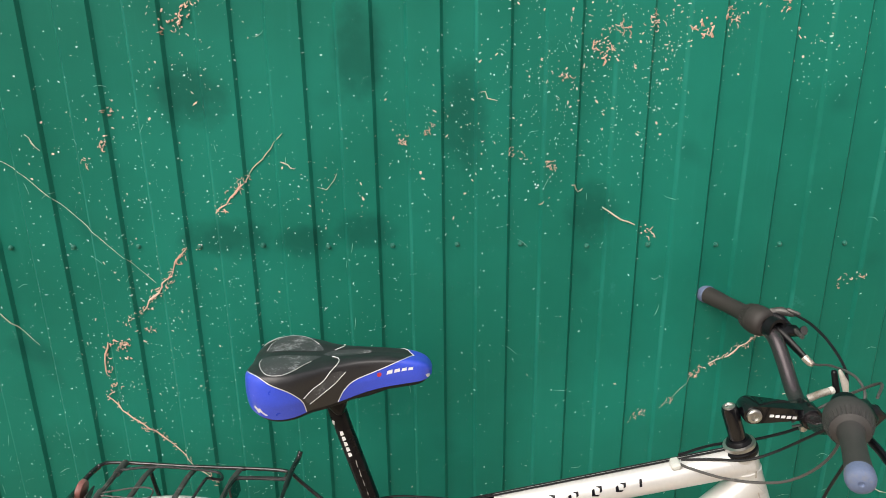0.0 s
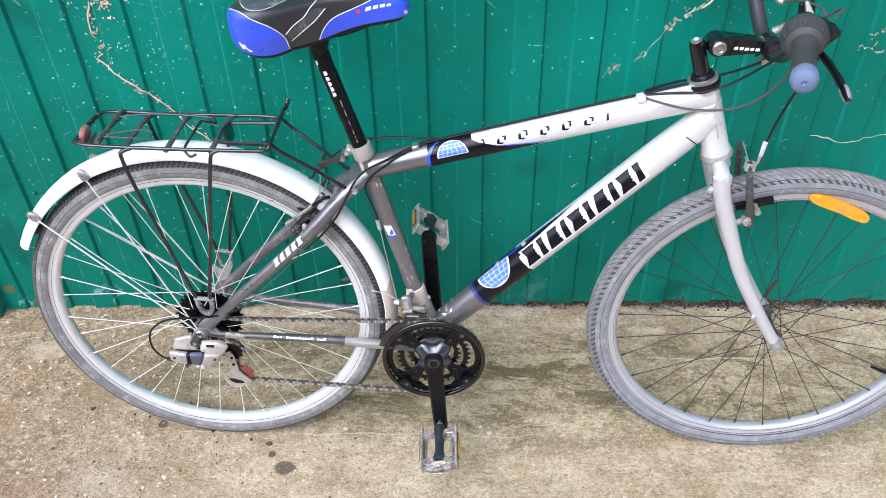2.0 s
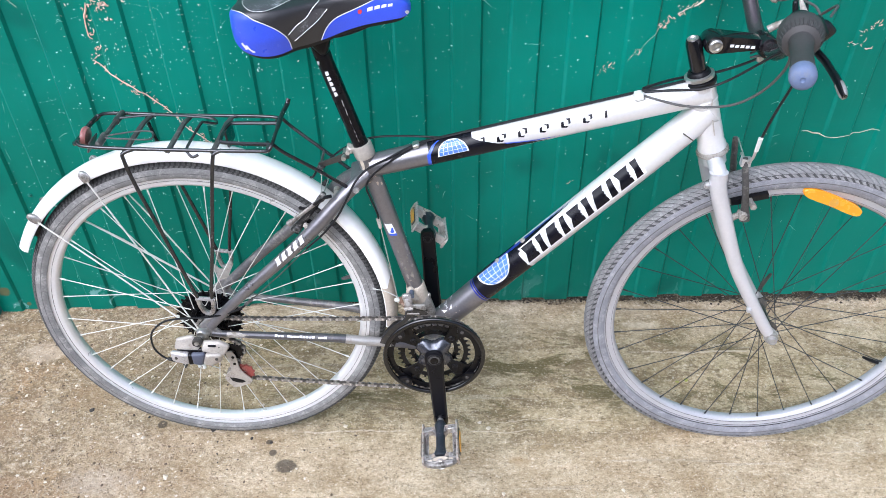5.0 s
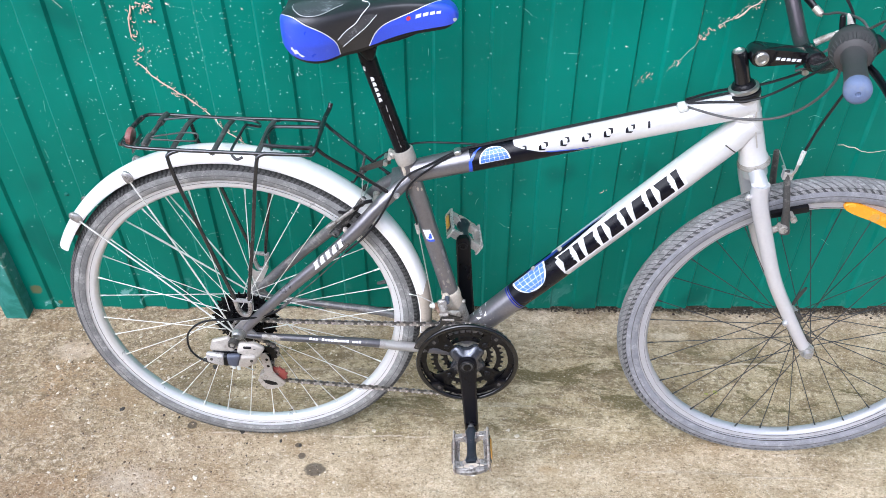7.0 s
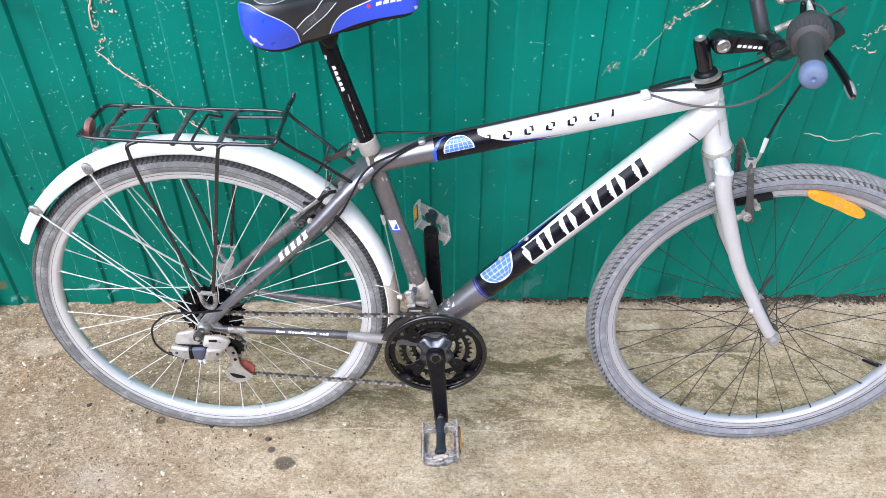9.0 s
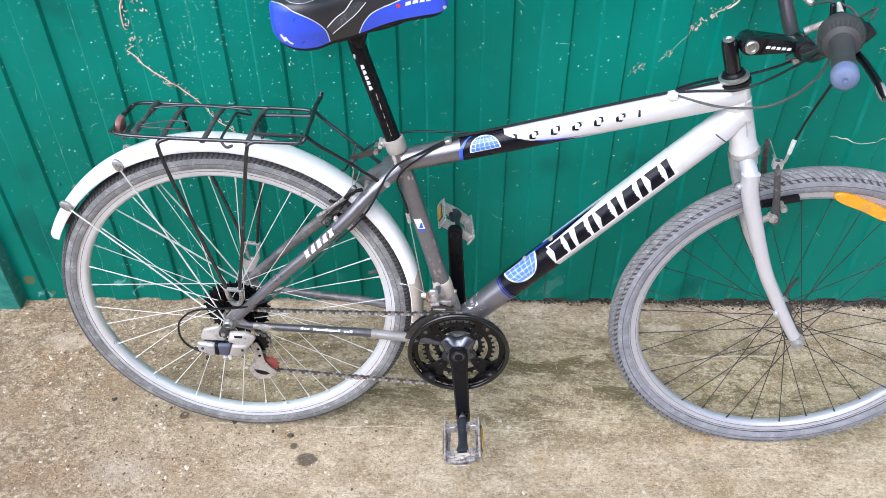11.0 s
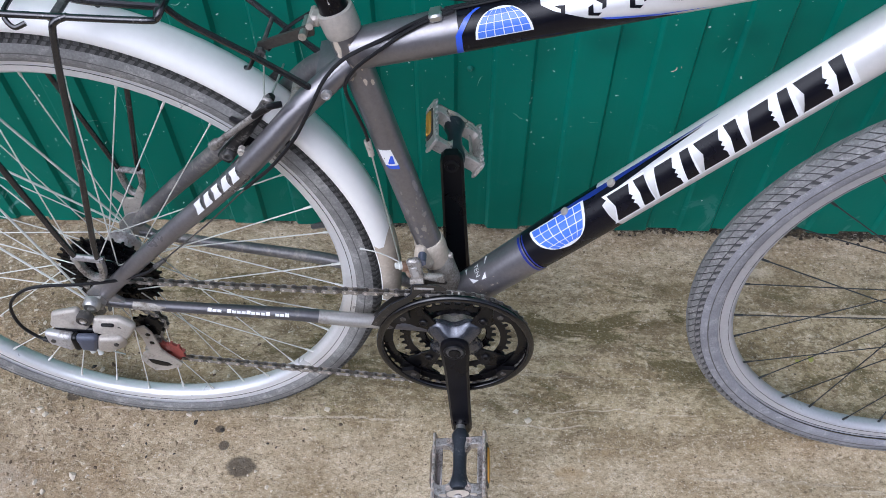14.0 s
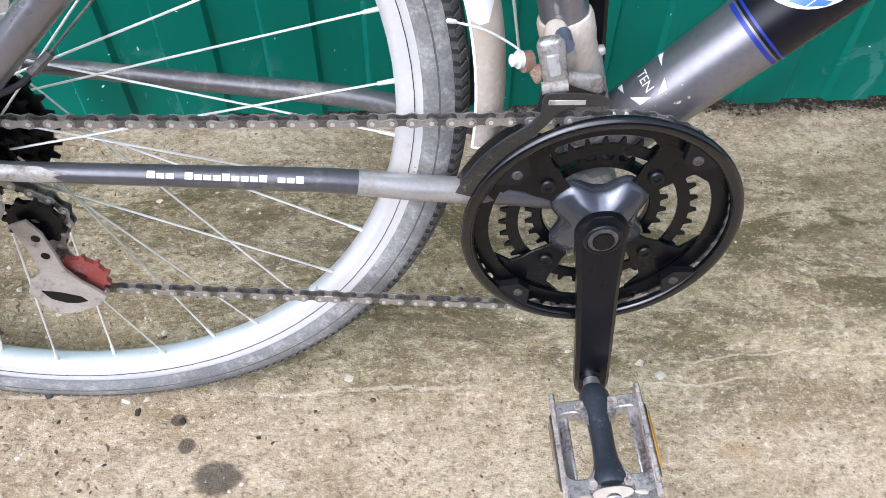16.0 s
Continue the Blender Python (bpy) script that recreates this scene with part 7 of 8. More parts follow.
# sprockets on the rear hub
cassette = piece("cassette", Geo().lathe((0, -0.016, 0), (0, -1, 0), [(0, 0), (0, 0.020), (0.032, 0.018), (0.032, 0)], 20), M_SPROCKET, "black oily rear sprockets")
for k, (teeth, v) in enumerate(zip((32, 28, 24, 20, 17, 15, 13), np.linspace(-0.018, -0.046, 7))):
    r = teeth * 0.0127 / math.tau
    part("sprocket", toothed(min(r - 0.010, 0.040) if r > 0.03 else 0.012, r - 0.003, r + 0.0025, teeth, v, v - 0.0022, None, ""), M_SPROCKET, cassette)
piece("spoke_protector", Geo().lathe((0, -0.011, 0), (0, -1, 0), [(0, 0.022), (0.001, 0.050), (0.002, 0.053), (0.003, 0.050), (0.003, 0.022)], 30), M_SATIN, "black disc behind the sprockets")
piece("axle_bolt", Geo().tube([(0, -0.075, 0), (0, 0.075, 0)], 0.0048, 10).lathe((0, -0.065, 0), (0, -1, 0), [(0, 0), (0, 0.0105), (0.007, 0.0100), (0.008, 0.006), (0.008, 0)], 6).lathe((0, 0.065, 0), (0, 1, 0), [(0, 0), (0, 0.0105), (0.007, 0.0100), (0.008, 0.006), (0.008, 0)], 6), M_STEEL, "axle nuts")

# rear derailleur
der = piece("rear_derailleur", Geo().plate([(-0.012, 0.006), (0.004, 0.006), (0.006, -0.016), (-0.004, -0.026), (-0.014, -0.016)], -0.066, -0.071), M_MUDDY, "muddy silver rear derailleur")


def der_part(name, geo, mats, label=""):
    return part(name, geo, mats, der, label)


der_part("hanger_bolt", Geo().lathe((-0.004, -0.070, 0.004), (0, -1, 0), [(0, 0.011), (0.008, 0.0105), (0.011, 0.0080), (0.011, 0.0045), (0.008, 0.004), (0.008, 0)], 18), M_STEEL, "hanger bolt")
der_part("knuckle", Geo().blob([(-0.045, -0.088, -0.001, 0.0055), (-0.020, -0.086, 0.005, 0.0055), (-0.049, -0.092, -0.014, 0.0055), (-0.012, -0.092, -0.015, 0.0060)]), M_DERCREAM, "scuffed cream knuckle")
der_part("hub_knuckle", Geo().lathe((-0.0098, -0.086, -0.0034), (0, -1, 0), [(0, 0.0105), (0.006, 0.0100), (0.010, 0.0085), (0.0105, 0.0060), (0.008, 0.0052), (0.008, 0.0032), (0.006, 0.0028), (0.006, 0)], 22), M_CAGE, "dark muddy hanger knuckle")
der_part("hub_nut", Geo().lathe((-0.0098, -0.094, -0.0034), (0, -1, 0), [(0, 0.0048), (0.0025, 0.0045), (0.0030, 0.0030), (0.0015, 0.0024), (0.0015, 0)], 6), M_STEEL)
der_part("parallelogram", Geo().blob([(0.004, -0.088, -0.008, 0.0055), (0.028, -0.086, -0.009, 0.0065), (0.043, -0.088, -0.016, 0.0062), (0.036, -0.094, -0.027, 0.0055), (0.002, -0.094, -0.019, 0.0055)]), M_DERCREAM, "dusty cream parallelogram")
# dark filler behind the links, for the shaded gaps between them
der_part("link_gap_shade", Geo().blob([(-0.046, -0.092, -0.022, 0.0055), (0.036, -0.092, -0.024, 0.0055), (0.0, -0.094, -0.020, 0.0050), (0.0, -0.098, -0.046, 0.0050)]), M_SPROCKET)
der_part("outer_link", Geo().blob([(-0.056, -0.100, -0.024, 0.0058), (-0.054, -0.100, -0.036, 0.0072), (-0.031, -0.103, -0.026, 0.0072), (-0.032, -0.104, -0.039, 0.0074)]), M_ALLOY, "rounded silver outer link")
# dark strip put in for the gap between link and cover
der_part("link_dark_gap", Geo().blob([(-0.0225, -0.1035, -0.026, 0.0068), (-0.0232, -0.1040, -0.041, 0.0066)]), M_SPROCKET)
der_part("link_cover", Geo().blob([(-0.017, -0.104, -0.025, 0.0058), (-0.015, -0.1045, -0.041, 0.0056), (0.000, -0.1035, -0.0245, 0.0058), (-0.006, -0.1035, -0.0445, 0.0052)]), M_DERGREY, "blue-grey link cover")
der_part("inner_knuckle", Geo().blob([(0.010, -0.102, -0.028, 0.0062), (0.029, -0.098, -0.030, 0.0072), (0.027, -0.096, -0.041, 0.0070), (0.012, -0.1005, -0.0475, 0.0060), (0.004, -0.1025, -0.0445, 0.0050)]), M_DERCREAM, "cream alloy knuckle")
der_part("knuckle_slot", Geo().blob([(0.012, -0.0945, -0.0095, 0.0024), (0.023, -0.0935, -0.0105, 0.0028)]), M_SPROCKET)
for bu, bv, bw in ((0.026, -0.1055, -0.0335), (0.031, -0.0935, -0.0155), (-0.050, -0.1075, -0.0300)):
    der_part("pivot_pin", Geo().lathe((bu, bv, bw), (0, -1, 0), [(0, 0.0032), (0.0012, 0.0030), (0.0016, 0.0020), (0.0008, 0.0016), (0.0008, 0)], 12), M_CAGE)
der_part("cable_barrel", Geo().tube([(-0.070, -0.097, -0.0415), (-0.052, -0.099, -0.0440)], [0.0034, 0.0042], 12), M_SATIN, "ribbed black cable barrel")
for bu, bw in ((-0.012, -0.050), (-0.003, -0.053)):
    der_part("limit_screw", Geo().lathe((bu, -0.099, bw), (0.2, -0.5, -1), [(0, 0.0036), (0.008, 0.0034), (0.009, 0.002), (0.009, 0)], 10), M_CLEAR, "pale limit screw")
der_part("loose_wire", Geo().tube(bent([(0.004, -0.100, -0.052), (0.016, -0.098, -0.060), (0.026, -0.097, -0.066)], 4), 0.0010, 6), M_WIRE, "frayed end of the gear wire")
cage = [(0.0285, -0.058), (0.0335, -0.0816), (0.0345, -0.106), (0.0240, -0.115), (0.0185, -0.128), (0.0248, -0.1425), (0.0330, -0.1535), (0.0486, -0.1515), (0.0690, -0.1420), (0.0745, -0.1330), (0.0683, -0.1250), (0.0599, -0.1160), (0.0522, -0.1022), (0.0505, -0.0865), (0.0475, -0.0658), (0.0406, -0.0532)]
der_part("outer_cage", Geo().plate(cage, -0.062, -0.059, 0.0006), M_DERCREAM, "cream pulley cage plate")
der_part("inner_cage", Geo().plate(cage, -0.046, -0.044, 0.0006), M_MUDDY)
der_part("cage_slot", Geo().plate([(0.0290, -0.1255), (0.0409, -0.1270), (0.0556, -0.1322), (0.0595, -0.1372), (0.0520, -0.1396), (0.0428, -0.1390), (0.0330, -0.1340)], -0.0628, -0.0615, 0.0003), M_SPROCKET)
for cu, cw in ((0.0425, -0.0700), (0.0437, -0.0876)):
    der_part("cage_hole", Geo().lathe((cu, -0.0618, cw), (0, -1, 0), [(0, 0.0034), (0.0006, 0.0032), (0.0006, 0)], 12), M_SPROCKET)
P_UP, P_LOW = (0.042, -0.062), (0.058, -0.118)
for (pu, pw), mats, lb in ((P_UP, M_SPROCKET, "oily guide pulley"), (P_LOW, M_PULLEY, "red-brown tension pulley")):
    der_part("pulley", Geo().add(*[(lambda t: (t.v, t.f))(toothed(0.004, 0.0182, 0.0214, 11, -0.0545, -0.0505, None, ""))][0]), mats, lb).location = (pu, 0, pw)
LOOP_LINE = [(0.088, -0.063, 0.069), (0.072, -0.066, 0.058), (0.0312, -0.068, 0.0435), (-0.0075, -0.080, 0.0478), (-0.041, -0.086, 0.0500), (-0.0656, -0.090, 0.0455), (-0.0871, -0.092, 0.0270), (-0.0948, -0.093, 0.0062), (-0.0921, -0.095, -0.0188), (-0.0778, -0.096, -0.0385), (-0.062, -0.098, -0.0435)]
der_part("cable_loop", Geo().tube(bent(LOOP_LINE, 6), 0.0020, 8), M_CABLE, "black gear cable loop")
der_part("cable_stop", Geo().tube([(0.100, -0.061, 0.0795), (0.086, -0.063, 0.0675)], [0.0027, 0.0034], 8), M_RACKTOP)

# chain
RING_R, COG_R = 0.0965, 0.0200


def chain_path():
    """The loop of the chain as points half an inch apart, in u and w."""
    bbp = Vector((BB[0], BB[2]))
    pts2 = []
    for a in np.linspace(-4, 188, 40):
        pts2.append(bbp + RING_R * Vector((math.sin(radians(a)), math.cos(radians(a)))))
    lo = Vector(P_LOW)
    for a in np.linspace(176, 330, 12):
        pts2.append(lo + 0.0215 * Vector((math.sin(radians(a)), math.cos(radians(a)))))
    up = Vector(P_UP)
    for a in np.linspace(150, 30, 10):
        pts2.append(up + 0.0215 * Vector((math.sin(radians(a)), math.cos(radians(a)))))
    for a in np.linspace(150, 358, 16):
        pts2.append(COG_R * Vector((math.sin(radians(a)), math.cos(radians(a)))))
    a, b = pts2[-1], pts2[0]
    pts2 += [a.lerp(b, f) - Vector((0, 0.010 * f * (1 - f))) for f in (0.2, 0.4, 0.6, 0.8)] + [b]
    out, carry = [], 0.0
    for a, b in zip(pts2, pts2[1:]):
        ln = (b - a).length
        while carry < ln:
            out.append(a.lerp(b, carry / ln))
            carry += 0.0127
        carry -= ln
    return out


def chain_v(u):
    return float(np.interp(u, [0.03, 0.40], [-0.0460, -0.0475]))


def link_mesh(wide):
    gap, h = (0.0032, 0.0038) if wide else (0.0023, 0.0037)
    g = Geo()
    fig = []
    for cx, a0, a1 in ((0.0, 90, 270), (0.0127, -90, 90)):
        fig += [(cx + h * math.cos(radians(a)), h * math.sin(radians(a))) for a in np.linspace(a0, a1, 7)]
    fig = fig[:7] + [(0.00635, -h * 0.62)] + fig[7:] + [(0.00635, h * 0.62)]
    for s in (-1, 1):
        g.plate(fig, s * gap - 0.0005, s * gap + 0.0005, 0.0002)
    for cx in (0.0, 0.0127):
        if not wide:
            g.tube([(cx, -gap, 0), (cx, gap, 0)], 0.0028, 8)
        else:
            n_plate = len(g.f)
            g.tube([(cx, -gap - 0.0010, 0), (cx, gap + 0.0010, 0)], 0.0016, 8)
            g.m = list(g.m[:n_plate]) + [1] * (len(g.f) - n_plate)
    return g.mesh("link", [M_CHAIN, M_PIN] if wide else M_CHAINDARK)


links = (link_mesh(True), link_mesh(False))
chain_pts = chain_path()
chain = new("chain")
chain.parent, chain.matrix_basis = bike, RAISED
tagged(chain, "dark oily roller chain")
for k in range(len(chain_pts)):
    a, b = chain_pts[k], chain_pts[(k + 1) % len(chain_pts)]
    va, vb = chain_v(a.x), chain_v(b.x)
    part("link", links[k % 2], None, chain, at=Matrix.Translation((a.x, va, a.y)) @ pose(0, 0, 0, 0, -math.degrees(math.atan2(b.y - a.y, b.x - a.x)), math.degrees(math.atan2(vb - va, max(1e-6, (b - a).length)))))

# front derailleur
fd = piece("front_derailleur", Geo().lathe(Vector((0.4085, 0, 0.056)), (ST_B - ST_A).normalized(), [(-0.021, 0.0155), (-0.021, 0.0178), (-0.018, 0.0188), (-0.004, 0.0182), (0.002, 0.0190), (0.014, 0.0188), (0.017, 0.0178), (0.018, 0.0155)], 26).blob([(0.396, -0.018, 0.070, 0.008), (0.404, -0.020, 0.052, 0.008), (0.394, -0.034, 0.066, 0.006)]), M_DUST, "mud-caked front derailleur")
part("link_arm", Geo().blob([(0.3850, -0.042, 0.0755, 0.0050), (0.3925, -0.042, 0.0770, 0.0052), (0.3905, -0.0465, 0.0545, 0.0045), (0.3975, -0.0465, 0.0560, 0.0045)]), M_PEDWEB, fd, "scuffed link arm")
part("link_plate", Geo().block(Matrix.Translation((0.3914, -0.0492, 0.0655)) @ pose(0, 0, 0, -12, -14, 0), (0.0080, 0.0020, 0.0145), 0.0008), M_ALLOY, fd, "pale pressed link plate")
part("link_pin", Geo().tube([(0.3985, -0.0420, 0.0745), (0.3985, -0.028, 0.0745)], 0.0052, 12), M_DERGREY, fd)
part("hinge", Geo().tube([(0.3855, -0.050, 0.0495), (0.4015, -0.050, 0.0525)], 0.0042, 10).blob([(0.402, -0.044, 0.0535, 0.0040), (0.422, -0.040, 0.0500, 0.0036), (0.424, -0.040, 0.0430, 0.0036)]), M_MUDDY, fd, "muddy hinge")
CAGE_LINE = [(0.3479, -0.0391), (0.3351, -0.0349), (0.3401, -0.0220), (0.3500, -0.0049), (0.3627, 0.0103), (0.3779, 0.0225), (0.3865, 0.0320), (0.3880, 0.0475), (0.4000, 0.0490), (0.4220, 0.0480), (0.4300, 0.0430), (0.4290, 0.0392), (0.4100, 0.0390), (0.3985, 0.0350), (0.3920, 0.0250), (0.3830, 0.0130), (0.3723, 0.0007), (0.3611, -0.0126), (0.3524, -0.0277)]
part("cage", Geo().plate(CAGE_LINE, -0.0540, -0.0528, 0.0005), M_FDCAGE, fd, "muddy grey outer cage plate")
part("cage", Geo().plate([(u, w - 0.003) for u, w in CAGE_LINE], -0.0405, -0.0392, 0.0005), M_FDCAGE, fd, "muddy grey inner cage plate")
part("cage_lip", Geo().tube(bent([(u, 0, w) for u, w in CAGE_LINE[2:9]], 3), 0.0008, 6), M_PEDAL, fd).location = (0, -0.0540, 0)
part("cage_bridge", Geo().blob([(0.3415, -0.052, -0.031, 0.003), (0.3415, -0.040, -0.030, 0.003)]), M_FDCAGE, fd)
part("print_bar", Geo().block(Matrix.Translation((0.4020, -0.0543, 0.0420)) @ pose(0, 0, 0, 0, -1, 0), (0.0235, 0.0006, 0.0036), 0.0002), M_ALLOY, fd, "pale bar of worn print")
part("cable_anchor", Geo().lathe((0.3735, -0.0340, 0.0600), (-1, -0.35, 0.1), [(0, 0.0058), (0.003, 0.0058), (0.0035, 0.0042), (0.007, 0.0040), (0.008, 0.0025), (0.008, 0)], 12), M_CLEAR, fd, "pale cable anchor bolt")
part("washer", Geo().lathe((0.3765, -0.0350, 0.0590), (-1, -0.35, 0.1), [(-0.003, 0.0), (-0.003, 0.0072), (0.0025, 0.0068), (0.0025, 0)], 14).blob([(0.380, -0.038, 0.0560, 0.0030), (0.384, -0.041, 0.0500, 0.0028), (0.386, -0.042, 0.0590, 0.0028)]), M_RUSTY, fd, "rusty washer")
part("tail_wire", Geo().tube(bent([(0.3715, -0.036, 0.0640), (0.3694, -0.036, 0.0694), (0.3490, -0.036, 0.0816), (0.3293, -0.036, 0.0871)], 4), 0.0008, 6), M_CLEAR, fd, "loose cable end")
part("wire_crimp", Geo().blob([(0.3305, -0.036, 0.0870, 0.0014), (0.3265, -0.036, 0.0876, 0.0016)]), M_CLEAR, fd, "white crimped cap")
part("gear_wire", Geo().tube([(0.3718, -0.034, 0.0640), (0.3704, -0.032, 0.0709), (0.3425, -0.015, 0.216)], 0.0010, 6), M_WIRE, fd, "thin bare gear wire")
part("wire_stop", Geo().tube([(0.3425, -0.015, 0.214), (0.3385, -0.0145, 0.234)], [0.0034, 0.0040], 8), M_CREAM, fd, "pale cable stop")


# brakes
def rim_brake(name, foot, head, sg_list, pad_at, label, wide=0.047, mats=None, long=0.032):
    """Two upright arms with shoes, on either side of a rim."""
    br = piece(name, Geo().tube([Vector((head[0], -0.030, head[1])), Vector((head[0] + 0.004, 0.034, head[1] + 0.003))], 0.0012, 6), M_WIRE, label)
    for sg in sg_list:
        f, h = Vector((foot[0], sg * wide, foot[1])), Vector((head[0], sg * (wide - 0.011), head[1]))
        d = (h - f).normalized()
        part("arm", Geo().tube(bent([f - d * 0.012, f + d * 0.01, f.lerp(h, 0.45) + Vector((0, sg * 0.004, 0)), h - d * 0.012, h + d * 0.004], 4), [0.0085, 0.0085, 0.0085, 0.008, 0.0075, 0.007, 0.0065, 0.006, 0.006, 0.0058, 0.0056, 0.0056, 0.0056, 0.0054, 0.0052, 0.005, 0.004], 10, squash=0.8), mats or M_RACKTOP, br, "dusty black brake arm")
        part("pivot_bolt", Geo().lathe(f + Vector((0, sg * 0.006, 0)), (0, sg, 0), [(0, 0.0070), (0.004, 0.0065), (0.006, 0.0048), (0.006, 0.0030), (0.004, 0.0026), (0.004, 0)], 14), M_RACKTOP, br)
        along = Vector((pad_at[1] - 0, 0, -pad_at[0])).normalized()
        pc = Vector((pad_at[2], sg * 0.021, pad_at[3]))
        part("brake_shoe", Geo().hull([pc + along * a + Vector((0, sg * b, 0)) + Vector((-along.z, 0, along.x)) * c for a, b, c in product((-long, long), (-0.005, 0.005), (-0.0055, 0.0055))]), M_SATIN, br, "black brake shoe")
        part("shoe_stud", Geo().tube([pc, pc + Vector((0, sg * (wide - 0.017), 0))], [0.0045, 0.0036], 10).lathe(pc + Vector((0, sg * (wide - 0.025), 0)), (0, sg, 0), [(0, 0.0062), (0.008, 0.0062), (0.009, 0.0045), (0.009, 0)], 6), M_MUDDY, br)
    return br


fbr = rim_brake("front_brake", (0.990, 0.274), (0.969, 0.378), (-1, 1), (-0.09, 0.30, 1.000, 0.292), "black front rim brake")
part("noodle", Geo().tube(bent([(0.981, -0.040, 0.400), (0.978, -0.042, 0.384), (0.972, -0.036, 0.374), (0.969, -0.010, 0.376)], 5), 0.0026, 8), M_STEEL, fbr, "steel cable guide")
part("ferrule", Geo().tube([(0.9815, -0.044, 0.424), (0.981, -0.041, 0.398)], [0.0042, 0.0036], 8), M_CLEAR, fbr, "whitish ferrule")
part("release_tab", Geo().hull([(0.969 + a, v, 0.372 + b) for a in (-0.006, 0.010) for v in (-0.040, -0.028) for b in (-0.006, 0.008)]), M_ALLOY, fbr)
fbr.matrix_basis = RAISED @ STEER @ RAISED.inverted() @ fbr.matrix_basis
rbr = rim_brake("rear_brake", (0.196, 0.226), (0.244, 0.288), (-1, 1), (0.17, 0.25, 0.216, 0.225), "muddy black rear rim brake", 0.032, M_DIRTBLACK, 0.018)
part("noodle", Geo().tube(bent([(0.262, -0.046, 0.300), (0.252, -0.050, 0.300), (0.244, -0.044, 0.292), (0.216, -0.034, 0.266), (0.200, -0.020, 0.258)], 5), 0.0034, 8), M_SATIN, rbr, "black cable guide")
part("arm_cover", Geo().tube(bent([(0.180, -0.040, 0.236), (0.196, -0.040, 0.250), (0.220, -0.040, 0.270), (0.236, -0.039, 0.283), (0.245, -0.038, 0.288), (0.247, -0.036, 0.295), (0.241, -0.035, 0.297)], 4), [0.0056, 0.0060, 0.0056] + [0.0036] * 22, 10, squash=0.8), M_PEDEND, rbr, "grimy alloy link with a curled end")
part("brass_nut", Geo().lathe((0.212, -0.040, 0.236), (0, -1, 0), [(0, 0.0046), (0.006, 0.0044), (0.007, 0.003), (0.009, 0.003), (0.009, 0)], 8), M_SEATALLOY, rbr, "dull brass-coloured nut")
part("wire_end", Geo().tube([(0.2425, -0.036, 0.294), (0.2455, -0.026, 0.336)], 0.0009, 6), M_WIRE, rbr)
part("wire_cap", Geo().tube([(0.2455, -0.027, 0.332), (0.2462, -0.025, 0.340)], [0.0026, 0.0022], 8), M_CLEAR, rbr, "white cap")

# cables
CABLES = [
    ("brake_cable", M_CABLE, 0.0023, [(0.9815, -0.044, 0.420), (0.984, -0.060, 0.470), (0.983, -0.095, 0.535), (0.985, -0.120, 0.585), (0.994, -0.128, 0.632), (0.992, -0.142, 0.642), (0.984, -0.154, 0.647)], "black front brake cable"),
    ("gear_cable", M_GREYCABLE, 0.0021, [(0.782, -0.018, 0.4825), (0.7921, -0.03, 0.4839), (0.8363, -0.045, 0.4786), (0.8762, -0.065, 0.4855), (0.9089, -0.09, 0.5042), (0.9346, -0.115, 0.5398), (0.9480, -0.135, 0.5839), (0.944, -0.142, 0.622)], "grey gear cable"),
    ("gear_cable", M_CABLE, 0.0021, [(0.785, -0.006, 0.4835), (0.830, -0.016, 0.492), (0.870, -0.034, 0.503), (0.905, -0.046, 0.524), (0.945, -0.080, 0.575), (0.968, -0.108, 0.612)], "black gear cable"),
    ("brake_cable", M_CABLE, 0.0023, [(0.785, 0.008, 0.4835), (0.840, 0.022, 0.495), (0.905, 0.026, 0.505), (0.960, 0.010, 0.535), (1.010, -0.004, 0.575), (1.026, 0.020, 0.618), (1.022, 0.070, 0.645), (1.008, 0.120, 0.662), (0.992, 0.156, 0.667)], "black rear brake cable"),
    ("gear_cable", M_GREYCABLE, 0.0021, [(0.950, 0.006, 0.540), (1.000, -0.020, 0.570), (1.030, -0.030, 0.605), (1.030, 0.0, 0.626), (1.016, 0.050, 0.622), (1.010, 0.080, 0.610), (1.006, 0.096, 0.605)], "grey gear cable"),
    ("gear_cable", M_GREYCABLE, 0.0021, [(0.995, -0.125, 0.655), (1.022, -0.080, 0.655), (1.020, -0.030, 0.620), (0.990, 0.0, 0.580), (0.950, 0.010, 0.545)], "grey gear cable"),
]
for name, mat, r, pts3, lb in CABLES:
    piece(name, Geo().tube(bent(pts3, 6), r, 8), mat, lb)
for off_v, off_h in ((0.0030, -0.0006), (0.0115, -0.0030)):
    top_line = [TT_A + (TT_B - TT_A).normalized() * s + Vector((-0.259, 0, 0.966)) * (radius_along(TT_R, s / 0.575) + 0.0022 + off_h) + Vector((0, off_v - 0.006, 0)) for s in np.linspace(0.095, 0.565, 12)]
    piece("tube_cable", Geo().tube(top_line, 0.0016, 8), M_GREYCABLE if off_v < 0 else M_CABLE, "cable along the top tube")
piece("seat_cable", Geo().tube(bent([(0.425, -0.002, 0.3865), (0.405, -0.007, 0.3805), (0.384, -0.013, 0.3725), (0.362, -0.020, 0.362), (0.326, -0.030, 0.346), (0.305, -0.038, 0.326), (0.292, -0.046, 0.302), (0.272, -0.052, 0.264), (0.246, -0.057, 0.230), (0.226, -0.058, 0.210), (0.212, -0.058, 0.196)], 6), 0.0020, 8), M_CABLE, "black cable dropping along the stay")
piece("stay_wire", Geo().tube(bent([(0.214, -0.058, 0.198), (0.160, -0.062, 0.141), (0.098, -0.0615, 0.078)], 4), 0.0009, 6), M_CAGE, "thin bare gear wire along the stay")
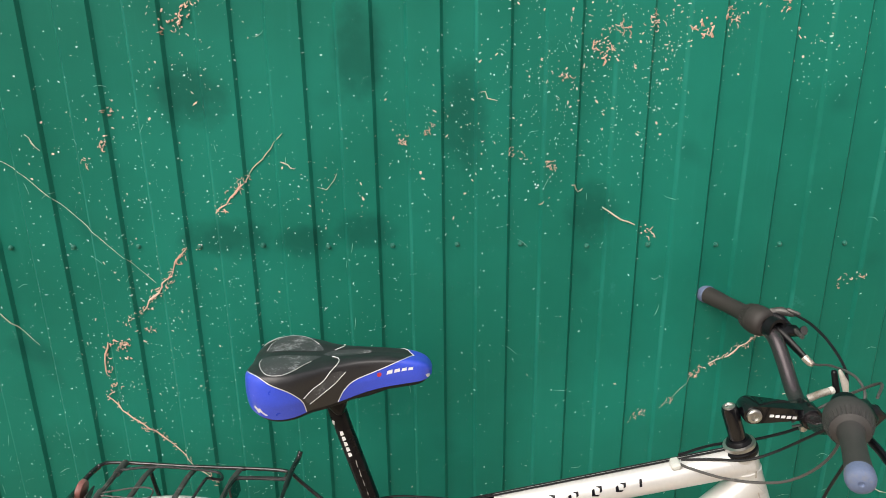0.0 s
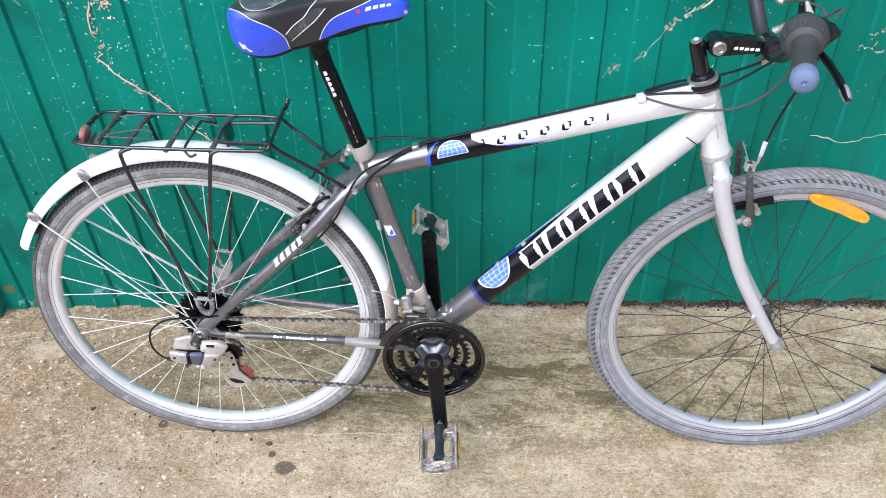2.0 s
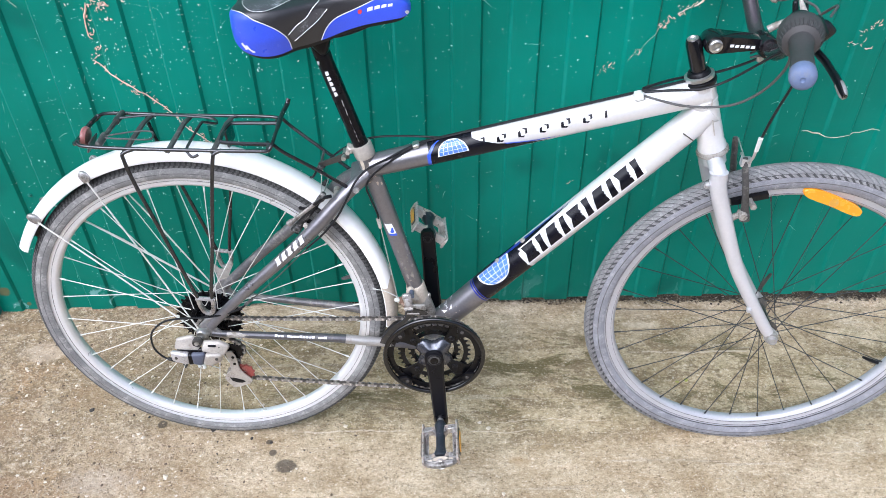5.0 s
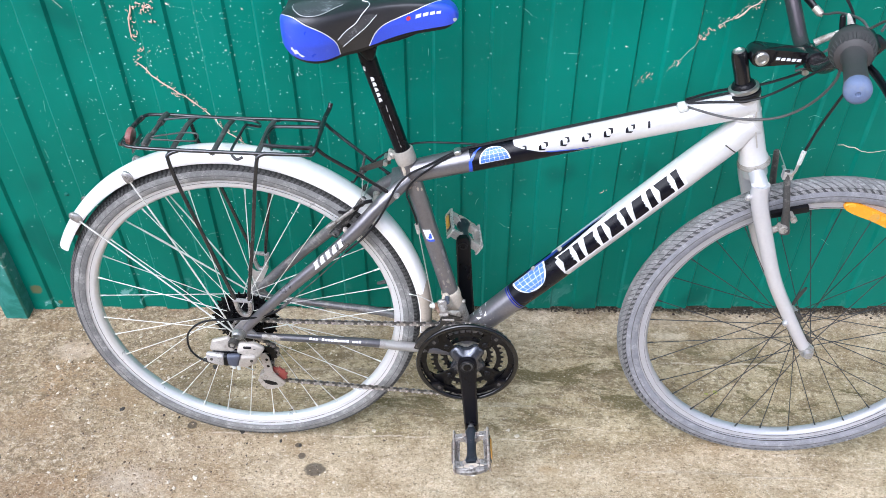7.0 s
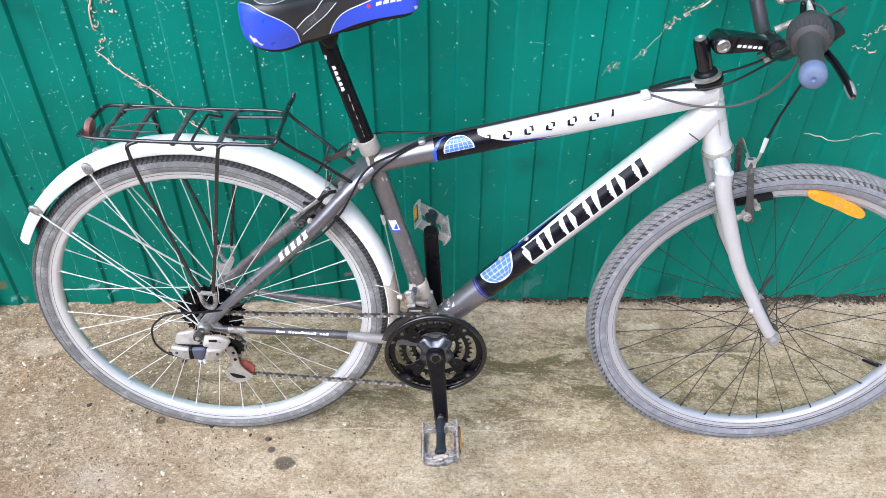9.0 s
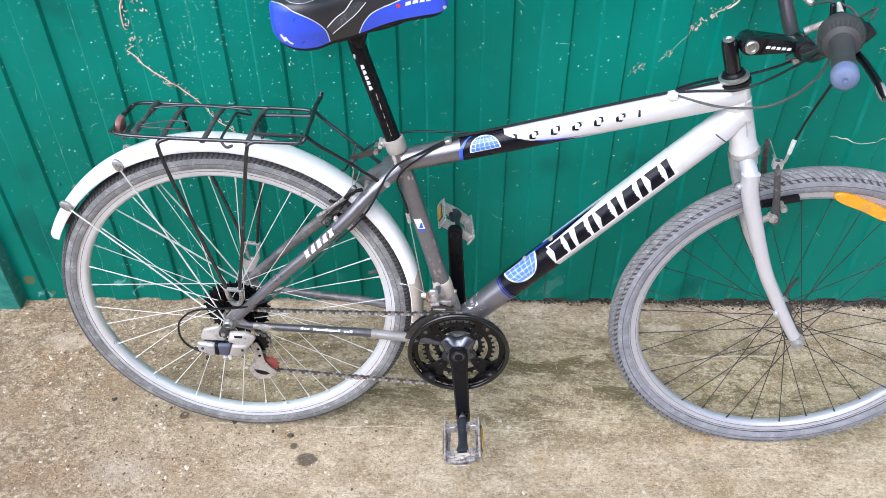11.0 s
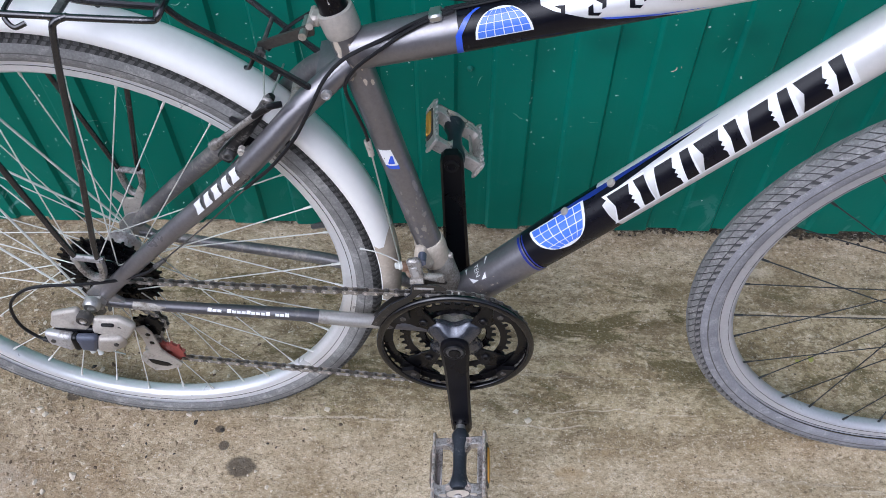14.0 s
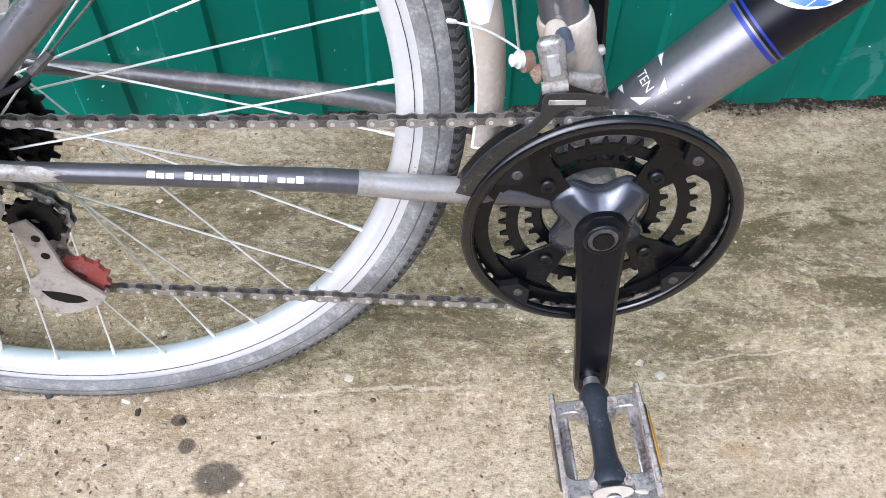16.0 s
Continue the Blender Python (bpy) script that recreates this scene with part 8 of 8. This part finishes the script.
piece("seat_cable", Geo().tube(bent([(0.425, -0.006, 0.3860), (0.400, -0.012, 0.3775), (0.380, -0.018, 0.3675), (0.362, -0.023, 0.355), (0.336, -0.026, 0.334), (0.323, -0.024, 0.314), (0.3215, -0.020, 0.297), (0.328, -0.018, 0.276), (0.338, -0.016, 0.244), (0.340, -0.0145, 0.222)], 6), 0.0019, 8), M_CABLE, "black cable behind the seat tube")
piece("seat_cable", Geo().tube(bent([(0.470, 0.006, 0.386), (0.430, 0.018, 0.384), (0.345, 0.030, 0.377), (0.300, 0.026, 0.366), (0.266, 0.010, 0.352), (0.248, -0.016, 0.340)], 6), 0.0019, 8), M_CABLE, "black rear brake cable")
piece("stay_bolt", Geo().lathe((0.304, -0.034, 0.305), (0, -1, 0), [(-0.012, 0.0058), (0.0, 0.0058), (0.003, 0.0050), (0.0035, 0.0030), (0.0015, 0.003), (0.0015, 0)], 14), M_ALLOY, "alloy bolt")

# ---- dry roots, flecks and specks on the fence ----
def on_fence(x, z, lift):
    return Vector((x, fence_y(x) - 0.0014 - lift, z))


def root(x0, z0, x1, z1, r, wiggle, branches, mat, label, seed):
    rr = random.Random(seed)
    n = max(4, int(math.hypot(x1 - x0, z1 - z0) / 0.012))

    def strand(a, b, rad, steps):
        pts, d = [], Vector((b[1] - a[1], -(b[0] - a[0]))).normalized()
        off = 0.0
        for i in range(steps + 1):
            t = i / steps
            off = off * 0.65 + rr.uniform(-1, 1) * wiggle * 0.040
            k = off * min(1, 4 * t * (1 - t) + 0.3)
            pts.append(on_fence(a[0] + (b[0] - a[0]) * t + d.x * k, a[1] + (b[1] - a[1]) * t + d.y * k, rad * 0.4))
        return pts, [rad * (0.5 + rr.random() * 0.8) * (1 - 0.4 * abs(2 * i / steps - 1)) for i in range(steps + 1)]

    g = Geo()
    pts, rs = strand((x0, z0), (x1, z1), r, n)
    g.tube(pts, rs, 5)
    for _ in range(branches):
        p = pts[rr.randrange(len(pts))]
        ang, ln = rr.uniform(0, math.tau), rr.uniform(0.005, 0.016)
        q, s = strand((p.x, p.z), (p.x + ln * math.cos(ang), p.z + ln * math.sin(ang)), r * 0.7, 4)
        g.tube(q, s, 5)
    thing("dry_root", g, mat, label, "root", "climber remains on the fence")


LB = "dry pinkish climber root stuck to the fence"
VB = "thin pale dry climber stem on the fence"
ROOTS = [
    (-0.86, 1.27, -0.742, 1.193, 0.0009, 0.02, 0, 1), (-0.742, 1.193, -0.540, 0.987, 0.0012, 0.02, 0, 1), (-0.883, 0.978, -0.782, 0.860, 0.0014, 0.04, 1, 1), (-0.471, 1.059, -0.516, 0.998, 0.0020, 0.12, 4, 0), (-0.505, 1.003, -0.573, 0.931, 0.0026, 0.12, 6, 0),
    (-0.573, 0.931, -0.612, 0.905, 0.0016, 0.2, 3, 0), (-0.575, 0.897, -0.560, 0.888, 0.0022, 0.2, 4, 0), (-0.650, 0.866, -0.663, 0.800, 0.0026, 0.10, 2, 0), (-0.650, 0.862, -0.604, 0.872, 0.0030, 0.12, 4, 0), (-0.625, 0.872, -0.616, 0.825, 0.0034, 0.14, 5, 0),
    (-0.643, 0.783, -0.667, 0.747, 0.0034, 0.10, 3, 0), (-0.667, 0.747, -0.549, 0.633, 0.0023, 0.06, 1, 0), (-0.549, 0.633, -0.470, 0.548, 0.0018, 0.06, 1, 0), (-0.283, 1.267, -0.348, 1.193, 0.0016, 0.06, 1, 1), (-0.348, 1.193, -0.412, 1.123, 0.0024, 0.10, 5, 0),
    (-0.417, 1.490, -0.447, 1.440, 0.0036, 0.16, 7, 0), (-0.445, 1.442, -0.475, 1.432, 0.0018, 0.1, 2, 0), (-0.569, 1.310, -0.585, 1.300, 0.0026, 0.2, 5, 0), (-0.588, 1.262, -0.595, 1.242, 0.0028, 0.2, 4, 0), (-0.620, 1.224, -0.632, 1.216, 0.0018, 0.2, 2, 0), (-0.728, 1.268, -0.706, 1.240, 0.0018, 0.08, 1, 1),
    (-0.290, 1.216, -0.265, 1.205, 0.0020, 0.1, 2, 1), (0.245, 1.425, 0.268, 1.385, 0.0040, 0.2, 8, 0), (0.262, 1.432, 0.300, 1.440, 0.0022, 0.2, 5, 0), (0.405, 1.448, 0.428, 1.426, 0.0052, 0.22, 9, 0), (0.325, 1.455, 0.352, 1.440, 0.0028, 0.2, 6, 0), (0.545, 1.490, 0.548, 1.460, 0.0036, 0.2, 6, 0),
    (0.460, 1.470, 0.472, 1.440, 0.0030, 0.2, 6, 0), (0.176, 1.374, 0.204, 1.357, 0.0030, 0.14, 4, 0), (0.105, 1.238, 0.148, 1.210, 0.0020, 0.08, 2, 0), (0.166, 1.210, 0.184, 1.202, 0.0024, 0.2, 5, 0), (0.176, 1.152, 0.177, 1.140, 0.0034, 0.05, 0, 0), (0.215, 1.172, 0.236, 1.165, 0.0016, 0.2, 4, 1),
    (0.272, 1.130, 0.330, 1.100, 0.0021, 0.10, 3, 1), (0.330, 1.098, 0.368, 1.072, 0.0024, 0.10, 3, 0), (0.457, 0.793, 0.500, 0.825, 0.0026, 0.12, 5, 0), (0.490, 0.818, 0.575, 0.880, 0.0020, 0.12, 8, 0), (0.343, 0.694, 0.376, 0.714, 0.0021, 0.10, 3, 0), (0.404, 0.725, 0.425, 0.745, 0.0012, 0.1, 3, 0), (0.425, 0.745, 0.457, 0.793, 0.0007, 0.1, 2, 1),
    (0.700, 0.980, 0.752, 1.002, 0.0022, 0.12, 3, 0), (0.808, 0.545, 0.873, 0.530, 0.0018, 0.08, 2, 1), (0.873, 0.530, 0.975, 0.545, 0.0014, 0.10, 6, 1), (0.860, 0.765, 0.890, 0.798, 0.0020, 0.12, 3, 0), (0.845, 0.750, 0.892, 0.742, 0.0016, 0.12, 3, 0), (-0.090, 1.254, -0.072, 1.247, 0.0030, 0.2, 4, 0),
    (-0.040, 1.262, -0.024, 1.278, 0.0016, 0.2, 5, 0), (0.055, 1.335, 0.085, 1.320, 0.0014, 0.2, 5, 1), (0.313, 0.437, 0.315, 0.425, 0.0024, 0.05, 0, 0), (-0.195, 1.195, -0.230, 1.170, 0.0012, 0.2, 6, 1),
]


def rootlets(seed):
    """Broken bits of dried root in drifts along their old runs."""
    rr = random.Random(seed)
    g = Geo()
    for x0, z0, x1, z1, r, wig, br, pale_one in ROOTS:
        if pale_one:
            continue
        long = math.hypot(x1 - x0, z1 - z0)
        run = math.atan2(z1 - z0, x1 - x0)
        for _ in range(int(long / 0.0048) + 2 * br):
            t = rr.random()
            side = rr.gauss(0, 1.5 * r + 0.0010)
            x, z = x0 + (x1 - x0) * t - side * math.sin(run), z0 + (z1 - z0) * t + side * math.cos(run)
            ang, ln = run + rr.gauss(0, 0.9), rr.choice((rr.uniform(0.002, 0.005), rr.uniform(0.004, 0.013)))
            bend, rad = rr.uniform(-3.4, 3.4), r * rr.uniform(0.10, 0.28) * rr.choice((1, 1, 1, 1.8)) + 0.0003
            pts, px, pz = [], x, z
            for q in range(5):
                pts.append(on_fence(px, pz, rad * 0.5 + 0.0008 * math.sin(q * 0.8) * rr.random()))
                px, pz = px + ln / 4 * math.cos(ang), pz + ln / 4 * math.sin(ang)
                ang += bend / 4 + rr.uniform(-0.35, 0.35)
            g.tube(pts, [rad * rr.uniform(0.4, 0.8), rad, rad * rr.uniform(0.7, 1.4), rad, rad * 0.4], 5)
    thing("dried_rootlets", g, M_ROOT, "broken pinkish rootlets of a dead climber on the fence", "roots", kind="stuff")


rootlets(19)
for k, (x0, z0, x1, z1, r, wig, br, pale_one) in enumerate(ROOTS):
    if pale_one:
        root(x0, z0, x1, z1, r * 0.75, wig, 0, M_VINE, VB, 100 + k)
    elif math.hypot(x1 - x0, z1 - z0) > 0.06:
        root(x0, z0, x1, z1, r * 0.78, wig, 0, M_ROOT, LB, 100 + k)


def flecks(name, count, places, mat, small, large, label, seed, stretch=1.6):
    """Many tiny ragged flakes on the sheets."""
    rr = random.Random(seed)
    g = Geo()
    while len(g.f) < count:
        cx, cz, sx, sz, wt = rr.choices(places, [p[4] for p in places])[0]
        x, z = rr.gauss(cx, sx), rr.gauss(cz, sz)
        if not (-1.08 < x < 1.25 and FOOT + 0.02 < z < 1.75):
            continue
        r = small * (large / small) ** (rr.random() ** 2.2)
        a0, st = rr.uniform(0, math.tau), rr.uniform(1.0, stretch)
        ring = []
        for i in range(6):
            a = i * math.tau / 6
            q = r * rr.uniform(0.45, 1.3)
            px, pz = q * math.cos(a) * st, q * math.sin(a) / st
            ring.append(on_fence(x + px * math.cos(a0) - pz * math.sin(a0), z + px * math.sin(a0) + pz * math.cos(a0), 0.0003))
        b = len(g.v)
        g.v += [tuple(p) for p in ring] + [tuple(on_fence(x, z, 0.0003 + r * 0.35))]
        g.f += [(b + i, b + (i + 1) % 6, b + 6) for i in range(6)]
        g.m += [0] * 6
    thing(name, g, mat, label, "flecks", kind="stuff")


flecks("pale_flecks", 30000, [(-0.5, 1.15, 0.22, 0.28, 3), (-0.55, 0.75, 0.25, 0.22, 2.6), (-0.1, 1.0, 0.3, 0.3, 1.6), (0.2, 1.32, 0.16, 0.12, 2.2), (0.42, 1.38, 0.16, 0.09, 1.6), (0.1, 0.65, 0.45, 0.3, 1.5), (-0.8, 0.4, 0.2, 0.2, 1.3), (0.6, 0.8, 0.35, 0.35, 0.7)], M_FLECK, 0.00045, 0.0021, "pale flecks of dried climber on the green paint", 21, 1.7)
flecks("pinkish_flecks", 6600, [(0.36, 1.43, 0.12, 0.05, 3), (0.25, 1.36, 0.10, 0.06, 2), (0.50, 1.45, 0.09, 0.05, 2), (-0.56, 0.92, 0.09, 0.10, 1.6), (-0.60, 1.26, 0.09, 0.10, 1), (-0.44, 1.44, 0.05, 0.06, 0.8), (0.0, 1.26, 0.10, 0.07, 1.0), (-0.22, 1.18, 0.06, 0.04, 0.6), (0.55, 0.85, 0.06, 0.05, 0.4), (0.0, 0.93, 0.4, 0.3, 0.25)], M_PINKFLECK, 0.0006, 0.0030, "pinkish flecks of dried root on the green paint", 22, 1.9)
M_SCUFF = plain("pale_green_scuff", (0.24, 0.50, 0.41), 0.6, 0.0, 0.2, 60, 0.1)


def scuffs(count, seed):
    """Thin pale scratches in the paint."""
    rr = random.Random(seed)
    g = Geo()
    for _ in range(count):
        x, z = rr.uniform(-1.0, 1.1), rr.uniform(0.12, 1.45)
        ang = rr.choice((rr.uniform(-0.5, 0.7), rr.uniform(1.2, 1.9)))
        ln = rr.uniform(0.006, 0.028)
        pts = [on_fence(x + ln * t * math.cos(ang), z + ln * t * math.sin(ang) + 0.004 * math.sin(3 * t + x * 9), -0.0001) for t in np.linspace(0, 1, 5)]
        g.tube(pts, [0.0002, 0.0004, 0.0005, 0.0004, 0.0002], 4)
    thing("paint_scratches", g, M_SCUFF, "thin pale scratches in the green paint", "scratches", kind="stuff")


scuffs(120, 31)


# ---- small things on the ground ----
def stone(r, seed, flat=0.6, mat=None):
    rr = random.Random(seed)
    g = Geo()
    pts = []
    for _ in range(14):
        v = Vector((rr.gauss(0, 1), rr.gauss(0, 1), rr.gauss(0, 1))).normalized()
        pts.append((v.x * r * rr.uniform(0.85, 1.2), v.y * r * rr.uniform(0.7, 1.0), v.z * r * flat))
    return g.hull(pts)


def ground_at(x, y, up=0.0):
    return Matrix.Translation((x, y, rough_z(x, y) + up))


PEBBLES = [(-0.207, -0.350, 0.0060), (-0.427, -0.367, 0.0056), (-0.406, -0.367, 0.0044), (0.024, -0.327, 0.0046), (0.098, -0.341, 0.0056), (0.396, -0.513, 0.0062), (0.140, -0.517, 0.0058), (0.117, -0.356, 0.0070), (0.045, -0.340, 0.0040), (0.438, -0.205, 0.0068), (-0.585, -0.470, 0.0075), (-0.625, -0.495, 0.0060), (-0.532, -0.585, 0.0085), (-0.70, -0.575, 0.0070), (-0.265, -0.545, 0.0050), (-0.655, -0.375, 0.0055), (0.075, -0.60, 0.0050)]
for k, (x, y, r) in enumerate(PEBBLES):
    thing("pebble", stone(r, 300 + k, 0.55), M_PEBBLE, "pale pebble lying on the concrete", "pebble", "pebbles on the ground", at=ground_at(x, y, r * 0.18) @ pose(0, 0, 0, 0, 0, k * 47))
CRUMBS = [(-0.503, -0.356, 0.0075), (-0.413, -0.379, 0.0045), (-0.369, -0.391, 0.0050), (-0.488, -0.386, 0.0028), (-0.484, -0.416, 0.0028), (-0.437, -0.431, 0.0026), (-0.479, -0.437, 0.0030), (-0.294, -0.410, 0.0032), (-0.60, -0.29, 0.0045), (-0.655, -0.32, 0.004), (-0.565, -0.33, 0.003), (-0.69, -0.315, 0.0035), (-1.026, -0.429, 0.011), (-0.79, -0.30, 0.007), (-0.28, -0.415, 0.0026), (-0.66, -0.555, 0.003), (-0.24, -0.385, 0.0022), (-0.60, -0.180, 0.008), (0.20, -0.56, 0.0025), (0.46, -0.545, 0.0025)]
for k, (x, y, r) in enumerate(CRUMBS):
    thing("dark_crumb", stone(r, 400 + k, 0.45), M_CRUMB, "small black crumb of dirt on the concrete", "dirt", "dark crumbs on the ground", at=ground_at(x, y, r * 0.12) @ pose(0, 0, 0, 0, 0, k * 71))
thing("leaf_scrap", stone(0.0075, 77, 0.25), M_LEAF, "yellow-green leaf scrap on the concrete", "leaf", at=ground_at(0.595, -0.232, 0.003))
thing("leaf_scrap", stone(0.005, 78, 0.25), M_LEAF, "yellow-green leaf scrap on the concrete", "leaf", at=ground_at(0.575, -0.236, 0.002))


def scatter(name, count, where, size, mat, label, seed, flat=0.5, sink=0.25):
    """Loose grit in one mesh."""
    rr = random.Random(seed)
    g = Geo()
    base_pts = [Vector((math.cos(a) * math.cos(b), math.sin(a) * math.cos(b), math.sin(b))) for a, b in [(0, 0.2), (1.25, -0.2), (2.5, 0.3), (3.8, -0.1), (5.0, 0.2), (0.6, 1.2), (3.5, 1.1)]]
    faces = [(0, 1, 5), (1, 2, 5), (2, 6, 5), (2, 3, 6), (3, 4, 6), (4, 5, 6), (4, 0, 5), (0, 4, 1), (1, 4, 3), (1, 3, 2)]
    for _ in range(count):
        x, y = where(rr)
        r = size[0] * (size[1] / size[0]) ** (rr.random() ** 2)
        a0 = rr.uniform(0, math.tau)
        z = rough_z(x, y)
        pts = []
        for p in base_pts:
            q = p * r * rr.uniform(0.75, 1.25)
            pts.append((x + q.x * math.cos(a0) - q.y * 0.75 * math.sin(a0), y + q.x * math.sin(a0) + q.y * 0.75 * math.cos(a0), z + q.z * flat + r * flat * (0.5 - sink)))
        g.add(pts, faces)
    thing(name, g, mat, label, "grit", kind="stuff", angle=30)


def soil_side(rr):
    return rr.gauss(-0.75, 0.24), rr.uniform(-0.95, -0.02)


def all_over(rr):
    return rr.uniform(-1.2, 1.1), rr.uniform(-0.95, 0.0)


def along_fence(rr):
    return rr.uniform(-1.15, 1.3), rr.gauss(0.030, 0.009)


scatter("grit", 7000, soil_side, (0.0010, 0.0055), M_GRIT, "tan grit and gravel on the sandy soil", 51)
scatter("pale_grit", 800, soil_side, (0.0012, 0.0058), M_PEBBLE, "pale grit on the sandy soil", 52)
scatter("dark_gravel", 900, soil_side, (0.0010, 0.0045), M_DARKGRIT, "dark gravel on the sandy soil", 57)
scatter("fine_grit", 4200, all_over, (0.0006, 0.0022), M_GRIT, "fine grit on the concrete", 53)
scatter("pale_specks", 500, all_over, (0.0006, 0.0024), M_PEBBLE, "pale specks on the concrete", 54)
scatter("dark_specks", 1800, all_over, (0.0006, 0.0022), M_DARKGRIT, "dark specks of dirt on the concrete", 55)
scatter("soil_clods", 1800, along_fence, (0.0012, 0.0055), M_SOIL, "damp soil and dead leaves along the fence's foot", 56, 0.6, 0.3)
